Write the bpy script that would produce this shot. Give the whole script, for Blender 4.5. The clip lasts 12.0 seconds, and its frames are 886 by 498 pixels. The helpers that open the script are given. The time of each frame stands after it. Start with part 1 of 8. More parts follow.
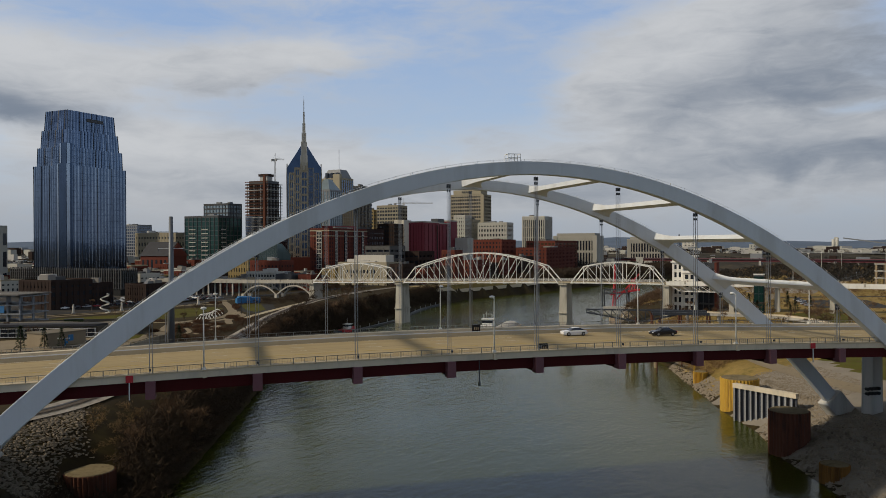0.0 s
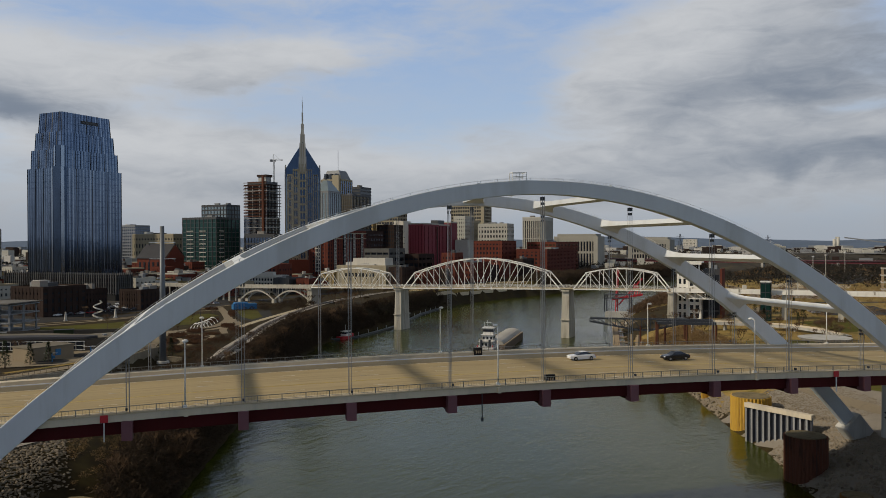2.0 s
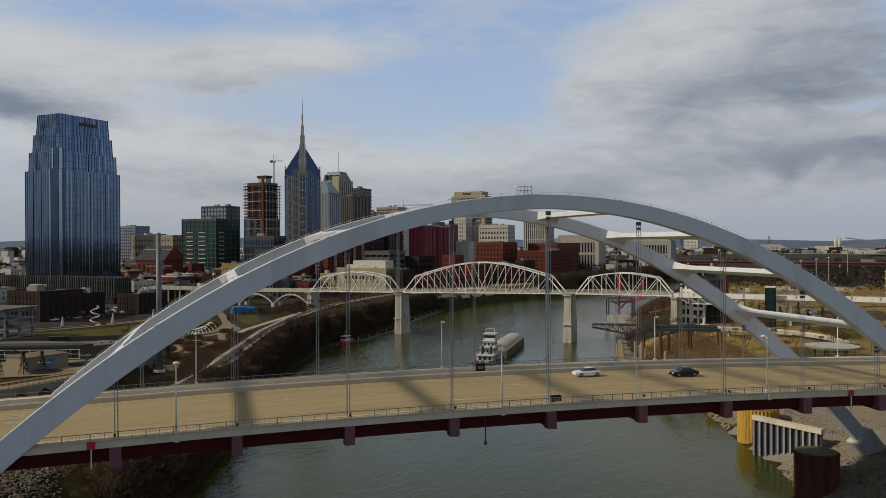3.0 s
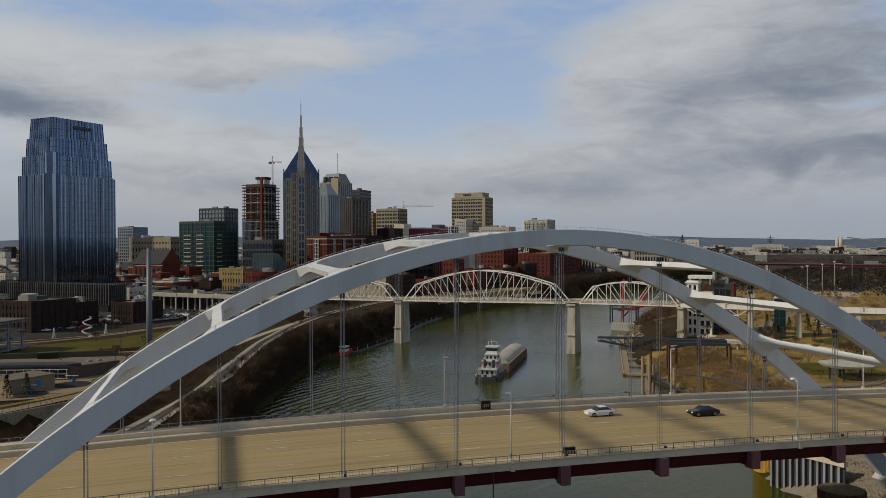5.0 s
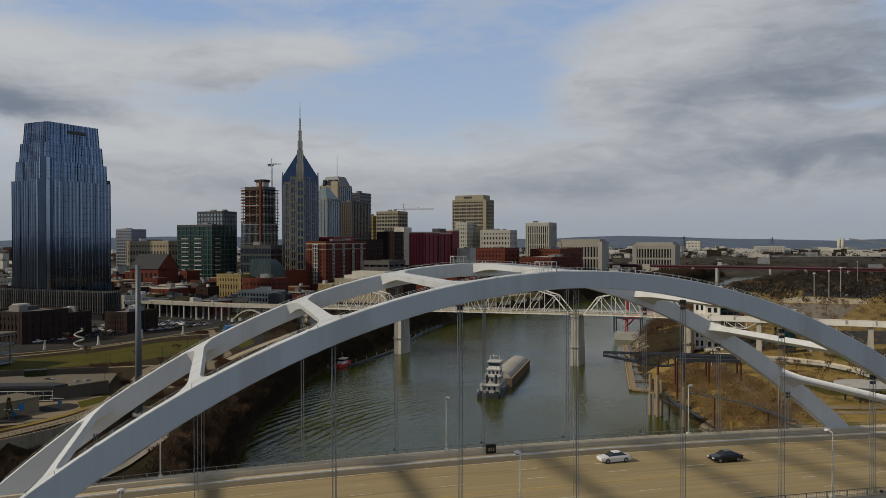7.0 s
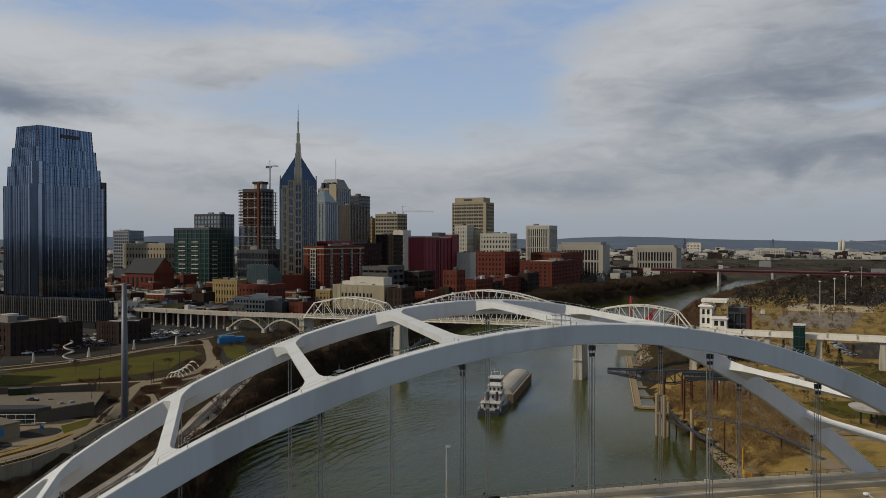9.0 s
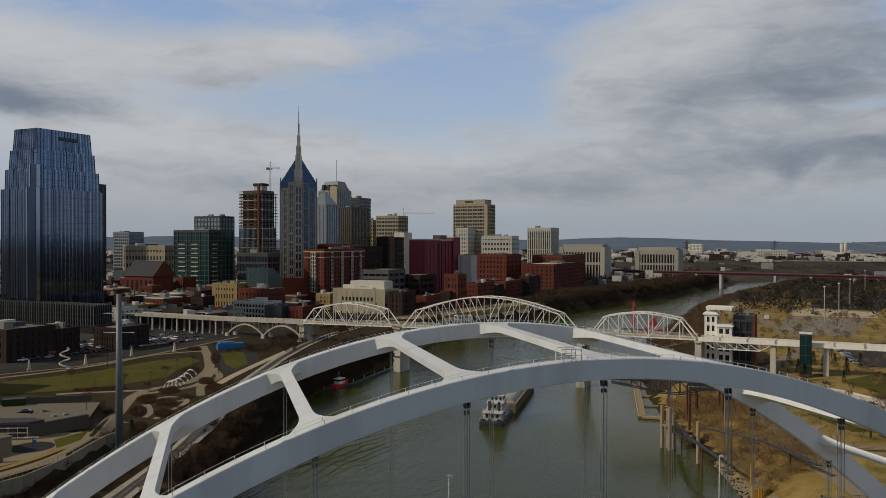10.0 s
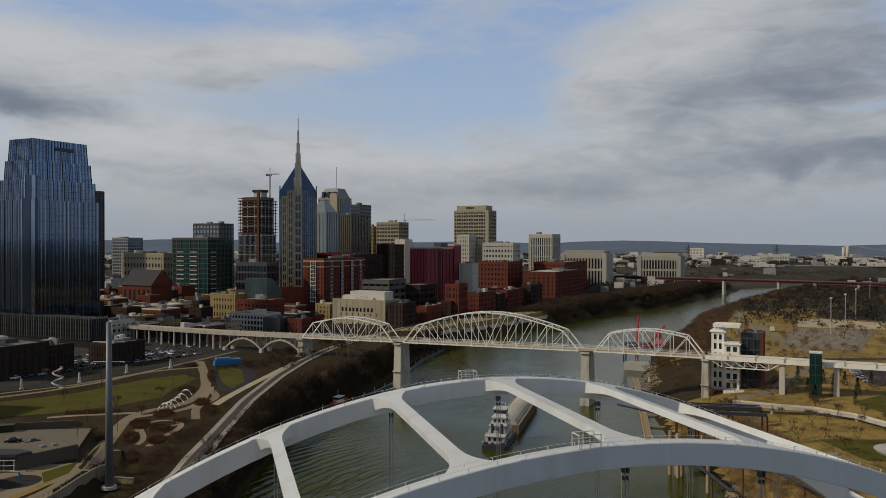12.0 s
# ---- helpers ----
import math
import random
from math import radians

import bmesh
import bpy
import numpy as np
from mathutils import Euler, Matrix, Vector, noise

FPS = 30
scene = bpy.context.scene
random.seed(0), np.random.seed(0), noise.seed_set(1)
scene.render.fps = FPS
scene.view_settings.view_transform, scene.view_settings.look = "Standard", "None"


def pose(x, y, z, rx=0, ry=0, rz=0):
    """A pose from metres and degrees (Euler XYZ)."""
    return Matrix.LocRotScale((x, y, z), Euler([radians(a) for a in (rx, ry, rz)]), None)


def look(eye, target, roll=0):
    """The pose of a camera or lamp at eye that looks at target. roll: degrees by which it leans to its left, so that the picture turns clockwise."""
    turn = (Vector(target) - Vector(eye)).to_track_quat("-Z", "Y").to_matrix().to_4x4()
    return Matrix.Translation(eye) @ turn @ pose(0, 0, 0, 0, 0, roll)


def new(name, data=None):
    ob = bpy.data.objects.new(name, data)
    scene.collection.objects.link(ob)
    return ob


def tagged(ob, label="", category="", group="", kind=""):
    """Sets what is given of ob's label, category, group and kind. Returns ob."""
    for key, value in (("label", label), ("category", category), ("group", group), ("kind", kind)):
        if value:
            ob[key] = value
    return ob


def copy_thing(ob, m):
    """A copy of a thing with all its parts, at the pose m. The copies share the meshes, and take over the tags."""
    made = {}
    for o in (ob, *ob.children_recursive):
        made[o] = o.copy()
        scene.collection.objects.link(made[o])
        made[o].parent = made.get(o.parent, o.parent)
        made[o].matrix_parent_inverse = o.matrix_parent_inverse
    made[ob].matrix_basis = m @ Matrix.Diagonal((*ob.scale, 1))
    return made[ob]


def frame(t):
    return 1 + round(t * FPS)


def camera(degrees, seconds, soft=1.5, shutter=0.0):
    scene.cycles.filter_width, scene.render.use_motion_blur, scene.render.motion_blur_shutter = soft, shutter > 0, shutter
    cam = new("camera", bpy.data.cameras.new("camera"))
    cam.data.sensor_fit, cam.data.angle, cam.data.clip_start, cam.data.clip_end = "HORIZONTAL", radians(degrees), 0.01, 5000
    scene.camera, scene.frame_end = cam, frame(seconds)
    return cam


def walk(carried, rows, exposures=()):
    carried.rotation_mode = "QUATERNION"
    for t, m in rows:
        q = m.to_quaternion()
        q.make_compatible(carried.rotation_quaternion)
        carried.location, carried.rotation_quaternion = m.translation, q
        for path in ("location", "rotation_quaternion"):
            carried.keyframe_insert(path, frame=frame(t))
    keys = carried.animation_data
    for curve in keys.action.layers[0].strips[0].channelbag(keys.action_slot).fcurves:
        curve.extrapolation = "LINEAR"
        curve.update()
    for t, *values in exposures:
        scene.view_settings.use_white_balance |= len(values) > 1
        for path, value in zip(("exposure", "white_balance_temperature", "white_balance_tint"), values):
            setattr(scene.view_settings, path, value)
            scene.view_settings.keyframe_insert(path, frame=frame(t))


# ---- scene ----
cam = camera(58.2, 12.0, 0.6)
PATH = [
    (0, (-46.339, -111.726, 40.105), (-45.7958, -109.8013, 40.0954), -0.25),
    (0.5, (-45.677, -109.856, 41.252), (-45.1342, -107.9315, 41.2408), -0.24),
    (1, (-45.124, -107.938, 42.165), (-44.5819, -106.0132, 42.1535), -0.25),
    (1.5, (-44.633, -106.050, 42.926), (-44.0908, -104.1253, 42.9134), -0.26),
    (2, (-44.224, -104.178, 43.800), (-43.6806, -102.2533, 43.7863), -0.25),
    (2.5, (-43.877, -102.267, 44.870), (-43.3339, -100.3422, 44.8562), -0.24),
    (3, (-43.300, -100.221, 46.039), (-42.7576, -98.2957, 46.0243), -0.22),
    (5, (-41.275, -91.365, 51.156), (-40.7324, -89.4398, 51.1362), -0.23),
    (5.5, (-40.670, -89.068, 52.297), (-40.1274, -87.1432, 52.2766), -0.27),
    (6, (-40.098, -86.707, 53.647), (-39.5555, -84.7824, 53.6265), -0.20),
    (6.5, (-39.517, -84.534, 54.739), (-38.9743, -82.6088, 54.7183), -0.17),
    (7, (-38.971, -82.405, 55.962), (-38.4295, -80.4800, 55.9410), -0.17),
    (7.5, (-38.303, -80.117, 57.382), (-37.7612, -78.1918, 57.3606), -0.14),
    (7.7, (-38.009, -79.309, 57.767), (-37.4673, -77.3842, 57.7447), -0.13),
    (9.5, (-36.052, -70.985, 62.375), (-35.5100, -69.0601, 62.3522), 0.06),
    (10, (-35.500, -68.825, 63.699), (-34.9594, -66.8997, 63.6763), 0.09),
    (10.5, (-35.009, -66.810, 65.069), (-34.4677, -64.8844, 65.0459), 0.05),
    (11, (-34.691, -65.048, 66.640), (-34.1503, -63.1228, 66.6186), 0.02),
    (11.5, (-34.272, -63.263, 68.257), (-33.7319, -61.3377, 68.2386), 0.03),
    (12, (-33.795, -61.633, 69.662), (-33.2558, -59.7071, 69.6444), 0.08),
]
walk(cam, [(t, look(eye, target, roll)) for t, eye, target, roll in PATH], [(0, 0.08), (3, 0.05), (5.5, -0.06), (12, -0.09)])

# ---- world and light ----
SUN = Vector((-0.83, 0.03, 0.555)).normalized()
sun_data = bpy.data.lights.new("sun", "SUN")
sun_data.energy, sun_data.angle, sun_data.color = 2.65, radians(3.4), (1.0, 0.87, 0.67)
sun_ob = new("sun", sun_data)
sun_ob.matrix_world = look((-400, 0, 300), Vector((-400, 0, 300)) - SUN * 100)

world = bpy.data.worlds.new("world")
scene.world = world
world.use_nodes = True


class Net:
    """Short hand for node trees."""

    def __init__(self, tree):
        self.t = tree
        tree.nodes.clear()

    def n(self, kind, **kw):
        nd = self.t.nodes.new(kind)
        for k, v in kw.items():
            self.put(nd.inputs[k], v)
        return nd

    def put(self, sock, v):
        if isinstance(v, bpy.types.NodeSocket):
            self.t.links.new(v, sock)
        else:
            sock.default_value = v

    def m(self, op, a, b=0.0, c=0.0):
        nd = self.t.nodes.new("ShaderNodeMath")
        nd.operation = op
        for i, v in enumerate((a, b, c)):
            self.put(nd.inputs[i], v)
        return nd.outputs[0]

    def ramp(self, f, lo, hi, a=0.0, b=1.0, smooth=True):
        nd = self.t.nodes.new("ShaderNodeMapRange")
        nd.interpolation_type = "SMOOTHSTEP" if smooth else "LINEAR"
        for i, v in enumerate((f, lo, hi, a, b)):
            self.put(nd.inputs[i], v)
        return nd.outputs[0]

    def mix(self, f, a, b, blend="MIX"):
        nd = self.t.nodes.new("ShaderNodeMix")
        nd.data_type, nd.blend_type = "RGBA", blend
        self.put(nd.inputs[0], f), self.put(nd.inputs[6], a), self.put(nd.inputs[7], b)
        return nd.outputs[2]

    def noise(self, vec, scale, detail=4.0, rough=0.55, dist=0.0):
        nd = self.t.nodes.new("ShaderNodeTexNoise")
        self.put(nd.inputs["Vector"], vec)
        nd.inputs["Scale"].default_value, nd.inputs["Detail"].default_value = scale, detail
        nd.inputs["Roughness"].default_value, nd.inputs["Distortion"].default_value = rough, dist
        return nd.outputs[0]

    def scaled(self, vec, sx, sy, sz, rz=0.0, loc=(0, 0, 0)):
        nd = self.t.nodes.new("ShaderNodeMapping")
        self.put(nd.inputs["Vector"], vec)
        nd.inputs["Scale"].default_value, nd.inputs["Rotation"].default_value = (sx, sy, sz), (0, 0, rz)
        nd.inputs["Location"].default_value = loc
        return nd.outputs[0]


w = Net(world.node_tree)
sky = w.n("ShaderNodeTexSky")
sky.sky_type, sky.sun_disc = "NISHITA", False
sky.sun_elevation, sky.sun_rotation = math.asin(SUN.z), math.atan2(SUN.x, SUN.y)
sky.air_density, sky.dust_density, sky.ozone_density = 1.0, 1.2, 1.5
tc = w.n("ShaderNodeTexCoord")
sep = w.n("ShaderNodeSeparateXYZ", Vector=tc.outputs["Generated"])
wide = w.noise(w.scaled(tc.outputs["Generated"], 1.0, 1.0, 3.0), 3.0, 5.0, 0.55, 0.4)
puff = w.noise(w.scaled(tc.outputs["Generated"], 1.0, 1.0, 2.3, 0.0, (3.1, 1.7, 0.4)), 8.0, 7.0, 0.52, 0.35)
wisp = w.noise(w.scaled(tc.outputs["Generated"], 1.0, 1.0, 3.6, 0.0, (1.3, 4.1, 2.2)), 17.0, 6.0, 0.6, 0.6)
bend = w.noise(w.scaled(tc.outputs["Generated"], 1.0, 1.0, 1.6, 0.0, (7.7, 0.3, 2.4)), 5.0, 3.0, 0.5)
# bearing and height above the horizon, in degrees, a little bent so that no edge is straight
az_ = w.m("ADD", w.m("MULTIPLY", w.m("ARCTAN2", sep.outputs[0], sep.outputs[1]), 57.3), w.m("MULTIPLY", w.m("SUBTRACT", bend, 0.5), 9.0))
el_ = w.m("ADD", w.m("MULTIPLY", w.m("ARCSINE", sep.outputs[2]), 57.3), w.m("MULTIPLY", w.m("SUBTRACT", puff, 0.5), 3.2))
up = w.m("MAXIMUM", sep.outputs[2], 0.0)


def banks(rows):
    """Sum of soft cloud banks: bearing, height, half width, half height, weight, slant."""
    total = 0.0
    for a0, e0, sa, se, amp, tilt in rows:
        da = w.m("SUBTRACT", az_, a0)
        u = w.m("DIVIDE", da, sa)
        v = w.m("DIVIDE", w.m("SUBTRACT", w.m("SUBTRACT", el_, e0), w.m("MULTIPLY", da, tilt)), se)
        g = w.m("EXPONENT", w.m("MULTIPLY", w.m("ADD", w.m("MULTIPLY", u, u), w.m("MULTIPLY", v, v)), -1.0))
        total = w.m("ADD", total, w.m("MULTIPLY", g, amp))
    return total


form = banks(((3, 12.9, 11, 1.9, 1.0, 0.1), (-13, 11.6, 8, 3.0, 0.95, -0.15), (6, 17.8, 12, 1.4, 0.45, 0), (0, 5.8, 14, 2.5, 1.15, -0.08), (-3, 3.0, 15, 1.8, 0.6, 0), (35, 14.4, 12, 2.8, 1.1, 0.14), (36, 11.0, 11, 2.3, 0.95, 0.08),
              (38, 6.4, 17, 3.6, 1.1, 0), (20, 3.8, 14, 2.0, 0.7, 0), (10, 9.7, 11, 1.2, -0.55, 0.02), (20, 12, 4, 3.0, -0.4, 0), (43.5, 8.6, 5, 0.5, -0.5, 0.04), (-6, 17.0, 9, 1.8, -0.25, 0)))
beyond = w.ramp(el_, 17.0, 26.0, 0.0, 0.6)
dens = w.m("ADD", w.m("ADD", form, beyond), w.m("ADD", w.m("MULTIPLY", w.m("SUBTRACT", wide, 0.5), 0.9), w.m("MULTIPLY", w.m("SUBTRACT", puff, 0.5), 1.0)))
dens = w.m("ADD", dens, w.m("MULTIPLY", w.m("SUBTRACT", wisp, 0.5), 0.65))
cover = w.ramp(dens, -0.1, 0.8)
dark = banks(((-12, 8.9, 6, 1.3, 0.9, -0.12), (0, 4.4, 14, 1.2, 0.35, -0.06), (41, 10.4, 10, 1.5, 0.4, 0.05), (45, 13.8, 10, 3.0, 0.55, 0.1), (42, 5.6, 9, 1.0, 0.45, 0.05), (37, 6.8, 15, 3.6, 0.4, 0), (23, 3.9, 9, 0.9, 0.35, 0), (4, 11.6, 10, 0.8, 0.25, 0.1)))
dark = w.m("ADD", dark, w.m("ADD", w.m("ADD", w.m("MULTIPLY", w.m("SUBTRACT", wisp, 0.5), 0.6), w.m("MULTIPLY", w.m("SUBTRACT", puff, 0.45), 0.7)), w.m("MULTIPLY", w.m("SUBTRACT", wide, 0.5), 0.5)))
dark = w.m("ADD", dark, w.ramp(el_, 19.0, 34.0, 0.0, 0.75))
thick = w.ramp(dark, -0.15, 1.0, 0.0, 1.0)
base_grey = w.mix(w.ramp(el_, 17.0, 30.0), (2.15, 2.55, 3.2, 1), (2.25, 2.15, 1.95, 1))
cloud = w.mix(thick, (6.4, 6.55, 6.75, 1), base_grey)
haze = w.ramp(up, 0.0, 0.12, 0.8, 0.0)
blue = w.mix(0.8, sky.outputs[0], w.mix(w.ramp(up, 0.08, 0.34), (4.9, 6.2, 8.0, 1), (3.0, 4.7, 8.0, 1)))
blue = w.mix(w.ramp(w.m("ADD", wide, w.m("MULTIPLY", wisp, 0.4)), 0.5, 0.95, 0.05, 0.4), blue, (5.0, 5.5, 6.3, 1))
air = w.mix(w.m("MULTIPLY", cover, 0.96), blue, cloud)
air = w.mix(haze, air, (3.75, 4.05, 4.5, 1))
heavy = w.m("MULTIPLY", w.ramp(el_, 19.0, 36.0, 0.0, 0.58), w.ramp(dens, 0.2, 0.7))
air = w.mix(heavy, air, (1.05, 1.0, 0.92, 1))
bg = w.n("ShaderNodeBackground", Color=air, Strength=0.085)
out = w.n("ShaderNodeOutputWorld", Surface=bg.outputs[0])

# ---- materials ----
MATS = {}


def mat(name, col, rough=0.7, metal=0.0, var=0.25, big=0.15, small=3.0, bump=0.15, dirt=None, dirt_amt=0.0, rand=0.12, spec=0.4, streak=False, tall=1.0, along=1.0):
    """A weathered surface: base colour with broad stains and fine grain in world metres."""
    if name in MATS:
        return MATS[name]
    m = bpy.data.materials.new(name)
    m.use_nodes = True
    n = Net(m.node_tree)
    pos = n.n("ShaderNodeNewGeometry").outputs["Position"]
    if streak:
        pos_s = n.scaled(pos, 1.0, 1.0, 0.12)
    else:
        pos_s = n.scaled(pos, along, 1.0, tall)
    a = n.noise(pos_s, big, 5.0, 0.6)
    b = n.noise(pos_s, small, 4.0, 0.65)
    oi = n.n("ShaderNodeObjectInfo").outputs["Random"]
    v = n.m("ADD", n.m("MULTIPLY", n.m("SUBTRACT", a, 0.5), 1.7 * var), n.m("MULTIPLY", n.m("SUBTRACT", b, 0.5), 1.1 * var))
    v = n.m("ADD", v, n.m("MULTIPLY", n.m("SUBTRACT", oi, 0.5), 2 * rand))
    v = n.m("ADD", v, 1.0)
    base = n.mix(1.0, (*col, 1), n.n("ShaderNodeCombineColor", Red=v, Green=v, Blue=v).outputs[0], "MULTIPLY")
    if dirt:
        f = n.m("MULTIPLY", n.ramp(n.noise(pos_s, big * 2.6, 6.0, 0.65), 0.48, 0.68), dirt_amt)
        base = n.mix(f, base, (*dirt, 1))
    p = n.n("ShaderNodeBsdfPrincipled", Roughness=n.ramp(b, 0.2, 0.8, max(rough - 0.1, 0.02), min(rough + 0.1, 1.0)), Metallic=metal)
    n.put(p.inputs["Base Color"], base)
    p.inputs["Specular IOR Level"].default_value = spec * (0.3 if rough > 0.78 else 1.0)
    if bump:
        bp = n.n("ShaderNodeBump", Strength=bump, Distance=0.05, Height=b)
        n.put(p.inputs["Normal"], bp.outputs[0])
    n.n("ShaderNodeOutputMaterial", Surface=p.outputs[0])
    MATS[name] = m
    return m


steel_grey = mat("painted_steel", (0.595, 0.625, 0.65), 0.58, var=0.10, big=0.08, small=1.2, bump=0.04, dirt=(0.42, 0.42, 0.40), dirt_amt=0.4, rand=0.02, streak=True)
concrete = mat("concrete", (0.42, 0.41, 0.38), 0.85, var=0.22, big=0.12, small=2.5, bump=0.2, dirt=(0.2, 0.19, 0.17), dirt_amt=0.45, streak=True)
fascia_mat = mat("fascia_concrete", (0.60, 0.53, 0.41), 0.8, var=0.14, big=0.1, small=2.0, bump=0.15, dirt=(0.3, 0.29, 0.26), dirt_amt=0.4, rand=0.03, streak=True)
road_mat = mat("worn_concrete_road", (0.36, 0.285, 0.16), 0.88, var=0.3, big=0.5, small=3.2, bump=0.1, dirt=(0.20, 0.15, 0.078), dirt_amt=0.6, rand=0.0, along=0.02)
walk_mat = mat("sidewalk", (0.46, 0.39, 0.27), 0.88, var=0.16, big=0.15, small=3.0, bump=0.12)
maroon = mat("maroon_paint", (0.052, 0.005, 0.006), 0.7, spec=0.15, var=0.25, big=0.2, small=2.0, bump=0.06, rand=0.06, streak=True)
maroon_light = mat("faded_maroon_paint", (0.15, 0.06, 0.075), 0.55, var=0.2, big=0.4, small=3.0, bump=0.06)
dark_steel = mat("dark_steel", (0.045, 0.05, 0.06), 0.5, metal=0.3, var=0.3, small=4.0, bump=0.06)
cable_mat = mat("hanger_strand", (0.30, 0.305, 0.31), 0.5, metal=0.2, var=0.2, small=5.0, bump=0.0)
white_steel = mat("white_painted_steel", (0.74, 0.73, 0.68), 0.5, var=0.18, big=0.3, small=2.5, bump=0.05, dirt=(0.34, 0.30, 0.25), dirt_amt=0.5, rand=0.08)
white_wall = mat("white_plaster", (0.56, 0.53, 0.46), 0.8, var=0.12, big=0.2, small=2.0, bump=0.1, dirt=(0.4, 0.37, 0.33), dirt_amt=0.4, streak=True)
tower_white = mat("bright_white_paint", (0.72, 0.70, 0.64), 0.75, var=0.1, big=0.2, small=2.0, bump=0.08, dirt=(0.5, 0.47, 0.42), dirt_amt=0.4, streak=True)
line_mat = mat("road_paint", (0.62, 0.58, 0.48), 0.75, var=0.3, big=0.8, small=6.0, bump=0.0)
yellow_line = mat("yellow_road_paint", (0.50, 0.36, 0.08), 0.75, var=0.3, big=0.8, small=6.0, bump=0.0)
asphalt = mat("asphalt", (0.042, 0.041, 0.040), 0.9, var=0.35, big=0.05, small=2.0, bump=0.15)
path_mat = mat("park_path_concrete", (0.25, 0.205, 0.14), 0.9, var=0.2, big=0.1, small=2.0, bump=0.1)
lawn_mat = mat("winter_lawn", (0.078, 0.076, 0.009), 0.95, var=0.6, big=0.09, small=1.6, bump=0.4, dirt=(0.095, 0.066, 0.020), dirt_amt=0.75)
dry_grass = mat("dry_grass", (0.255, 0.178, 0.058), 0.95, var=0.6, big=0.045, small=0.9, bump=0.5, dirt=(0.088, 0.082, 0.018), dirt_amt=0.8)
soil = mat("bank_soil", (0.032, 0.023, 0.010), 0.97, var=0.6, big=0.05, small=0.8, bump=0.5, dirt=(0.060, 0.046, 0.014), dirt_amt=0.7)
city_floor = mat("street_paving", (0.045, 0.043, 0.041), 0.92, var=0.5, big=0.03, small=0.5, bump=0.1, dirt=(0.10, 0.08, 0.055), dirt_amt=0.5)
woods = mat("winter_woods", (0.042, 0.037, 0.028), 1.0, var=0.9, big=0.012, small=0.09, bump=0.0, dirt=(0.115, 0.09, 0.05), dirt_amt=0.6)
# wooded hills: distance haze is put into this blue base colour
hazed_hill_mat = mat("haze_blue_hill", (0.11, 0.145, 0.205), 1.0, var=0.35, big=0.003, small=0.02, bump=0.0, rand=0.0)
rock_mat = mat("limestone_riprap", (0.19, 0.16, 0.12), 0.9, var=0.35, big=0.5, small=4.0, bump=0.3, rand=0.3)
ballast = mat("rail_ballast", (0.22, 0.195, 0.16), 0.95, var=0.35, big=0.2, small=3.0, bump=0.4)
rail_stone = mat("pale_track_stone", (0.33, 0.30, 0.26), 0.95, var=0.3, big=0.3, small=3.0, bump=0.4, dirt=(0.16, 0.13, 0.1), dirt_amt=0.5)
rust = mat("rusted_sheet_pile", (0.11, 0.045, 0.028), 0.85, var=0.5, big=0.4, small=3.0, bump=0.25, dirt=(0.05, 0.03, 0.025), dirt_amt=0.7, streak=True)
yellow_steel = mat("yellow_painted_pile", (0.44, 0.265, 0.035), 0.65, var=0.3, big=0.5, small=3.0, bump=0.1, dirt=(0.16, 0.09, 0.04), dirt_amt=0.75, streak=True)
blue_pile = mat("dark_blue_sheet_pile", (0.035, 0.042, 0.06), 0.55, var=0.3, big=0.5, small=3.0, bump=0.1, dirt=(0.08, 0.07, 0.07), dirt_amt=0.5, streak=True)
pale_pile = mat("pale_grey_sheet_pile", (0.27, 0.28, 0.29), 0.6, var=0.3, big=0.5, small=3.0, bump=0.1, dirt=(0.1, 0.08, 0.07), dirt_amt=0.5, streak=True)
orange_rust = mat("orange_rusted_pile", (0.22, 0.11, 0.03), 0.85, var=0.5, big=0.4, small=3.0, bump=0.2, dirt=(0.08, 0.04, 0.02), dirt_amt=0.7, streak=True)
cap_tan = mat("weathered_cap_concrete", (0.20, 0.16, 0.09), 0.9, var=0.4, big=0.3, small=2.0, bump=0.2, dirt=(0.08, 0.065, 0.03), dirt_amt=0.6)
brick = mat("red_brick", (0.125, 0.038, 0.026), 0.9, var=0.3, big=0.12, small=1.5, bump=0.1, rand=0.15)
brick_dark = mat("brown_brick", (0.042, 0.028, 0.023), 0.9, var=0.35, big=0.12, small=1.5, bump=0.1, rand=0.25)
red_paint = mat("red_cladding", (0.20, 0.026, 0.036), 0.7, var=0.15, big=0.05, small=0.7, bump=0.03)
hall_stone = mat("weathered_hall_stone", (0.34, 0.325, 0.28), 0.85, var=0.14, big=0.08, small=1.0, bump=0.06)
tan_stone = mat("tan_stone", (0.33, 0.29, 0.205), 0.85, var=0.15, big=0.08, small=1.0, bump=0.06)
pale_stone = mat("pale_limestone", (0.46, 0.445, 0.39), 0.85, var=0.14, big=0.08, small=1.0, bump=0.06)
grey_panel = mat("grey_panel", (0.20, 0.21, 0.22), 0.6, var=0.15, big=0.1, small=1.0, bump=0.03)
dark_panel = mat("charcoal_panel", (0.045, 0.047, 0.05), 0.5, var=0.2, big=0.1, small=1.0, bump=0.03)
roof_mat = mat("flat_roof_membrane", (0.19, 0.18, 0.165), 0.9, var=0.4, big=0.08, small=0.8, bump=0.05, rand=0.3)
roof_white = mat("white_roof_membrane", (0.50, 0.48, 0.44), 0.85, var=0.2, big=0.1, small=0.8, bump=0.05, rand=0.1)
slate = mat("dark_slate_roof", (0.055, 0.055, 0.06), 0.8, var=0.2, big=0.2, small=2.0, bump=0.1)
yellow_brick = mat("yellow_brick", (0.28, 0.215, 0.10), 0.88, var=0.15, big=0.15, small=1.5, bump=0.08)
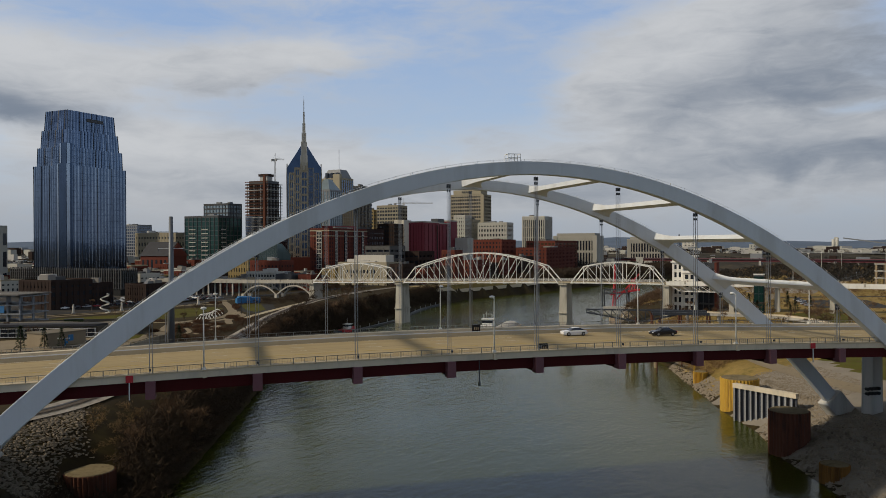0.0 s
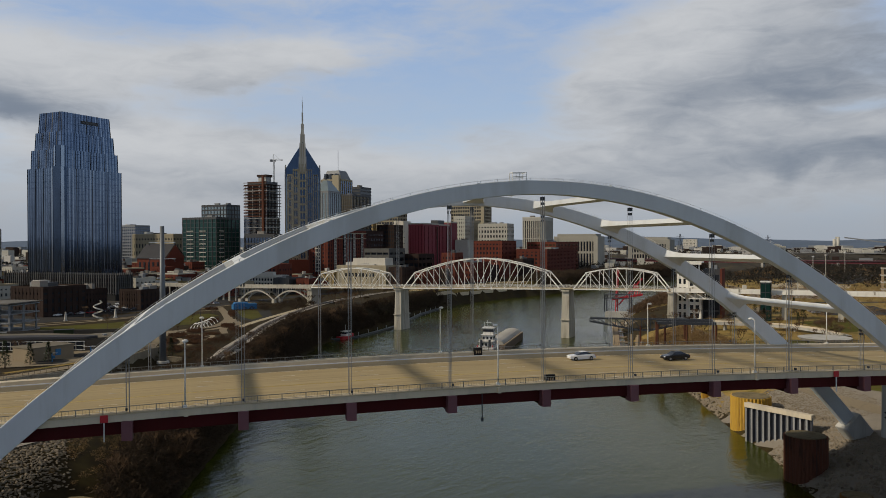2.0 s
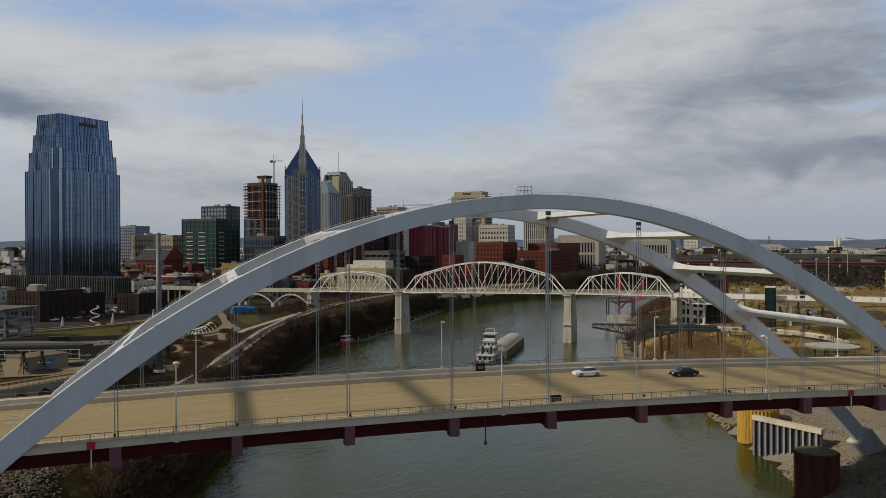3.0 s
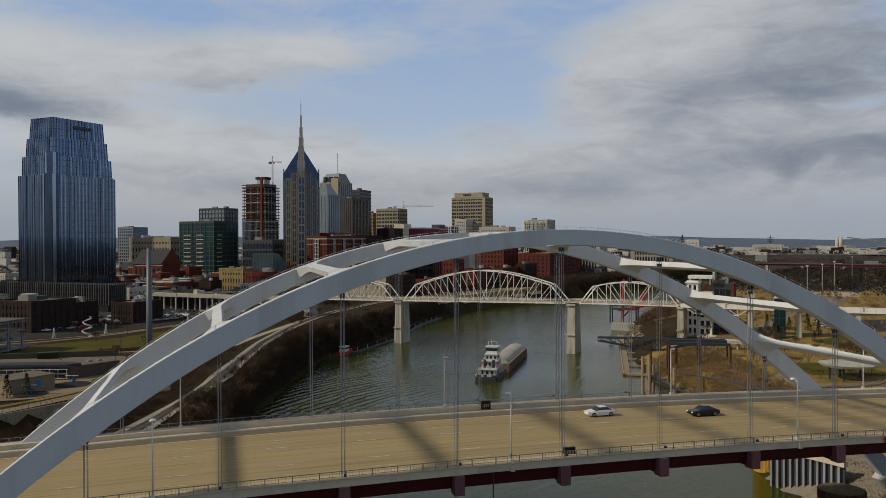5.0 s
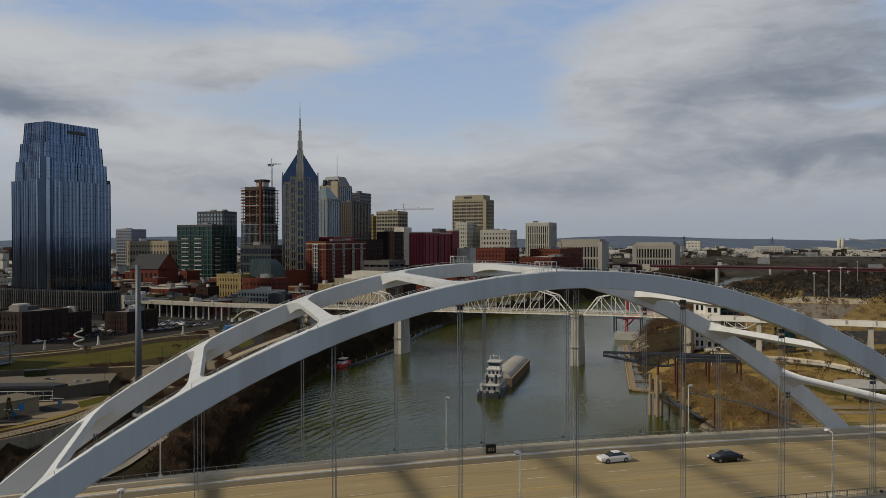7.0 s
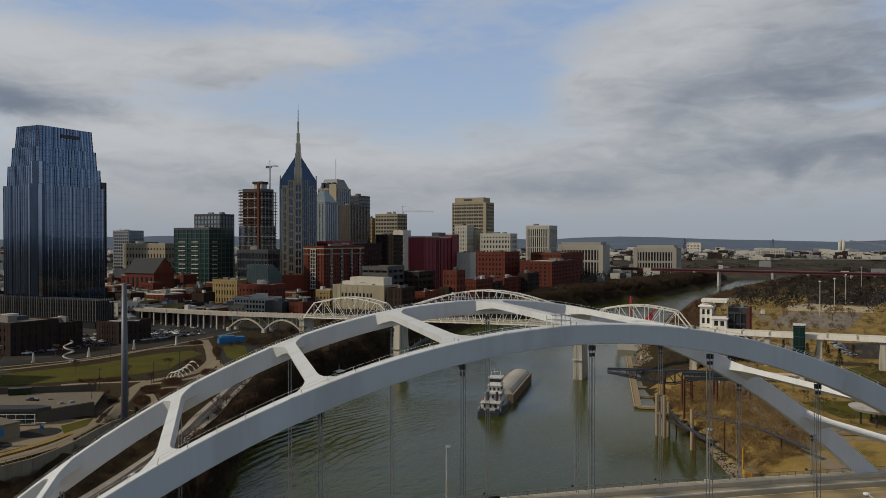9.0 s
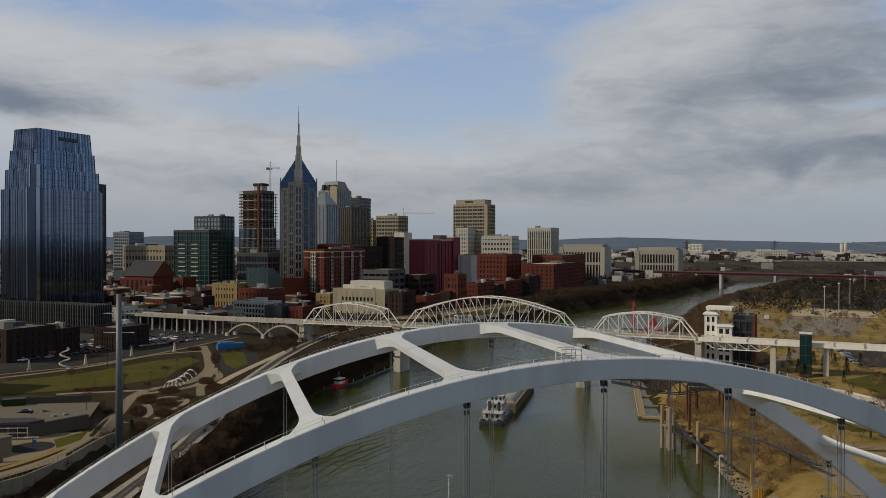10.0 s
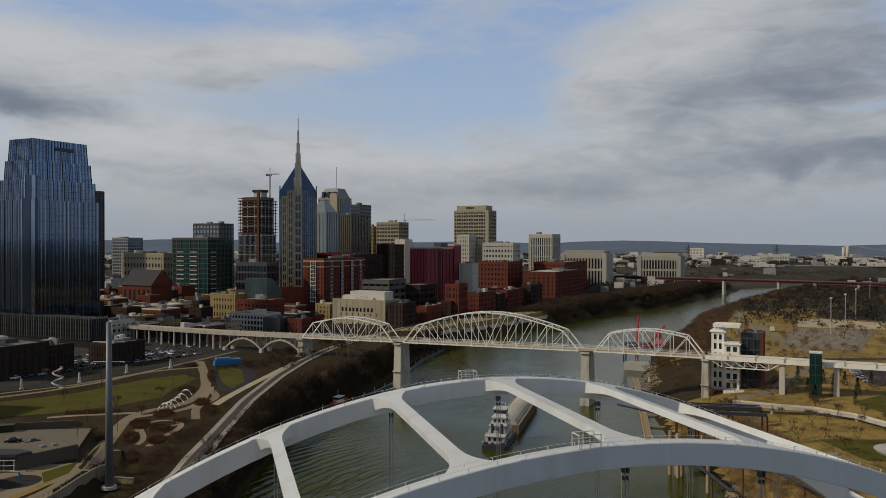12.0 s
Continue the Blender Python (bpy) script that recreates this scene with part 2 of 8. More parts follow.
red_steel = mat("red_painted_steel", (0.42, 0.02, 0.03), 0.5, var=0.25, big=0.4, small=2.0, bump=0.05)
bark = mat("bare_bark", (0.13, 0.10, 0.075), 0.95, var=0.4, big=0.5, small=3.0, bump=0.2, rand=0.2)
twig_mat = mat("bare_twigs", (0.105, 0.067, 0.041), 0.95, var=0.5, big=0.08, small=0.7, bump=0.0, rand=0.3)
cedar = mat("evergreen_needles", (0.028, 0.04, 0.018), 0.95, var=0.5, big=0.3, small=1.5, bump=0.0, rand=0.2)
timber = mat("weathered_timber", (0.30, 0.23, 0.15), 0.9, var=0.35, big=0.4, small=3.0, bump=0.2, streak=True)
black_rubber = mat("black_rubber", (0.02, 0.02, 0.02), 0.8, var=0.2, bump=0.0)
blue_paint = mat("blue_paint", (0.03, 0.16, 0.36), 0.6, var=0.2, bump=0.03)
lamp_head = mat("lamp_lens", (0.75, 0.75, 0.73), 0.4, var=0.05, bump=0.0)


def glass(name, col, rough=0.08, metal=0.55, var=0.5, wavy=0.06):
    """Dark reflective curtain-wall glass; panes differ a little in tint and tilt."""
    m = bpy.data.materials.new(name)
    m.use_nodes = True
    n = Net(m.node_tree)
    pos = n.n("ShaderNodeNewGeometry").outputs["Position"]
    a = n.noise(n.scaled(pos, 1.0, 1.0, 0.5), 0.22, 3.0, 0.6)
    b = n.noise(pos, 0.05, 3.0, 0.6)
    v = n.m("ADD", n.m("MULTIPLY", n.m("SUBTRACT", a, 0.5), 2 * var), 1.0)
    base = n.mix(1.0, (*col, 1), n.n("ShaderNodeCombineColor", Red=v, Green=v, Blue=v).outputs[0], "MULTIPLY")
    p = n.n("ShaderNodeBsdfPrincipled", Roughness=rough, Metallic=metal)
    n.put(p.inputs["Base Color"], base)
    bp = n.n("ShaderNodeBump", Strength=wavy, Distance=0.3, Height=n.m("ADD", a, b))
    n.put(p.inputs["Normal"], bp.outputs[0])
    n.n("ShaderNodeOutputMaterial", Surface=p.outputs[0])
    return m


glass_dark = glass("dark_window_glass", (0.035, 0.04, 0.05), 0.1, 0.3)
glass_blue = glass("blue_curtain_glass", (0.115, 0.150, 0.215), 0.06, 0.97, 0.3)
glass_navy = glass("navy_curtain_glass", (0.040, 0.062, 0.105), 0.10, 0.88, 0.35)
glass_green = glass("green_curtain_glass", (0.018, 0.062, 0.056), 0.12, 0.5, 0.5)
glass_brown = glass("bronze_glass", (0.13, 0.10, 0.06), 0.12, 0.6, 0.4)
glass_streak = glass("pale_streak_glass", (0.27, 0.31, 0.37), 0.10, 0.96, 0.2)
glass_pale = glass("pale_grey_glass", (0.24, 0.30, 0.33), 0.2, 0.5, 0.2)

water_mat = bpy.data.materials.new("river_water")
water_mat.use_nodes = True
n = Net(water_mat.node_tree)
pos = n.n("ShaderNodeNewGeometry").outputs["Position"]
# wind ripples, longer wash running off the town bank, and slick patches
turned = n.scaled(pos, 1.0, 1.0, 1.0, radians(-46))
w1 = n.noise(n.scaled(turned, 0.5, 1.0, 1.0), 0.16, 3.0, 0.5, 0.6)
w2 = n.noise(n.scaled(turned, 0.5, 1.0, 1.0), 0.75, 4.0, 0.6, 0.3)
w3 = n.noise(pos, 0.012, 3.0, 0.6, 0.5)
w4 = n.noise(n.scaled(turned, 0.14, 1.0, 1.0), 0.42, 2.0, 0.5, 0.6)
sp_ = n.n("ShaderNodeSeparateXYZ", Vector=pos)
wash = n.ramp(n.m("SUBTRACT", sp_.outputs[0], n.m("SUBTRACT", n.m("MULTIPLY", sp_.outputs[1], 0.2), 63.0)), 0.0, 42.0, 1.0, 0.0)
hgt = n.m("ADD", n.m("ADD", n.m("MULTIPLY", w1, 0.75), n.m("MULTIPLY", w2, 0.5)), n.m("MULTIPLY", n.m("MULTIPLY", w4, wash), 0.8))
# curved swell that runs off the town bank
sq = n.n("ShaderNodeSeparateXYZ", Vector=turned)
dx, dy = n.m("SUBTRACT", sq.outputs[0], 132.0), n.m("SUBTRACT", sq.outputs[1], 133.0)
bow = n.m("ADD", sq.outputs[1], n.m("MULTIPLY", n.m("MULTIPLY", dx, dx), 0.0035))
swell = n.m("SINE", n.m("ADD", n.m("MULTIPLY", bow, 1.75), n.m("MULTIPLY", w1, 9.0)))
zone = n.m("EXPONENT", n.m("MULTIPLY", n.m("ADD", n.m("MULTIPLY", n.m("MULTIPLY", dx, dx), 0.0009), n.m("MULTIPLY", n.m("MULTIPLY", dy, dy), 0.0013)), -1.0))
hgt = n.m("ADD", hgt, n.m("MULTIPLY", n.m("MULTIPLY", swell, zone), 0.5))
bp = n.n("ShaderNodeBump", Distance=0.4, Height=hgt, Strength=n.ramp(w3, 0.35, 0.65, 0.4, 0.9))
tint = n.mix(w3, (0.034, 0.041, 0.003, 1), (0.052, 0.060, 0.004, 1))
p = n.n("ShaderNodeBsdfPrincipled", Roughness=0.13, IOR=1.33)
p.inputs["Specular IOR Level"].default_value = 0.24
n.put(p.inputs["Base Color"], tint), n.put(p.inputs["Normal"], bp.outputs[0])
n.n("ShaderNodeOutputMaterial", Surface=p.outputs[0])

# ---- building blocks ----
UNIT = {}


def box_data(m):
    """One unit cube mesh per material, shared by every straight bar of it."""
    if m.name not in UNIT:
        bm = bmesh.new()
        bmesh.ops.create_cube(bm, size=1)
        UNIT[m.name] = mesh_of("box_" + m.name, bm, m)
    return UNIT[m.name]


def mesh_of(name, bm, *ms):
    me = bpy.data.meshes.new(name)
    bm.normal_update()
    bm.to_mesh(me)
    bm.free()
    for m in ms:
        me.materials.append(m)
    return me


def under(ob, parent, label=""):
    if parent is not None:
        ob.parent = parent
        ob.matrix_parent_inverse = base_of(parent).inverted()
    if label:
        ob["label"] = label
    return ob


def base_of(ob):
    return (base_of(ob.parent) @ ob.matrix_parent_inverse if ob.parent else Matrix()) @ ob.matrix_basis


def part(name, bm, m, parent, label="", smooth=False):
    """Links a bmesh or a mesh, given in world metres, as one mesh object under a thing or a part."""
    me = bm if isinstance(bm, bpy.types.Mesh) else mesh_of(name, bm, *(m if isinstance(m, tuple) else (m,)))
    if smooth:
        me.polygons.foreach_set("use_smooth", [True] * len(me.polygons))
    return under(new(name, me), parent, label)


def thing(name, at, label, category, group="", kind="", rz=0.0):
    ob = new(name)
    ob.empty_display_size = 0.5
    ob.matrix_basis = pose(*at, 0, 0, rz)
    return tagged(ob, label, category, group, kind)


def block(name, c, size, m, parent, rz=0.0, label=""):
    """A straight box, its centre c in world metres, turned rz degrees."""
    ob = new(name, box_data(m))
    ob.matrix_basis = pose(*c, 0, 0, rz) @ Matrix.Diagonal((*size, 1))
    return under(ob, parent, label)


def bar(name, p, q, a, b, m, parent, label=""):
    """A straight bar from p to q, a wide and b deep."""
    p, q = Vector(p), Vector(q)
    d = q - p
    x = d.normalized()
    side = Vector((0, 0, 1)).cross(x)
    side = side.normalized() if side.length > 1e-4 else Vector((0, 1, 0))
    upw = x.cross(side)
    rot = Matrix((x, side, upw)).transposed().to_4x4()
    ob = new(name, box_data(m))
    ob.matrix_basis = Matrix.Translation((p + q) / 2) @ rot @ Matrix.Diagonal((d.length, a, b, 1))
    return under(ob, parent, label)


def add_box(bm, c, s, rz=0.0, taper=1.0):
    """Adds a box to a bmesh; the top may be tapered."""
    r = Matrix.Rotation(radians(rz), 3, "Z")
    vs = []
    for k in (-1, 1):
        f = taper if k > 0 else 1.0
        for i, j in ((-1, -1), (1, -1), (1, 1), (-1, 1)):
            vs.append(bm.verts.new(Vector(c) + r @ Vector((i * s[0] / 2 * f, j * s[1] / 2 * f, k * s[2] / 2))))
    for f in ((3, 2, 1, 0), (4, 5, 6, 7), (0, 1, 5, 4), (1, 2, 6, 5), (2, 3, 7, 6), (3, 0, 4, 7)):
        bm.faces.new([vs[i] for i in f])
    return vs


def add_cyl(bm, p, r0, r1, h, seg=24, cap=True):
    """An upright tapered cylinder standing at p."""
    p = Vector(p)
    lo, hi = [], []
    for i in range(seg):
        a = 2 * math.pi * i / seg
        v = Vector((math.cos(a), math.sin(a), 0))
        lo.append(bm.verts.new(p + v * r0))
        hi.append(bm.verts.new(p + v * r1 + Vector((0, 0, h))))
    for i in range(seg):
        j = (i + 1) % seg
        bm.faces.new((lo[i], lo[j], hi[j], hi[i]))
    if cap:
        bm.faces.new(hi), bm.faces.new(lo[::-1])


def sweep(rings):
    """A closed tube through rings of equal length, capped at both ends."""
    bm = bmesh.new()
    vs = [[bm.verts.new(v) for v in r] for r in rings]
    k = len(rings[0])
    for a, b in zip(vs, vs[1:]):
        for i in range(k):
            j = (i + 1) % k
            bm.faces.new((a[i], a[j], b[j], b[i]))
    bm.faces.new(vs[0][::-1]), bm.faces.new(vs[-1])
    bmesh.ops.recalc_face_normals(bm, faces=bm.faces)
    return bm


# ---- ground and river ----
LEVEL = -4.3
LEFT = ((-300, -82), (0, -62), (34, -55.7), (60, -50.8), (120, -38.6), (177, -29), (233, -12), (285, 6), (345, 46), (422, 84), (504, 145), (580, 240), (697, 373), (744, 455), (895, 609), (1074, 815), (1153, 957), (1250, 1500), (1300, 2500))
RIGHT = ((-300, 44), (0, 57), (11, 61), (27, 65.6), (48.5, 75.8), (73, 82.8), (85, 87.5), (109, 96.4), (145, 110.5), (184, 121), (240, 144), (285, 167), (331, 190), (400, 240), (491, 314), (609, 410), (713, 523), (872, 709), (1000, 875), (1090, 1150), (1150, 1650), (1200, 2500))
LY, LX = np.array(LEFT, float).T
RY, RX = np.array(RIGHT, float).T


def bank(x, y):
    """Metres from the waterline: to the left bank's land side and to the right bank's, both positive on land."""
    e = 2.0
    sl = (np.interp(y + e, LY, LX) - np.interp(y - e, LY, LX)) / (2 * e)
    sr = (np.interp(y + e, RY, RX) - np.interp(y - e, RY, RX)) / (2 * e)
    return (np.interp(y, LY, LX) - x) / np.sqrt(1 + sl * sl), (x - np.interp(y, RY, RX)) / np.sqrt(1 + sr * sr)


def land(x, y):
    """Height of the ground."""
    x, y = np.asarray(x, float), np.asarray(y, float)
    l, r = bank(x, y)
    ramp_l = np.interp(l, (-15, 0, 7, 20, 30, 110, 260, 600, 1500), (-9, -4.3, 0.5, 6.6, 8.0, 8.0, 10.5, 16, 20))
    ramp_r = np.interp(r, (-15, 0, 5, 14, 36, 70, 600), (-9, -4.3, -1.5, 2.6, 6.8, 8.5, 9.5))
    steep = np.interp(l, (-15, 0, 4, 8, 9.6, 110, 260, 600, 1500), (-9, -4.3, 0.3, 6.8, 8.0, 8.0, 10.5, 16, 20))
    k = np.clip((y - 75) / 50, 0, 1)
    ramp_l = ramp_l + (steep - ramp_l) * k
    ramp_l = ramp_l - 7.0 * np.exp(-((x + 67) ** 2 + (y - 31) ** 2) / 150.0)
    # raised terrace behind the promenade wall, the park below it
    wall_x = np.interp(y, (103.5, 118.7, 132.5, 140.6, 152, 160), (-101, -83.9, -73.6, -70.4, -67.2, -64.4))
    south = np.clip((y - 92) / 14, 0, 1)
    drop = np.where(x < -71, np.clip((216 - y) / 4, 0, 1), np.clip((204 - y) / 36, 0, 1))
    edge = np.where(y < 160, np.clip((wall_x + 0.9 - x) / 1.2, 0, 1), np.clip((-63 - x) / 5, 0, 1))
    ramp_l = np.where(l > 9, ramp_l + 3.2 * south * drop * edge - 0.9 * south * (1 - edge) * np.clip((175 - y) / 10, 0, 1) * np.clip((l - 9) / 8, 0, 1), ramp_l)
    return np.where(l > r, ramp_l, ramp_r)


def gz(x, y):
    return float(land(x, y))


def axis(lo, a, b, hi, fine):
    mid = list(np.arange(a, b + 0.01, fine))
    up_, step, v = [], fine, b
    while v < hi:
        step *= 1.16
        v += step
        up_.append(min(v, hi))
    dn, step, v = [], fine, a
    while v > lo:
        step *= 1.16
        v -= step
        dn.append(max(v, lo))
    return np.array(dn[::-1] + mid + up_)


GX, GY = axis(-4600, -150, 330, 4600, 2.4), axis(-2500, -130, 480, 4650, 4.0)
XX, YY = np.meshgrid(GX, GY)
ZZ = land(XX, YY)
bl, br = bank(XX, YY)
near = np.maximum(bl, br)
rough = np.array([[noise.noise((x * 0.09, y * 0.09, 3.0)) * 0.5 + noise.noise((x * 0.3, y * 0.3, 7.0)) * 0.25 for x in GX] for y in GY])
ZZ = ZZ + rough * np.where((near > 2) & (near < 8.5), 1.0, 0.0)
R0 = np.hypot(XX, YY)
az = np.arctan2(XX, YY)
ridge = np.zeros_like(ZZ)
for k, (a, ph) in enumerate(((0.10, 0.3), (0.20, 1.9), (0.20, 4.0), (0.16, 2.2), (0.10, 0.7))):
    ridge += a * np.sin(az * (5, 11, 19, 37, 71)[k] + ph)
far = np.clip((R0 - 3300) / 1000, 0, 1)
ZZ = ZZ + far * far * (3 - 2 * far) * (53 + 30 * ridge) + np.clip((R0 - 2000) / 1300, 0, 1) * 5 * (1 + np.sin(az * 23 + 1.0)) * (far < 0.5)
verts = np.stack([XX, YY, ZZ], -1).reshape(-1, 3)
nx = len(GX)
idx = np.arange(len(verts)).reshape(len(GY), nx)
faces = np.stack([idx[:-1, :-1], idx[:-1, 1:], idx[1:, 1:], idx[1:, :-1]], -1).reshape(-1, 4)
me = bpy.data.meshes.new("ground")
me.from_pydata(verts.tolist(), [], faces.tolist())
for m in (soil, dry_grass, city_floor, woods, hazed_hill_mat, lawn_mat, ballast):
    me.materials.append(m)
fl, fr = bank(verts[faces].mean(1)[:, 0], verts[faces].mean(1)[:, 1])
fc = verts[faces].mean(1)
slot = np.zeros(len(faces), int)
slot[(fl > 115)] = 2
slot[(fr > 3)] = 1
slot[(fr > 3) & (fc[:, 1] > 235) & (fc[:, 1] < 335) & (fr < 60)] = 0
slot[(fr > 3) & (fc[:, 1] < 84)] = 0
slot[(fr > 0.5) & (fr < 34) & (fc[:, 1] < 84) & (fc[:, 1] > -40)] = 6
slot[(fr > 34) & (fc[:, 1] < 84)] = 5
slot[(fr > 3) & (fc[:, 1] > 560)] = 3
slot[(fr > 260)] = 3
slot[np.hypot(fc[:, 0], fc[:, 1]) > 1150] = 3
# ridges past 3300 m get the hill colour with haze painted in
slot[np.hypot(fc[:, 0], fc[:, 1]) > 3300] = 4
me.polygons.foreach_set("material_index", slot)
me.polygons.foreach_set("use_smooth", [True] * len(faces))
ground = tagged(new("ground", me), "river banks with winter grass, city paving and far wooded hills painted haze blue", "ground", kind="structure")

bm = bmesh.new()
ys = np.concatenate([np.arange(-300, 1200, 20.0), [1200]])
rows_ = []
for y in ys:
    a, b = np.interp(y, LY, LX) - 12, np.interp(y, RY, RX) + 12
    rows_.append([bm.verts.new((a + (b - a) * i / 8, y, LEVEL)) for i in range(9)])
for a, b in zip(rows_, rows_[1:]):
    for i in range(8):
        bm.faces.new((a[i], a[i + 1], b[i + 1], b[i]))
water = tagged(part("water", bm, water_mat, None), "murky green river water with small ripples", "water", kind="structure")


def smooth_line(pts):
    """Points every three metres along a rounded line."""
    P = [Vector((x, y, 0)) for x, y in pts]
    dense = []
    for a, b in zip(P, P[1:]):
        k = max(1, int((b - a).length / 3))
        dense += [a.lerp(b, i / k) for i in range(k)]
    dense.append(P[-1])
    for _ in range(6):
        dense = [dense[0]] + [(dense[i - 1] + dense[i] * 2 + dense[i + 1]) / 4 for i in range(1, len(dense) - 1)] + [dense[-1]]
    return dense


def ribbon(name, pts, width, m, label, category, lift=0.05, kind="structure", z=None):
    """A strip of given width along points on the ground."""
    dense = smooth_line(pts)
    bm = bmesh.new()
    prev = None
    for i, c in enumerate(dense):
        d = (dense[min(i + 1, len(dense) - 1)] - dense[max(i - 1, 0)]).normalized()
        nrm = Vector((-d.y, d.x, 0)) * width / 2
        row = []
        for s in (-1, 0, 1):
            q = c + nrm * s
            row.append(bm.verts.new((q.x, q.y, (gz(q.x, q.y) if z is None else z) + lift)))
        if prev:
            for k in (0, 1):
                bm.faces.new((prev[k], row[k], row[k + 1], prev[k + 1]))
        prev = row
    bmesh.ops.recalc_face_normals(bm, faces=bm.faces)
    if sum(f.normal.z for f in bm.faces) < 0:
        bmesh.ops.reverse_faces(bm, faces=bm.faces)
    return tagged(part(name, bm, m, None), label, category, kind=kind)


def patch(name, pts, m, label, category, lift=0.04, kind="structure"):
    """A flat sheet over a polygon of ground."""
    bm = bmesh.new()
    f = bm.faces.new([bm.verts.new((x, y, gz(x, y) + lift)) for x, y in pts])
    bm.normal_update()
    if f.normal.z < 0:
        bmesh.ops.reverse_faces(bm, faces=[f])
    bmesh.ops.triangulate(bm, faces=bm.faces)
    return tagged(part(name, bm, m, None), label, category, kind=kind)

# ---- arch bridge ----
PANEL, WIDE = 13.7, 32.5
RIBS = (0.0, WIDE)
HANG = [PANEL * k - 0.2 for k in range(-4, 5)]


def crown(x):
    """Top of an arch rib."""
    return 52.56 - 0.0056 * x - 0.00641 * x * x


def slope(x):
    return -0.0056 - 2 * 0.00641 * x


def rib_depth(x):
    return 1.95 + 0.91 * min(abs(x) / 55, 1.0) ** 1.2


def deck_z(x):
    """Top of the roadway."""
    return 23.35 - 0.00028 * x * x if abs(x) < 60 else 23.35 - 0.00028 * 3600 - (abs(x) - 60) * 0.03


bridge = thing("arch_bridge", (0, 15.5, 20), "grey steel arch bridge with maroon girders over the river", "bridge")


def lean(y):
    """The box ribs stand a little outside the planes of the hangers."""
    return -0.5 if y < 15 else 0.5


def rib_rings(y):
    rings = []
    for i in range(-60, 61):
        x = 86 * i / 60
        tx, tz = 1.0, slope(x)
        l = math.hypot(tx, tz)
        nx_, nz_ = -tz / l, tx / l
        d = rib_depth(x)
        top = Vector((x, y, crown(x)))
        dn = Vector((-nx_, 0, -nz_))
        r = []
        for dy, dd in ((-0.74, 0.08), (-0.68, 0.0), (0.68, 0.0), (0.74, 0.08), (0.74, d - 0.06), (0.68, d), (-0.68, d), (-0.74, d - 0.06)):
            v = top + dn * dd
            v.y += dy + lean(y)
            r.append(v)
        rings.append(r)
    return rings


for y in RIBS:
    rib = part("arch_rib", sweep(rib_rings(y)), steel_grey, bridge, "grey painted steel box arch rib")
    for i in range(-7, 8):
        if i % 2 == 0:
            continue
        x = 10.3 * i * 0.98
        sl = math.atan(slope(x))
        d = rib_depth(x)
        c = Vector((x, y + lean(y), crown(x))) + Vector((math.sin(sl), 0, -math.cos(sl))) * (d / 2)
        ob = new("splice_plate", box_data(steel_grey))
        ob.matrix_basis = Matrix.Translation(c) @ Matrix.Rotation(-sl, 4, "Y") @ Matrix.Diagonal((0.4, 1.5, d + 0.03, 1))
        under(ob, rib)
    for i in range(-27, 28):
        x = 2.45 * i
        for s in (lean(y) - 0.62, lean(y) + 0.62):
            bar("safety_post", (x, y + s, crown(x) - 0.02), (x, y + s, crown(x) + 0.3), 0.055, 0.055, steel_grey if i % 3 else white_steel, rib)
    for s in (lean(y) - 0.62, lean(y) + 0.62):
        bm = bmesh.new()
        pts = [Vector((2.45 * i, y + s, crown(2.45 * i) + 0.31)) for i in range(-27, 28)]
        rings = [[p + Vector((0, a, b)) for a, b in ((-0.011, -0.011), (0.011, -0.011), (0.011, 0.011), (-0.011, 0.011))] for p in pts]
        bm.free()
        part("safety_cable", sweep(rings), white_steel, rib)
    # work platform guard on the crown
    cx = -4.1
    for x0 in (cx - 1.0, cx, cx + 1.0):
        for s in (lean(y) - 0.66, lean(y) + 0.66):
            bar("guard_post", (x0, y + s, crown(x0)), (x0, y + s, crown(x0) + 1.1), 0.07, 0.07, white_steel, rib)
    for s in (lean(y) - 0.66, lean(y) + 0.66):
        for h in (0.55, 1.1):
            bar("guard_rail", (cx - 1.0, y + s, crown(cx) + h), (cx + 1.0, y + s, crown(cx) + h), 0.07, 0.07, white_steel, rib)
    for x0 in (cx - 1.0, cx + 1.0):
        bar("guard_rail", (x0, y + lean(y) - 0.66, crown(cx) + 1.1), (x0, y + lean(y) + 0.66, crown(cx) + 1.1), 0.07, 0.07, white_steel, rib)

# struts between the ribs, flared where they meet them
for x in HANG:
    xc = x - 0.3 if x < -5 else x + 0.25
    sl = math.atan(slope(xc))
    tx, tz = math.cos(sl), math.sin(sl)
    T, N = Vector((tx, 0, tz)), Vector((-tz, 0, tx))
    rings = []
    ends = (0.12, 0.5, 1.0, 1.7, 2.6, 3.8, 5.2)
    for y in ends + tuple(WIDE - v for v in ends[::-1]):
        e = min(y, WIDE - y) - 0.12
        f = max(0.0, 1 - e / 5.0) ** 2.2
        half = 0.68 + 1.5 * f
        o = Vector((xc, y, crown(xc)))
        dp = 0.85 + 0.7 * f
        rings.append([o + T * (-half) - N * 0.06, o + T * half - N * 0.06, o + T * (half - 0.05) - N * dp, o + T * (-half + 0.05) - N * dp])
    part("strut", sweep(rings), steel_grey, bridge, "flared steel strut between the ribs")

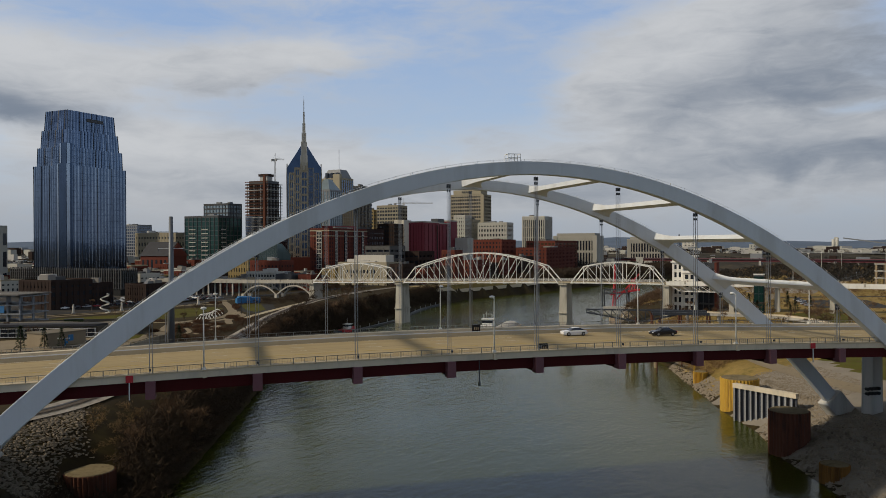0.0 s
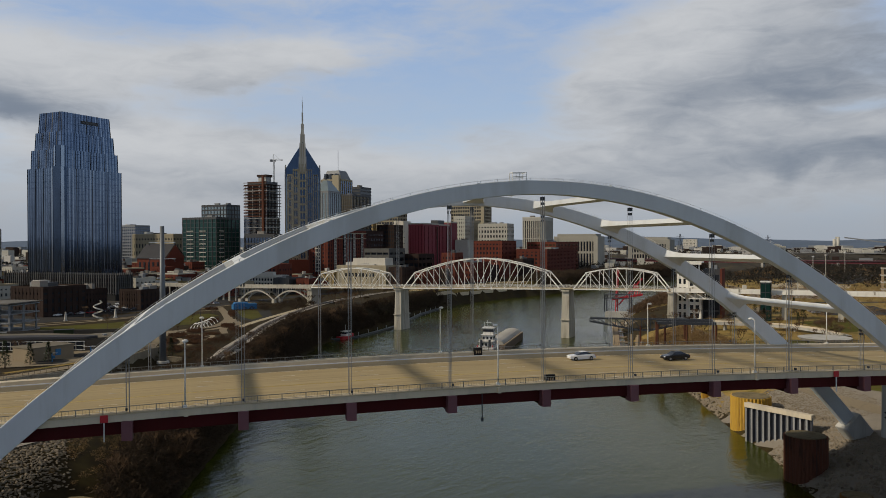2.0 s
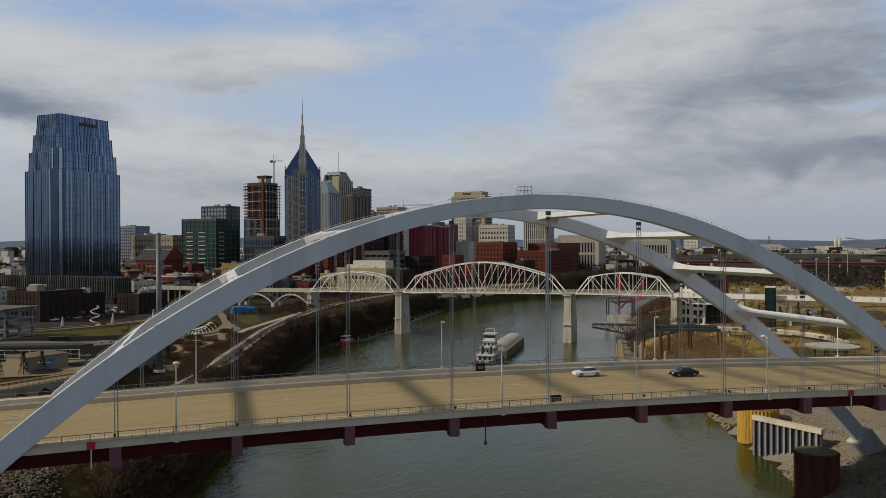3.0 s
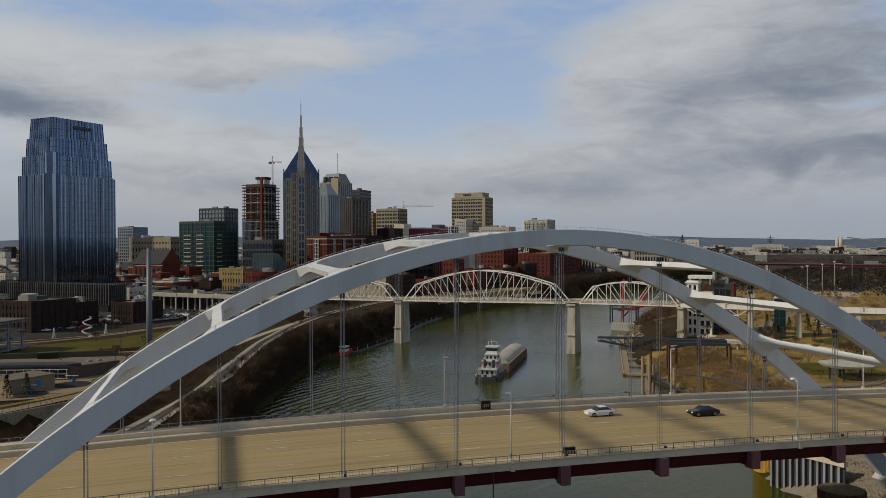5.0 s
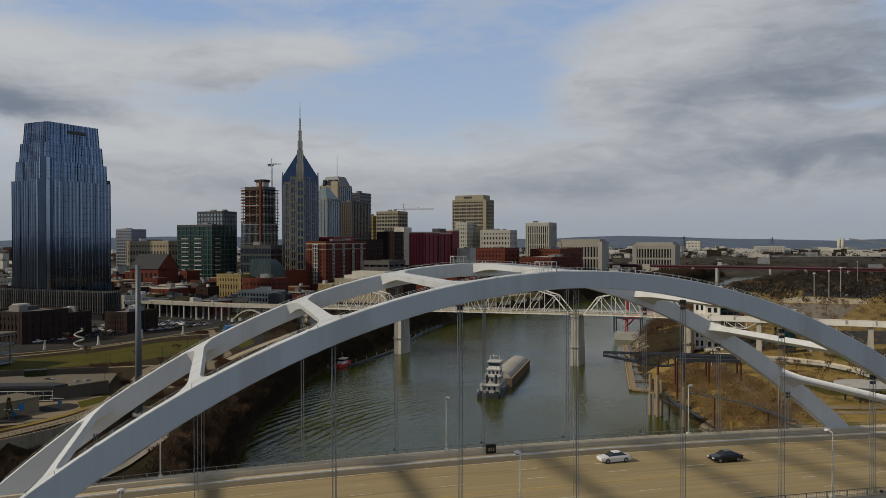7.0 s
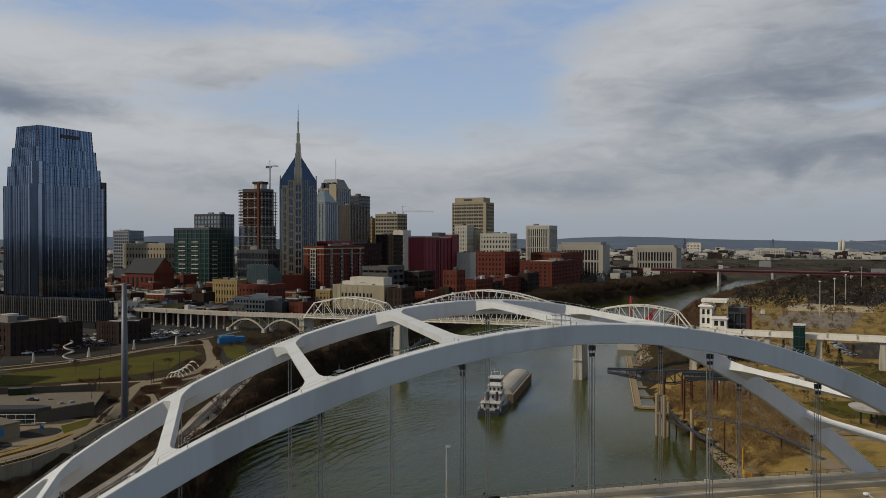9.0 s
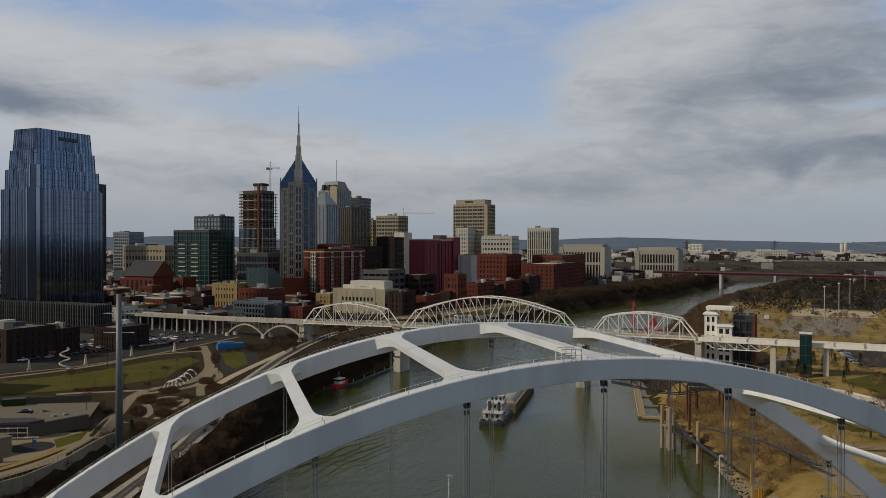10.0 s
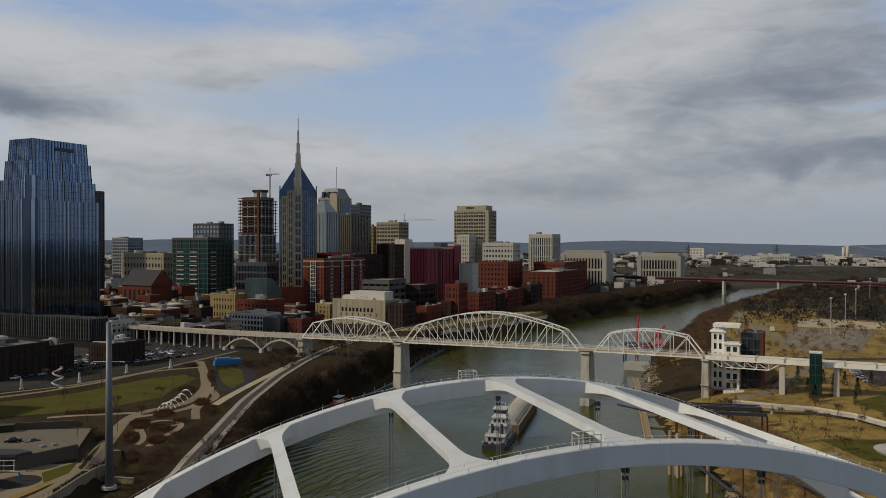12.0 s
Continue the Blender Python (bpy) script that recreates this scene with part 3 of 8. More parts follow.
# hangers: four strands, a dark clevis above and a socket below
for y in RIBS:
    for x in HANG:
        d = rib_depth(x)
        zt, zb = crown(x) - d - 0.25, deck_z(x) - 0.1
        h = None
        for i in (-1, 1):
            for j in (-1, 1):
                st = bar("strand", (x + 0.17 * i, y + 0.30 * j, zb), (x + 0.17 * i, y + 0.30 * j, zt), 0.055, 0.055, cable_mat, bridge)
        for i in (-1, 1):
            cl = block("clevis", (x + 0.17 * i, y, zt - 0.3), (0.2, 0.55, 0.5), dark_steel, bridge)
            block("clevis_pin", (x + 0.17 * i, y, zt - 1.0), (0.12, 0.4, 0.35), dark_steel, cl)
            so = block("socket", (x + 0.17 * i, y, zb + 0.35), (0.2, 0.8, 0.7), steel_grey, bridge)
        bm = bmesh.new()
        yo = -0.55 if y == 0 else 0.55
        add_box(bm, (x, y + yo * 0.9, zb - 1.15), (1.25, 1.6, 2.3))
        part("floor_beam_end", bm, maroon_light, bridge, "faded maroon floor beam end")
        block("clamp", (x, y + yo * 2.6, zb + 1.55), (0.25, 0.3, 0.3), dark_steel, bridge)

# deck: floor beams, girders, slab, fascias, road
XS = [-230 + 10 * i for i in range(47)]


def strip(y0, y1, z0, z1, m, name, label="", step=None, xr=(-230, 230)):
    """A long box that follows the deck's camber, from y0 to y1 and z0 to z1 over the roadway."""
    xs = [x for x in XS if xr[0] <= x <= xr[1]]
    rings = [[Vector((x, y0, deck_z(x) + z0)), Vector((x, y1, deck_z(x) + z0)), Vector((x, y1, deck_z(x) + z1)), Vector((x, y0, deck_z(x) + z1))] for x in xs]
    return part(name, sweep(rings), m, bridge, label)


strip(0.9, WIDE - 0.9, -0.6, 0.0, road_mat, "road_deck", "worn tan concrete roadway")
strip(-0.75, 0.85, -0.1, 0.75, fascia_mat, "fascia", "pale concrete edge beam")
strip(WIDE - 0.85, WIDE + 0.75, -0.1, 0.8, fascia_mat, "fascia", "pale concrete edge beam")
strip(-0.9, 1.0, 0.75, 0.88, walk_mat, "coping")
strip(WIDE - 0.95, WIDE + 0.85, 0.8, 0.91, fascia_mat, "coping")
strip(WIDE - 4.1, WIDE - 0.85, 0.0, 0.22, walk_mat, "sidewalk", "tan concrete sidewalk")
strip(WIDE - 4.5, WIDE - 4.1, 0.0, 0.7, walk_mat, "road_barrier", "tan concrete barrier")
strip(WIDE - 4.4, WIDE - 4.2, 0.7, 0.83, steel_grey, "barrier_rail", "grey steel rail")
strip(1.0, 1.4, 0.0, 0.45, walk_mat, "road_barrier", "tan concrete barrier")
strip(-0.1, 0.5, -1.75, -0.1, maroon, "girder", "dark maroon steel girder")
strip(WIDE - 0.5, WIDE + 0.1, -1.75, -0.1, maroon, "girder", "dark maroon steel girder")
strip(10, 10.6, -1.9, -0.6, maroon, "girder")
strip(20, 20.6, -1.9, -0.6, maroon, "girder")
for x in HANG + [-68.5, -82.2, 68.5, 82.2]:
    block("floor_beam", (x, WIDE / 2, deck_z(x) - 1.5), (0.6, WIDE - 1.2, 1.75), maroon, bridge)
for k in range(-9, 10):
    x = PANEL * (k / 2)
    if k % 2:
        block("cross_beam", (x, WIDE / 2, deck_z(x) - 1.2), (0.35, WIDE - 1.4, 1.1), maroon, bridge)
# railings
rail_grey = mat("weathered_rail_steel", (0.26, 0.245, 0.21), 0.6, metal=0.2, var=0.25, big=0.4, small=4.0, bump=0.05)
for y, base, top in ((-0.55, 0.88, 1.7), (WIDE + 0.45, 0.91, 1.6)):
    rail = strip(y - 0.05, y + 0.05, top - 0.07, top, rail_grey, "handrail", "thin grey steel railing")
    strip(y - 0.03, y + 0.03, base + 0.16, base + 0.2, rail_grey, "lower_rail")
    for i in range(-75, 76):
        x = 1.52 * i
        z = deck_z(x)
        wide = 0.11 if i % 2 == 0 else 0.05
        bar("rail_post", (x, y, z + base), (x, y, z + top), wide, wide, rail_grey, bridge)
    bm = bmesh.new()
    for i in range(-300, 301):
        x = 0.38 * i
        add_box(bm, (x, y, deck_z(x) + (base + 0.2 + top) / 2), (0.02, 0.02, top - base - 0.2))
    tagged(part("picket", bm, rail_grey, bridge), kind="stuff")
# lane paint
for y, m in ((1.75, line_mat), (WIDE - 4.9, line_mat)):
    strip(y, y + 0.14, 0.004, 0.012, m, "edge_line")
for y in (14.5, 14.8):
    strip(y, y + 0.12, 0.004, 0.012, yellow_line, "centre_line")
for y in (6.0, 10.2, 19.0, 23.2):
    for i in range(-9, 10):
        x = 12.2 * i + 3
        block("lane_dash", (x, y, deck_z(x) + 0.008), (3.2, 0.13, 0.014), line_mat, bridge)
# drains and navigation marks hung on the fascia
for x in (-7.1, -48.2, 34.4):
    block("lamp_corbel", (x, -0.95, deck_z(x) + 0.25), (0.5, 0.3, 0.8), fascia_mat, bridge)


def pier(x, y):
    ob = thing("bridge_pier", (x, y, gz(x, y)), "plain grey concrete bridge pier", "pier", "bridge piers")
    z = deck_z(x) - 2.9
    g = gz(x, y) - 2
    bm = bmesh.new()
    add_box(bm, (x, y, (z + g) / 2), (2.6, 3.2, z - g), 0, 0.94)
    part("column", bm, concrete, ob)
    return ob


for x in (88, 126, 164, 202, -82, -120, -158, -196):
    for y in (6, 27):
        pier(x, y)
    cap = thing("pier_cap", (x, 16.2, deck_z(x) - 3.0), "grey concrete pier cap under the deck", "pier cap", "bridge piers")
    block("cap_beam", (x, 16.2, deck_z(x) - 2.5), (2.8, 28, 1.0), concrete, cap)
# cluster of black signal lamps bracketed to the far bank pier
sg = thing("signal_lamps", (86, 24.6, 9.5), "cluster of black navigation signal lamps on a pier", "signal")
for k in range(4):
    for v_ in range(2):
        bm = bmesh.new()
        bmesh.ops.create_cone(bm, cap_ends=True, segments=12, radius1=0.32, radius2=0.36, depth=0.7, matrix=Matrix.Translation((84.2 + 0.95 * k, 24.4, 8.6 + 1.0 * v_)) @ Matrix.Rotation(radians(90), 4, "X"))
        part("lamp_hood", bm, black_rubber, sg)
for v_ in range(2):
    bar("lamp_bar", (83.8, 24.9, 8.6 + v_), (87.6, 24.9, 8.6 + v_), 0.1, 0.1, dark_steel, sg)
# springings of the ribs
for sx in (-1, 1):
    for y in RIBS:
        x = 85.2 * sx
        ob = thing("arch_footing", (x, y, gz(x, y)), "tilted concrete thrust block where the arch rib lands", "footing", "arch footings")
        sl = math.atan(slope(x))
        c = Vector((x, y + lean(y), crown(x))) + Vector((math.sin(sl), 0, -math.cos(sl))) * 1.5
        bm = bmesh.new()
        add_box(bm, (0, 0, 0), (5.4, 3.4, 4.6))
        bmesh.ops.bevel(bm, geom=list(bm.edges), offset=0.12, segments=1, affect="EDGES")
        bmesh.ops.transform(bm, matrix=Matrix.Translation(c) @ Matrix.Rotation(-sl, 4, "Y"), verts=bm.verts)
        part("thrust_block", bm, concrete, ob)
        bm = bmesh.new()
        add_box(bm, (c.x + 1.2 * sx, c.y, -0.8), (6.0, 4.6, 5.0), 0, 0.92)
        part("footing_block", bm, concrete, ob)

# ---- truss footbridge ----
FD = Vector((72.5, -64.5, 0)).normalized()
FP = Vector((55.5, 335, 0))
FN = Vector((-FD.y, FD.x, 0))
FROT = math.degrees(math.atan2(FD.y, FD.x))


def FH(s):
    """Height of the footbridge's bottom chord: it climbs gently away from the town."""
    return 18.9 + 0.015 * max(min(s, 110), -120)


def on(s, o=0.0, z=0.0):
    """Along the footbridge, across it, height."""
    v = FP + FD * s + FN * o
    return Vector((v.x, v.y, z))


viaduct = mat("viaduct_concrete", (0.40, 0.375, 0.32), 0.85, var=0.2, big=0.2, small=2.0, bump=0.15, dirt=(0.2, 0.18, 0.15), dirt_amt=0.5, streak=True)
pier_stone = mat("weathered_pier_stone", (0.44, 0.41, 0.34), 0.88, var=0.2, big=0.15, small=1.6, bump=0.25, dirt=(0.16, 0.145, 0.115), dirt_amt=0.6, streak=True)
foot = thing("truss_footbridge", on(40, 0, FH(40)), "white steel truss footbridge on stone piers", "footbridge")


def truss(s0, s1, n, h0, h1, half=4.2):
    """One span: two side trusses with a curved top chord, joined above."""
    xs = [s0 + (s1 - s0) * i / n for i in range(n + 1)]
    hs = [0.0] + [h0 + (h1 - h0) * math.sin(math.pi * (i - 1) / (n - 2)) for i in range(1, n)] + [0.0]
    for o in (-half, half):
        side = None
        for i in range(n):
            a, b = on(xs[i], o, FH(xs[i]) + hs[i]), on(xs[i + 1], o, FH(xs[i + 1]) + hs[i + 1])
            bar("top_chord", a, b, 0.46, 0.5, white_steel, foot)
            bar("bottom_chord", on(xs[i], o, FH(xs[i])), on(xs[i + 1], o, FH(xs[i + 1])), 0.45, 0.5, white_steel, foot)
            if 0 < i:
                bar("vertical", on(xs[i], o, FH(xs[i])), a, 0.27, 0.27, white_steel, foot)
            if 0 < i < n - 1:
                if i < n / 2:
                    bar("diagonal", on(xs[i], o, FH(xs[i]) + hs[i]), on(xs[i + 1], o, FH(xs[i + 1])), 0.21, 0.21, white_steel, foot)
                else:
                    bar("diagonal", on(xs[i], o, FH(xs[i])), on(xs[i + 1], o, FH(xs[i + 1]) + hs[i + 1]), 0.21, 0.21, white_steel, foot)
    for i in range(1, n):
        bar("top_strut", on(xs[i], -half, FH(xs[i]) + hs[i]), on(xs[i], half, FH(xs[i]) + hs[i]), 0.3, 0.35, white_steel, foot)
        if i < n - 1:
            bar("wind_brace", on(xs[i], -half, FH(xs[i]) + hs[i]), on(xs[i + 1], half, FH(xs[i + 1]) + hs[i + 1]), 0.12, 0.12, white_steel, foot)
            bar("wind_brace", on(xs[i], half, FH(xs[i]) + hs[i]), on(xs[i + 1], -half, FH(xs[i + 1]) + hs[i + 1]), 0.12, 0.12, white_steel, foot)
    for i in range(n + 1):
        bar("floor_beam", on(xs[i], -half, FH(xs[i]) - 0.2), on(xs[i], half, FH(xs[i]) - 0.2), 0.35, 0.6, white_steel, foot)


truss(-59, -3, 8, 8.2, 11.4)
truss(3, 94, 12, 8.8, 16.2)
truss(101, 148, 7, 8.4, 10.6)


def foot_strip(s0, s1, o0, o1, z0, z1, m, name, label="", n=12):
    rings = []
    for i in range(n + 1):
        s = s0 + (s1 - s0) * i / n
        rings.append([on(s, o0, FH(s) + z0), on(s, o1, FH(s) + z0), on(s, o1, FH(s) + z1), on(s, o0, FH(s) + z1)])
    return part(name, sweep(rings), m, foot, label)


foot_strip(-205, 290, -3.6, 3.6, 0.1, 0.55, walk_mat, "walkway", "pale concrete walkway slab")
for o in (-3.5, 3.5):
    for z in (1.1, 1.5, 1.9):
        foot_strip(-60, 148, o - 0.06, o + 0.06, z - 0.05, z + 0.05, white_steel, "handrail")
    for s0, s1 in ((-205, -113), (-113, -60), (149, 290)):
        foot_strip(s0, s1, o - 0.5 if o < 0 else o + 0.1, o - 0.1 if o < 0 else o + 0.5, -0.6, 1.35, tower_white if s0 > 0 else viaduct, "parapet", "pale concrete parapet")
for i in range(-14, 30):
    s = -205 + 11.0 * (i + 14)
    if -60 < s < 149:
        continue
    for o in (-3.8, 3.8):
        block("newel", on(s, o, FH(s) + 0.9), (0.7, 0.7, 1.5), viaduct, foot, FROT)


def foot_pier(s, o, w0, d, z0, z1, m=pier_stone, cap=True, name="stone_pier", label="pale weathered stone bridge pier"):
    p = on(s, o, z0)
    ob = thing(name, p, label, "pier", "footbridge piers")
    bm = bmesh.new()
    add_box(bm, on(s, o, (z0 + z1) / 2), (w0 * 1.08, d, z1 - z0), FROT, 0.8)
    part("shaft", bm, m, ob)
    if cap:
        bm = bmesh.new()
        add_box(bm, on(s, o, z1 - 0.4), (w0 * 1.05, d * 1.02, 0.8), FROT)
        part("cap", bm, m, ob)
        bm = bmesh.new()
        add_box(bm, on(s, o, z0 + (z1 - z0) * 0.46), (w0 * 1.12, d * 1.08, 0.5), FROT)
        part("band", bm, m, ob)
    return ob


foot_pier(0, 0, 4.1, 11, -8, FH(0) - 0.3)
foot_pier(97.0, 0, 4.1, 11, -8, FH(97) - 0.3)
foot_pier(-60, 0, 3.5, 11, 0, FH(-60) - 0.3)
foot_pier(149, 0, 3.0, 10, 0, FH(149) - 0.3)
foot_pier(179, 0, 2.2, 7, 3, FH(179) - 0.6, cap=False)
foot_pier(199, 0, 2.2, 7, 3, FH(199) - 0.6, cap=False)
foot_pier(222, 0, 2.2, 7, 3, FH(222) - 0.6, cap=False)
foot_pier(250, 0, 2.2, 7, 3, FH(250) - 0.6, cap=False)
# two open concrete arches on the town side
for s0, s1 in ((-113, -87), (-87, -61)):
    for o in (-3.4, 3.4):
        rings = []
        for i in range(17):
            u = i / 16
            s = s0 + (s1 - s0) * u
            z = FH(s) - 8.0 + 6.0 * (1 - (2 * u - 1) ** 2)
            rings.append([on(s, o - 0.4, z - 0.45), on(s, o + 0.4, z - 0.45), on(s, o + 0.4, z + 0.45), on(s, o - 0.4, z + 0.45)])
        part("spandrel_arch", sweep(rings), viaduct, foot, "open concrete arch")
        for i in range(1, 8):
            u = i / 8
            s = s0 + (s1 - s0) * u
            z = FH(s) - 8.0 + 6.0 * (1 - (2 * u - 1) ** 2)
            bar("spandrel_post", on(s, o, z), on(s, o, FH(s) - 0.5), 0.5, 0.5, viaduct, foot)
for s in (-113, -87):
    for o in (-3.4, 3.4):
        foot_pier(s, o, 2.2, 2.4, 4, FH(s) - 7.2, viaduct, False, "viaduct_pier", "pale concrete viaduct pier")
for i in range(8):
    s = -122 - 10 * i
    for o in (-3.0, 3.0):
        foot_pier(s, o, 0.9, 0.9, 6, FH(s) - 0.6, viaduct, False, "viaduct_column", "slim pale concrete viaduct column")
# shallow deck truss on the far bank
for o in (-3.4, 3.4):
    bar("lower_chord", on(157, o, FH(160) - 3.4), on(174, o, FH(160) - 3.4), 0.35, 0.4, white_steel, foot)
    bar("upper_chord", on(150, o, FH(160) - 0.5), on(179, o, FH(160) - 0.5), 0.35, 0.4, white_steel, foot)
    for i in range(6):
        s = 151 + 4.6 * i
        bar("diagonal", on(s, o, FH(160) - 0.5), on(s + 4.6, o, FH(160) - 3.4), 0.28, 0.28, white_steel, foot) if i < 5 else None
        bar("vertical", on(s + 4.6, o, FH(160) - 3.4), on(s + 4.6, o, FH(160) - 0.5), 0.25, 0.25, white_steel, foot) if i < 5 else None
    bar("diagonal", on(174, o, FH(160) - 3.4), on(178.5, o, FH(160) - 0.5), 0.28, 0.28, white_steel, foot)

# ---- city ----
GRID = -41.3


def frame_of(x, y, rz):
    c, s = math.cos(radians(rz)), math.sin(radians(rz))
    return lambda a, b, z=0.0: Vector((x + c * a - s * b, y + s * a + c * b, z))


def facade(name, label, spec, wall, pane, floors, bays, rz=GRID, pier=0.35, band=0.35, proud=0.35, category="building", roof=None, units=2, bands=True, piers=True, cornice=0.0, joined=None, rim=None):
    """A block with a glazed core behind a grid of floor bands and piers that stand proud of the glass."""
    x, y, w_, d_, top = spec
    g = gz(x, y) - 3
    L = frame_of(x, y, rz)
    ob = thing(name, (x, y, g), label, category, rz=rz)
    core = block("window_glass", L(0, 0, (g + top - 0.6) / 2), (w_ - 2 * proud, d_ - 2 * proud, top - 0.6 - g), pane, ob, rz, "dark window glass behind the wall")
    fh = (top - g) / floors
    joined = y > 700 if joined is None else joined
    grid_bm = bmesh.new()

    def piece(nm, c, size):
        if joined:
            add_box(grid_bm, c, size, rz)
        else:
            block(nm, c, size, wall, ob, rz)

    if bands:
        for i in range(floors + 1):
            h = fh * band if i < floors else fh * max(band, 0.3)
            z = min(g + i * fh, top - h / 2)
            piece("floor_band", L(0, 0, z), (w_, d_, h))
    if piers:
        for n_, ln, sx in ((bays[0], w_, 0), (bays[1], d_, 1)):
            step = ln / n_
            pw = step * pier
            for i in range(n_ + 1):
                u = -ln / 2 + step * i
                u = max(min(u, ln / 2 - pw / 2), -ln / 2 + pw / 2)
                for s in (-1, 1):
                    if sx == 0:
                        piece("pier", L(u, s * (d_ / 2 - proud / 2 + 0.06), (g + top) / 2), (pw, proud + 0.12, top - g))
                    elif 0 < i < n_:
                        piece("pier", L(s * (w_ / 2 - proud / 2 + 0.06), u, (g + top) / 2), (proud + 0.12, pw, top - g))
    if joined and grid_bm.verts:
        tagged(part("wall_grid", grid_bm, wall, ob), kind="stuff")
    else:
        grid_bm.free()
    block("roof", L(0, 0, top + 0.05), (w_ - 1.0, d_ - 1.0, 0.3), roof or roof_mat, ob, rz)
    bm = bmesh.new()
    for a, b, sx, sy in ((0, -d_ / 2 + 0.2, w_, 0.4), (0, d_ / 2 - 0.2, w_, 0.4), (-w_ / 2 + 0.2, 0, 0.4, d_ - 0.8), (w_ / 2 - 0.2, 0, 0.4, d_ - 0.8)):
        add_box(bm, L(a, b, top + 0.45), (sx + cornice, sy + cornice, 0.9), rz)
    part("parapet", bm, rim or wall, ob)
    rnd = random.Random(int(abs(x) * 7 + y))
    for _ in range(units):
        s = (rnd.uniform(0.08, 0.28) * w_, rnd.uniform(0.1, 0.3) * d_, rnd.uniform(1.6, 3.6))
        block("roof_unit", L(rnd.uniform(-0.28, 0.28) * w_, rnd.uniform(-0.28, 0.28) * d_, top + s[2] / 2), s, rnd.choice((roof_mat, grey_panel, roof_mat, dark_panel, roof_white)), ob, rz)
    return ob


# glass tower with tapering tiers by the park
PINX, PINY, PINW, PIND, PTOP = -139.3, 497.0, 33.0, 51.0, 133.0
tower = thing("glass_office_tower", (PINX, PINY, 10), "tall blue glass office tower with stepped tapering top", "office tower", rz=GRID)
LP = frame_of(PINX, PINY, GRID)
TIERS = ((8.0, 95.0, 0.0, 1.0, 8.6), (95.0, 107.5, 1.5, 0.985, 6.6), (107.5, 119.5, 3.2, 0.97, 4.4), (119.5, PTOP, 4.8, 0.955, 2.4))
for z0, z1, inset, tp, cut in TIERS:
    a, b = PINW - 2 * inset, PIND - 2 * inset
    core_top = z1 if z1 < PTOP else PTOP - 4.5
    bm = bmesh.new()
    add_box(bm, LP(-0.5, 0.5, (z0 + core_top) / 2), (a - 1, b - 1, core_top - z0), GRID, tp)
    part("glass_tier", bm, glass_blue, tower, "blue reflective glass tier")
    # the two main faces stand forward of the core and leave a slot at the corner
    for sgn, ln, dep in ((0, a, b), (1, b, a)):
        u0, u1 = (-ln / 2, ln / 2 - cut) if sgn == 0 else (-ln / 2 + 0.9, ln / 2)

        def face(u, out, z, f):
            return LP(u * f, -(dep / 2 - 0.9) * f - out, z) if sgn == 0 else LP((dep / 2 - 0.9) * f + out, u * f, z)

        rings = [[face(u0, -0.9, z, f), face(u1, -0.9, z, f), face(u1, 0.0, z, f), face(u0, 0.0, z, f)] for z, f in ((z0, 1.0), (z1, tp))]
        part("face_screen", sweep(rings), glass_blue, tower, "blue glass face panel")
        n_ = 22 if sgn == 0 else 36
        for i in range(n_ + 1):
            u = u0 + (u1 - u0) * i / n_
            seam = i % (n_ // (3 if sgn == 0 else 4)) == 0
            wd = 0.55 if seam else (0.34, 0.16, 0.5, 0.22, 0.4)[i % 5] * (0.6 if sgn == 0 else 1.0)
            bar("mullion", face(u, 0.05, z0, 1.0), face(u, 0.05, z1 + 0.1, tp), wd if sgn == 0 else 0.2, 0.2 if sgn == 0 else wd, dark_panel if seam else glass_streak if i % 2 else glass_navy, tower)
    for s in range(int((core_top - z0) / 4.0)):
        z = z0 + 4.0 * s + 2
        f = 1 - (1 - tp) * (z - z0) / (z1 - z0)
        block("floor_line", LP(-0.5, 0.5, z), ((a - 0.72) * f, (b - 0.72) * f, 0.22), glass_navy, tower, GRID)
# dark bays stepped up the open corner, each with one pale edge
for z0, z1, sx, sy, off in ((8, 96, 8.6, 5.0, 0.1), (96, 110, 6.4, 4.2, -1.5)):
    cx_, cy_ = PINW / 2 - sx / 2 + off, -PIND / 2 + sy / 2 - off
    bm = bmesh.new()
    add_box(bm, LP(cx_, cy_, (z0 + z1) / 2), (sx, sy, z1 - z0), GRID)
    bay = part("corner_bay", bm, glass_navy, tower, "dark glass corner bay")
    block("pale_edge", LP(cx_ + sx / 2 + 0.1, cy_ - sy / 2 + 1.5, (z0 + z1) / 2), (0.3, 2.6, z1 - z0 - 0.4), glass_streak, bay, GRID)
    block("pale_edge", LP(cx_ - sx / 2 + 0.9, cy_ - sy / 2 - 0.1, (z0 + z1) / 2), (1.2, 0.3, z1 - z0 - 0.4), glass_streak, bay, GRID)
sign = block("sign_band", LP(PINW / 2 - 5.7, 3, 127.8), (0.5, 14, 2.2), dark_panel, tower, GRID, "dark sign bar")
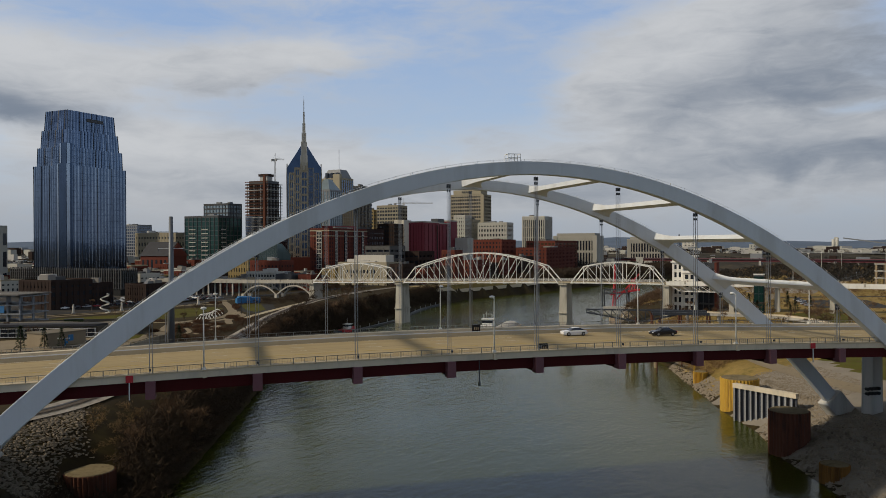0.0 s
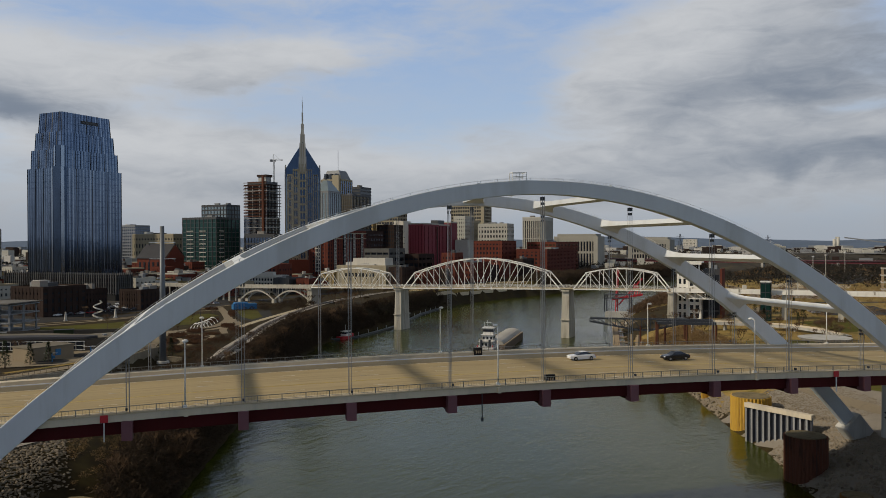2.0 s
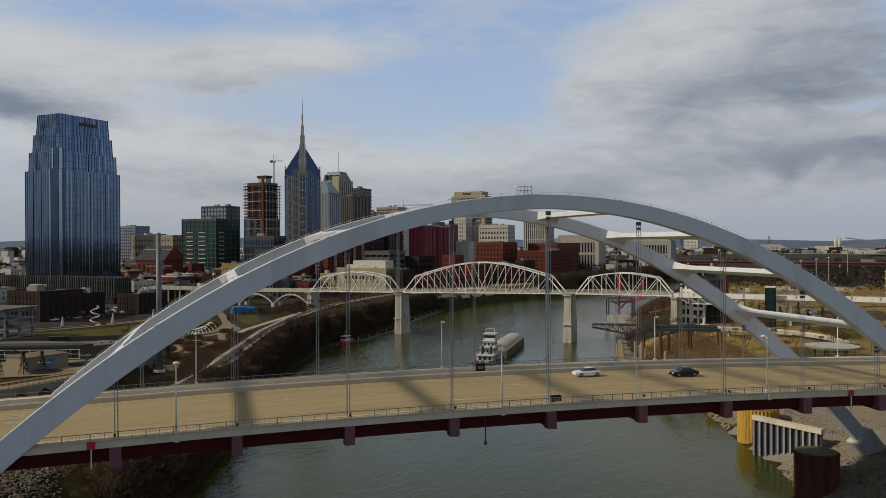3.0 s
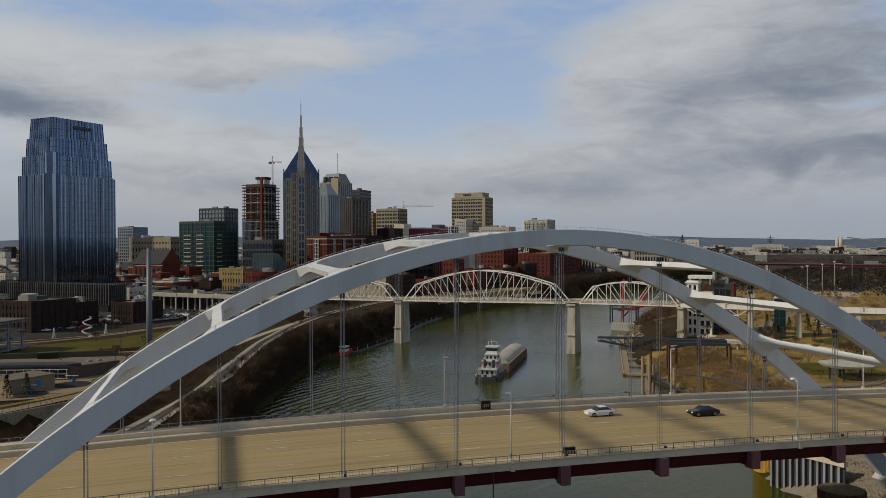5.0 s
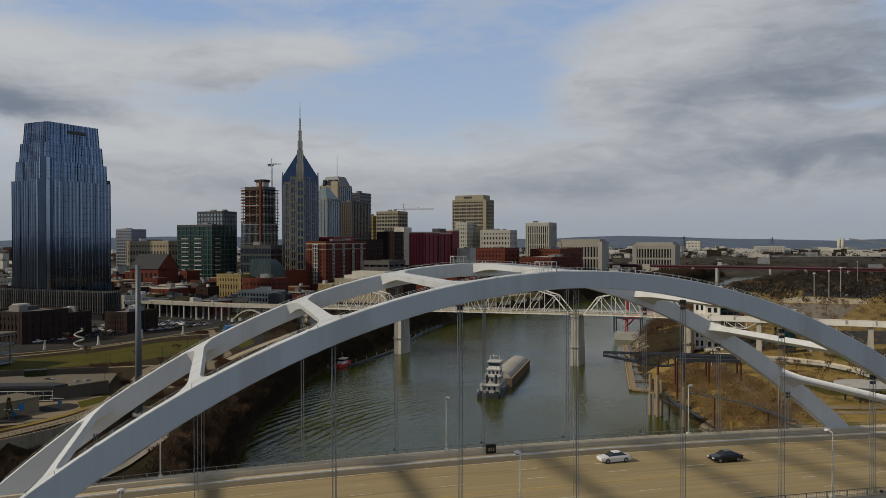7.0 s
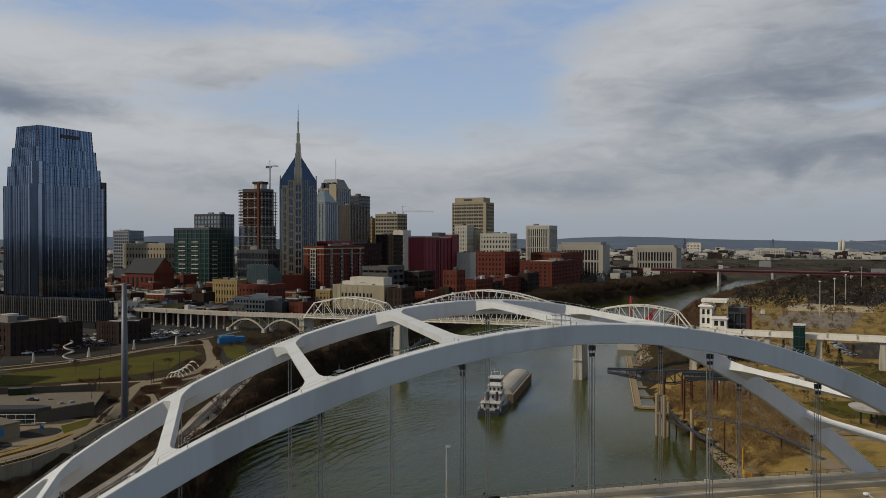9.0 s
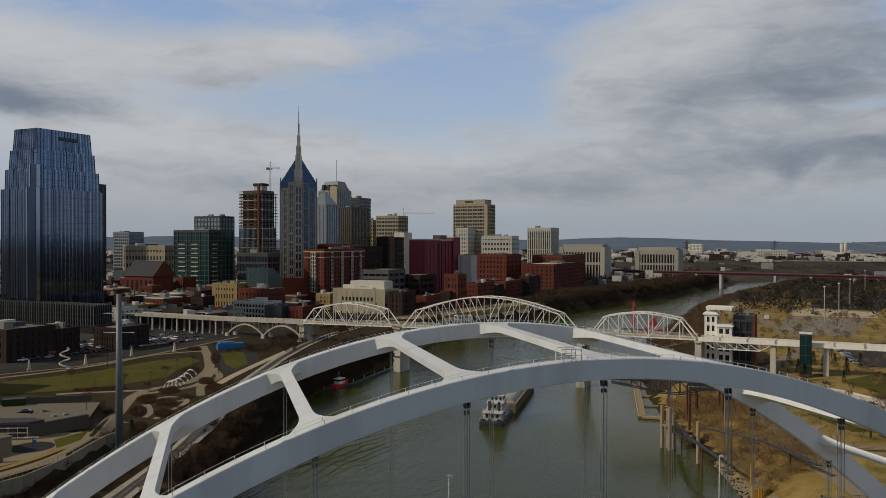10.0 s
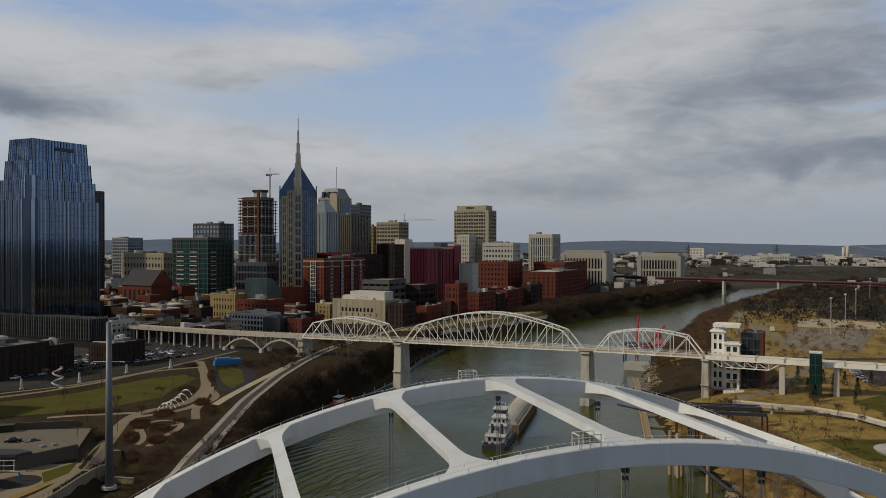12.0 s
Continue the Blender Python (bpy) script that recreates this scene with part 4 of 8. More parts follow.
# garage podium screened by upright fins; shade painted in as near-black core, darkened fins
pod = thing("garage_podium", (-134, 459, 9), "parking podium screened by upright fins, core and fins darkened for shade", "garage", rz=GRID)
LQ = frame_of(-106.6, 429.6, GRID)
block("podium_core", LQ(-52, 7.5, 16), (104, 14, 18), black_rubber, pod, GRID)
block("podium_roof", LQ(-52, 7.5, 25.1), (103.6, 13.6, 0.3), slate, pod, GRID)
block("podium_core", LQ(-80, 36, 16), (40, 44, 18), dark_panel, pod, GRID)
# fin colour lowered to carry the shadow the podium stands in
fin_mat = mat("shade_darkened_fin", (0.085, 0.083, 0.078), 0.6, var=0.12, bump=0.02)
for i in range(50):
    block("screen_fin", LQ(-103.5 + 2.09 * i, 0.0, 19.6), (0.42, 0.6, 13.5), fin_mat, pod, GRID, "" if i else "pale grey upright fin, coloured darker for shade")
for i in range(9):
    block("screen_fin", LQ(0.4, 0.6 + 1.6 * i, 19.6), (0.6, 0.36, 13.5), fin_mat, pod, GRID)
for i in range(4):
    block("garage_floor", LQ(-52, 7.5, 13.5 + 3.3 * i), (104.4, 14.4, 0.5), dark_panel, pod, GRID)

# tower with two blue roof slopes and a spire
ATX, ATY, ATR = 36.0, 686.0, -6.0
# darker copy of the tan stone, painted for the tower's shaded right side
shaded_stone = mat("shaded_tan_stone", (0.21, 0.20, 0.175), 0.85, var=0.15, big=0.08, small=1.0, bump=0.06)
att = thing("spired_office_tower", (ATX, ATY, 12), "tan stone and blue glass tower with peaked roof and spire", "office tower", rz=ATR)
LA = frame_of(ATX, ATY, ATR)
bm = bmesh.new()
add_box(bm, LA(0, 0, 56), (32, 32, 118), ATR)
part("shaft", bm, glass_navy, att, "navy glass shaft")
for sgn in (-1, 1):
    prof = ((16.2, 96), (16.2, 116), (0.0, 142), (0.0, 96))
    part("blue_roof", sweep([[LA(sgn * u, b, z) for u, z in prof] for b in (-16.1, 16.1)]), glass_navy, att, "steep blue glass roof slope")
# last value 0: strip takes the shade-coloured stone, with thinner piers and bands
for u0, u1, top, stone in ((-3.4, 3.4, 121, 1), (-9.2, -3.9, 116, 1), (3.9, 9.2, 116, 0), (-14.4, -9.7, 111, 1), (9.7, 14.4, 111, 0)):
    wd, mid_u = u1 - u0, (u0 + u1) / 2
    for face in (0, 1, 2, 3):
        for uu in (u0 + 0.5, mid_u, u1 - 0.5):
            p = ((uu, -16.6), (16.6, uu), (uu, 16.6), (-16.6, uu))[face]
            pw = (1.25 if stone else 0.8) * (0.55 if uu == mid_u else 1.0)
            block("stone_pier", LA(p[0], p[1], (12 + top) / 2), (pw, 0.9, top - 12) if face % 2 == 0 else (0.9, pw, top - 12), tan_stone if stone else shaded_stone, att, ATR)
        for k in range(int((top - 14) / 7.6)):
            z = top - 0.9 - 7.6 * k
            p = ((mid_u, -16.5), (16.5, mid_u), (mid_u, 16.5), (-16.5, mid_u))[face]
            hb = 2.0 if stone else 0.8
            block("stone_band", LA(p[0], p[1], z), (wd, 0.7, hb) if face % 2 == 0 else (0.7, wd, hb), tan_stone if stone else shaded_stone, att, ATR)
for e in (15.3, -15.3):
    block("edge_mullion", LA(e, -16.3, 60), (0.5, 0.5, 96), glass_pale, att, ATR)
for wd, dp, z0, z1 in ((6.4, 33.6, 112, 128), (5.2, 34.0, 118, 141), (4.2, 30, 128, 150), (3.0, 22, 140, 160), (1.9, 12, 150, 172)):
    for u in (-wd / 2 + 0.5, 0, wd / 2 - 0.5):
        block("spire_stage", LA(u, 0, (z0 + z1) / 2), (wd * 0.3, dp, z1 - z0), pale_stone, att, ATR)
    block("spire_web", LA(0, 0, (z0 + z1) / 2 - 0.3), (wd - 0.4, dp - 0.5, z1 - z0 - 1), tan_stone, att, ATR)
block("spire_rod", LA(0, -3, 177), (0.8, 0.8, 12), steel_grey, att, ATR)
block("spire_tip", LA(0, -3, 184), (0.3, 0.3, 8), steel_grey, att, ATR)
block("brick_base", LA(0, -18, 16), (34, 6, 26), brick, att, ATR, "brick entrance block")

# tower under construction, with its crane
CX, CY, CR = 12.0, 962.0, GRID
con = thing("unfinished_tower", (CX, CY, 14), "unfinished concrete tower with bare floors and scaffold", "office tower", rz=CR)
LC = frame_of(CX, CY, CR)
for k in range(27):
    z = 18 + 3.95 * k
    block("floor_slab", LC(0, 0, z), (36 if k < 15 else 37.5, 30, 0.75), brick_dark if k % 3 else concrete, con, CR)
for a in range(7):
    for b in range(5):
        if a in (0, 6) or b in (0, 4):
            block("column", LC(-16.5 + 5.5 * a, -13.5 + 6.75 * b, 68), (0.9, 0.9, 104), brick_dark if a % 2 else concrete, con, CR)
# solid dark filler added in place of shade between the bare floors
block("dark_interior", LC(0, 0, 72), (30, 24, 106), dark_panel, con, CR, "solid charcoal block added for the shade inside the open floors")
block("core", LC(2, 2, 72), (12, 11, 124), concrete, con, CR, "bare concrete lift core")
block("core_form", LC(2, 2, 133), (15, 13, 3), brick_dark, con, CR)
bm = bmesh.new()
add_box(bm, LC(-1, 0, 48), (34.6, 29.6, 62), CR)
part("glazing", bm, glass_blue, con, "glass fitted to the lower floors")
for i in range(20):
    block("glazing_rail", LC(-18.2 + 1.9 * i, -15.3, 48), (0.3, 0.3, 62), grey_panel, con, CR)
block("hoist_mast", LC(13, -15.6, 76), (3.0, 2.2, 112), rust, con, CR, "rust-coloured hoist mast")
for k in range(12):
    block("edge_screen", LC(0, -15.6, 80 + 3.95 * k), (37, 0.25, 0.9), rust, con, CR)


def tower_crane(x, y, z0, z1, jib, rz, m):
    ob = thing("tower_crane", (x, y, z0), "thin pale tower crane above the roofs", "crane", "tower cranes", rz=rz)
    Lq = frame_of(x, y, rz)
    for a, b in ((-0.7, -0.7), (0.7, -0.7), (0.7, 0.7), (-0.7, 0.7)):
        bar("mast_leg", Lq(a, b, z0), Lq(a, b, z1), 0.3, 0.3, m, ob)
    n_ = int((z1 - z0) / 3)
    for i in range(n_):
        z = z0 + (z1 - z0) * i / n_
        bar("mast_lace", Lq(-0.7, -0.7, z), Lq(0.7, -0.7, z + 3), 0.16, 0.16, m, ob)
    for b in (-0.5, 0.5):
        bar("jib_chord", Lq(-jib * 0.3, b, z1), Lq(jib, b, z1), 0.35, 0.35, m, ob)
    bar("jib_top", Lq(0, 0, z1 + 1.6), Lq(jib, 0, z1 + 1.2), 0.25, 0.25, m, ob)
    for i in range(12):
        u = jib * i / 12
        bar("jib_lace", Lq(u, 0.5, z1), Lq(u + jib / 12, 0, z1 + 1.4), 0.14, 0.14, m, ob)
    block("counterweight", Lq(-jib * 0.27, 0, z1 - 1), (4, 2, 3), concrete, ob, rz)
    block("cab", Lq(1.2, -1.2, z1 - 1), (2, 2, 2.2), white_wall, ob, rz)
    bar("apex", Lq(0, 0, z1), Lq(0, 0, z1 + 8), 0.6, 0.6, m, ob)
    bar("tie", Lq(0, 0, z1 + 8), Lq(jib * 0.6, 0, z1 + 1.4), 0.12, 0.12, m, ob)
    bar("tie", Lq(0, 0, z1 + 8), Lq(-jib * 0.27, 0, z1), 0.12, 0.12, m, ob)


tower_crane(27, 968, 120, 155, 12, 10, pale_stone)
bpy.context.view_layer.update()
tower_crane(205, 985, 60, 99, 42, -14, pale_stone)

# named towers and blocks of the skyline
facade("balcony_tower", "dark apartment tower with stacked balconies", (-172, 918, 15, 16, 126), dark_panel, glass_dark, 32, (2, 3), band=0.45, proud=0.8, category="apartment tower", units=0)
facade("blue_office_block", "far blue-grey glass office block", (-176, 1296, 34, 31, 75), grey_panel, glass_blue, 14, (8, 7), pier=0.3, band=0.4)
gb = facade("green_glass_offices", "green glass office block with pale window frames", (-52, 830, 49, 38, 73), dark_panel, glass_green, 12, (8, 6), pier=0.12, band=0.14, units=3)
LG = frame_of(-52, 830, GRID)
for i in range(10):
    for j in (-13, 5):
        block("light_frame", LG(j, -19.3, 16 + 4.75 * i), (9.5, 0.4, 0.9), pale_stone, gb, GRID, "" if i else "pale window frame")
    block("light_frame", LG(24.8, -11, 16 + 4.75 * i), (0.4, 8, 0.9), pale_stone, gb, GRID)
facade("glass_penthouse_block", "grey glass upper block behind the green offices", (-41, 866, 37, 24, 89), dark_panel, glass_pale, 15, (8, 5), pier=0.15, band=0.3)
ft = facade("bank_tower", "tan stone tower with blue glass and mast", (88, 815, 27, 25, 117), tan_stone, glass_blue, 26, (6, 6), pier=0.2, band=0.12, units=0)
LF = frame_of(88, 815, GRID)
block("stone_pylon", LF(8, -13, 66), (9, 5, 112), tan_stone, ft, GRID)
bm = bmesh.new()
add_box(bm, LF(0, 0, 122), (26, 24, 12), GRID, 0.62)
part("mansard_roof", bm, grey_panel, ft)
for u in (-7, 0, 7):
    block("roof_dormer", LF(u, -11, 121), (3, 4, 6), glass_dark, ft, GRID)
bar("mast", LF(2, 0, 126), LF(2, 0, 152), 0.5, 0.5, steel_grey, ft)
an = facade("blue_gabled_annex", "grey-blue glass annex with sloped roof", (66, 735, 20, 24, 98), grey_panel, glass_pale, 22, (5, 6), pier=0.3, band=0.08, units=0)
LN = frame_of(66, 735, GRID)
bm = bmesh.new()
add_box(bm, LN(0, 0, 104), (19, 23, 13), GRID, 0.25)
part("hipped_roof", bm, glass_pale, an)
facade("dark_glass_tower", "charcoal glass office tower with banded floors", (119, 868, 29, 26, 112), dark_panel, glass_dark, 24, (4, 4), band=0.4, piers=False)
facade("bronze_glass_tower", "bronze glass office tower", (103, 793, 22, 37, 98), dark_panel, glass_brown, 24, (9, 12), pier=0.16, band=0.16)
facade("tan_office_block", "tan concrete office block with ribbon windows", (189, 985, 34, 27, 95), tan_stone, glass_dark, 17, (8, 6), pier=0.2, band=0.45)
facade("yellow_office_block", "yellowish stone office block", (166, 1010, 14, 18, 90), yellow_brick, glass_dark, 16, (4, 5), pier=0.3, band=0.5)
facade("grey_mid_block", "brown brick block with dark windows", (160, 860, 24, 24, 66), brick_dark, glass_dark, 11, (7, 6), pier=0.35, band=0.4)
facade("white_slab_block", "white blank-walled slab block", (186, 905, 14, 20, 72), white_wall, glass_dark, 8, (2, 3), pier=0.9, band=0.9)
ub = facade("tan_bank_tower", "tan stone tower with deep window grid", (313, 1008, 52, 30, 113), tan_stone, glass_dark, 21, (14, 7), pier=0.22, band=0.42, proud=0.8, units=0)
LU = frame_of(313, 1008, GRID)
block("crown_block", LU(-1, 0, 116.5), (44, 24, 8), tan_stone, ub, GRID)
block("blank_end", LU(24, -14.9, 62), (5, 1.2, 100), tan_stone, ub, GRID)
for k in range(4):
    block("sign_letter_bar", LU(-8 + 3.2 * k, -12.6, 117.5), (1.9, 0.4, 2.4), dark_panel, ub, GRID, "dark sign bar")
facade("cream_tower_block", "cream brick block with small windows", (262, 885, 16, 22, 78), pale_stone, glass_dark, 14, (5, 7), pier=0.55, band=0.5)
facade("cream_tower_block", "cream and grey stepped block", (277, 898, 17, 20, 73), tan_stone, glass_dark, 13, (5, 6), pier=0.55, band=0.5)
facade("white_office_block", "pale stone office block with punched windows", (299, 861, 40, 24, 68), pale_stone, glass_dark, 10, (10, 6), pier=0.45, band=0.5, units=4)
facade("striped_tower", "white tower with dark upright window strips", (399, 962, 34, 36, 80), pale_stone, glass_dark, 5, (11, 11), pier=0.45, band=0.06, proud=0.9, units=1)
for sp, nm in (((492, 1021, 68, 40, 53), "courthouse"), ((638, 1057, 66, 44, 48), "columned_hall")):
    ch = facade(nm, "pale stone hall with a tall colonnade", sp, hall_stone, glass_dark, 2, (15, 9), pier=0.36, band=0.14, proud=1.2, units=0)
    LH = frame_of(sp[0], sp[1], GRID)
    block("attic", LH(0, 0, sp[4] + 2.2), (sp[2] - 8, sp[3] - 8, 4.5), hall_stone, ch, GRID)
    block("end_bay", LH(sp[2] / 2 - 3, 0, (8 + sp[4]) / 2), (6.5, sp[3] + 1.5, sp[4] - 8), hall_stone, ch, GRID)
    block("end_bay", LH(-sp[2] / 2 + 3, 0, (8 + sp[4]) / 2), (6.5, sp[3] + 1.5, sp[4] - 8), hall_stone, ch, GRID)
# red windowless block
RX_, RY_, RTOP = 175.0, 709.0, 63.5
red = thing("red_clad_block", (RX_, RY_, 12), "dark red windowless clad block with pale parapets", "building", rz=GRID)
LR = frame_of(RX_, RY_, GRID)
for a, b, sx, sy, top in ((0, -22.5, 17, 36, RTOP), (-0.4, 9.5, 16.4, 28, RTOP - 0.6), (0.3, 32, 17.6, 17, RTOP + 2.5)):
    block("clad_wing", LR(a, b, (9 + top) / 2), (sx, sy, top - 9), red_paint, red, GRID)
    block("pale_parapet", LR(a, b, top + 0.6), (sx + 0.3, sy + 0.3, 1.3), pale_stone, red, GRID)
for i in range(9):
    block("reveal", LR(8.6, -38 + 8.6 * i, 36), (0.5, 0.5, 52), maroon, red, GRID)
for i in range(5):
    block("reveal", LR(-6.4 + 3.2 * i, -40.6, 36), (0.35, 0.3, 52), maroon, red, GRID)
block("stair_slot", LR(8.5, -9, 36), (0.8, 2.2, 50), brick_dark, red, GRID)
block("rooftop_plant", LR(0, 10, 66.5), (8, 16, 4), dark_panel, red, GRID)
# brick hotel and the dark block behind it
ho = facade("brick_hotel", "red brick hotel with pale upper floor and bay windows", (62.6, 630, 20.4, 65, 55), brick, glass_dark, 14, (6, 17), pier=0.55, band=0.42, proud=0.45)
LO = frame_of(62.6, 630, GRID)
for u in (-22, -6, 10, 24):
    bay = block("bay_window", LO(10.6, u, 36), (0.9, 3.4, 34), glass_dark, ho, GRID, "dark glazed bay with white frames")
    for v_ in (-1.5, 0.0, 1.5):
        block("bay_frame", LO(11.1, u + v_, 36), (0.2, 0.28, 34), white_wall, bay, GRID)
bay = block("bay_window", LO(0, -32.9, 36), (5.5, 0.9, 34), glass_dark, ho, GRID)
for v_ in (-2.5, -0.9, 0.9, 2.5):
    block("bay_frame", LO(v_, -33.4, 36), (0.28, 0.2, 34), white_wall, bay, GRID)
for k in range(11):
    block("bay_frame", LO(0, -33.4, 20 + 3.3 * k), (5.4, 0.22, 0.45), white_wall, bay, GRID)
for k in range(11):
    for u in (-22, -6, 10, 24):
        block("bay_sill", LO(11.0, u, 20 + 3.3 * k), (0.5, 3.4, 0.4), white_wall, ho, GRID)
block("upper_band", LO(0, 0, 53.6), (21, 65.6, 1.0), tan_stone, ho, GRID)
block("upper_band", LO(0, 0, 48.9), (20.9, 65.5, 0.7), tan_stone, ho, GRID)
hb_ = facade("sign_topped_block", "dark red and brown office block with roof sign", (88, 709, 21, 93, 56.5), brick_dark, glass_dark, 9, (5, 18), pier=0.3, band=0.5, roof=roof_white)
LB_ = frame_of(88, 709, GRID)
block("red_sign_wall", LB_(0.2, -29, 55.6), (21.4, 35, 8), red_paint, hb_, GRID, "dark red upper wall")
for r_ in range(2):
    for k in range(6):
        block("sign_letter_bar", LB_(11.2, -31 + 2.4 * k, 57.4 - 2.6 * r_), (0.3, 1.6, 1.7), pale_stone, hb_, GRID, "pale sign bar")
# grey glass hall in front of the spired tower
gl = facade("grey_glass_hall", "long grey glazed hall", (-4, 617, 32, 16, 52), dark_panel, glass_blue, 6, (10, 5), pier=0.08, band=0.2)
sl_ = thing("slanted_glass_lobby", (-2, 560, 12), "lean-to glass lobby with a sloping pale grey roof", "lobby", rz=GRID)
LS = frame_of(-2, 560, GRID)
prof = ((-9, 10), (9, 10), (9, 33), (-3, 42), (-9, 42))
part("sloped_glass", sweep([[LS(u, b, z) for b, z in prof] for u in (-10, 10)]), glass("teal_lobby_glass", (0.11, 0.16, 0.17), 0.2, 0.6, 0.3), sl_)
for i in range(11):
    bar("glazing_bar", LS(-10 + 2 * i, 9.1, 33.2), LS(-10 + 2 * i, -3, 42.2), 0.15, 0.15, grey_panel, sl_)
    bar("glazing_bar", LS(-10 + 2 * i, -9.1, 12), LS(-10 + 2 * i, -9.1, 42), 0.15, 0.15, grey_panel, sl_)
facade("brick_block", "red brick warehouse block with arched windows", (291, 843, 39, 50, 46), brick, glass_dark, 7, (9, 11), pier=0.5, band=0.45)
facade("brick_block", "long red brick block by the river", (347, 807, 38, 117, 36), brick, glass_dark, 7, (7, 20), pier=0.55, band=0.5, roof=roof_white)
facade("brick_block", "maroon brick block with set-back top", (384, 873, 39, 101, 44.5), brick, glass_brown, 7, (8, 16), pier=0.3, band=0.4)
wh = facade("cream_warehouse", "cream painted warehouse with white roof plant", (73, 536, 46, 22, 25.8), tan_stone, glass_dark, 3, (9, 4), pier=0.8, band=0.75, roof=roof_white, units=5)
LW = frame_of(73, 536, GRID)
block("white_plant", LW(3, 3, 29), (30, 13, 6.5), white_wall, wh, GRID, "white roof plant room")
block("white_plant", LW(-14, 2, 27.5), (12, 8, 3.0), roof_white, wh, GRID)
for i in range(9):
    block("dark_window", LW(-14 + 3.2 * i, -11.1, 19), (1.5, 0.4, 2.8), glass_dark, wh, GRID)
facade("brick_shop_row", "brown brick shop row along the street", (95.3, 510, 12.2, 21, 24.7), brick_dark, glass_dark, 5, (4, 12), pier=0.5, band=0.45)
facade("brick_shop_row", "red brick shop row", (121, 530, 8.6, 26, 20.4), brick, glass_dark, 4, (4, 10), pier=0.55, band=0.5, roof=roof_white)
for sp, m_, lb, nb in (((152, 566, 9, 34, 21.6), brick_dark, "brown brick warehouse row along the river street", 11), ((187.4, 601, 10.6, 39, 25.6), brick, "tall red brick warehouse row", 12), ((209, 624, 9, 22, 22), brick_dark, "narrow dark brick shop house", 7), ((233.6, 654, 11.3, 46, 24.1), brick, "long red brick warehouse row", 14), ((266.6, 681, 10, 35, 27), brick_dark, "brown brick riverfront block", 11), ((151.6, 560, 12.6, 17, 35), brick, "dark red brick block with stair tower", 6)):
    facade("brick_shop_row", lb, sp, m_, glass_dark, 5, (4, nb), pier=0.5, band=0.45, roof=roof_mat, units=3)
facade("cream_low_block", "cream low block with blank wall", (215, 728, 15, 16, 47), pale_stone, glass_dark, 6, (4, 5), pier=0.85, band=0.8)
facade("white_framed_offices", "white framed low offices with square windows", (-9.8, 505, 29.6, 16, 20), pale_stone, glass_dark, 4, (11, 6), pier=0.3, band=0.35, roof=roof_mat, units=4)
facade("brick_gable_house", "small red brick house by the viaduct", (17, 470, 11.3, 12, 18.6), brick, glass_dark, 3, (4, 5), pier=0.6, band=0.5)
facade("slate_fronted_hall", "dark grey hall with white roof", (4, 478, 14, 16, 19), dark_panel, glass_dark, 3, (5, 6), pier=0.7, band=0.7, roof=roof_white)
facade("yellow_brick_hotel", "yellow brick hotel with dark windows", (-26, 568, 24, 18, 29.5), yellow_brick, glass_dark, 4, (9, 6), pier=0.55, band=0.45, cornice=0.6)
facade("brick_hall", "dark red brick hall", (-6, 524, 30, 16, 28), brick, glass_dark, 4, (9, 5), pier=0.5, band=0.5)
facade("beige_hall", "beige stone hall with flat roof", (-112, 918, 66, 24, 56), tan_stone, glass_dark, 5, (14, 5), pier=0.5, band=0.5)
facade("pale_columned_house", "pale stone building with tall windows beside the tower", (-215, 540, 30, 24, 55), pale_stone, glass_dark, 3, (7, 5), pier=0.5, band=0.3)
# brown brick with the cloud shadow over this bank put into its colour
brown_wall = mat("cloud_shaded_brick", (0.036, 0.024, 0.020), 0.9, var=0.4, big=0.2, small=1.5, bump=0.1, rand=0.2)
for sp in ((-127.7, 342, 24, 25, 22.5), (-113.1, 356, 18, 14, 20), (-84.2, 371.5, 16, 21, 18.5)):
    facade("brick_riverfront_block", "old brown brick riverfront block with few small windows", sp, brown_wall, glass_dark, 4, (9, 7), pier=0.62, band=0.5, units=4, roof=roof_mat)
garage_grey = mat("garage_concrete", (0.10, 0.098, 0.092), 0.85, var=0.25, big=0.15, small=1.5, bump=0.06)
facade("parking_garage", "open concrete parking garage", (93.5, 568, 24, 28, 39), garage_grey, glass_dark, 6, (4, 3), pier=0.1, band=0.45, proud=1.5, units=0)
facade("parking_garage", "open brown parking garage", (124.5, 580, 20, 31, 34), brick_dark, glass_dark, 5, (4, 4), pier=0.12, band=0.5, proud=1.5, units=0)
# gabled hall with a slate roof
chx, chy = -100.0, 700.0
hall = thing("gabled_hall", (chx, chy, 12), "red brick gabled hall with a big slate roof", "hall", rz=GRID)
LH = frame_of(chx, chy, GRID)
block("brick_wall", LH(4, 0, 21.5), (35, 24, 20), brick, hall, GRID)
prof = ((-13, 31), (13, 31), (0, 44.5))
part("slate_roof", sweep([[LH(u, b, z) for b, z in prof] for u in (-14, 22)]), slate, hall)
prof = ((-12, 30.9), (12, 30.9), (0, 43.4))
part("brick_gable", sweep([[LH(u, b, z) for b, z in prof] for u in (22.1, 22.8)]), brick, hall)
for s in (-1, 1):
    bar("verge", LH(22.6, s * 13.2, 31), LH(22.6, 0, 44.8), 0.6, 0.4, brick_dark, hall)
for i in range(6):
    block("hall_window", LH(-10 + 5.6 * i, -12.1, 23), (2.0, 0.5, 9), glass_dark, hall, GRID)

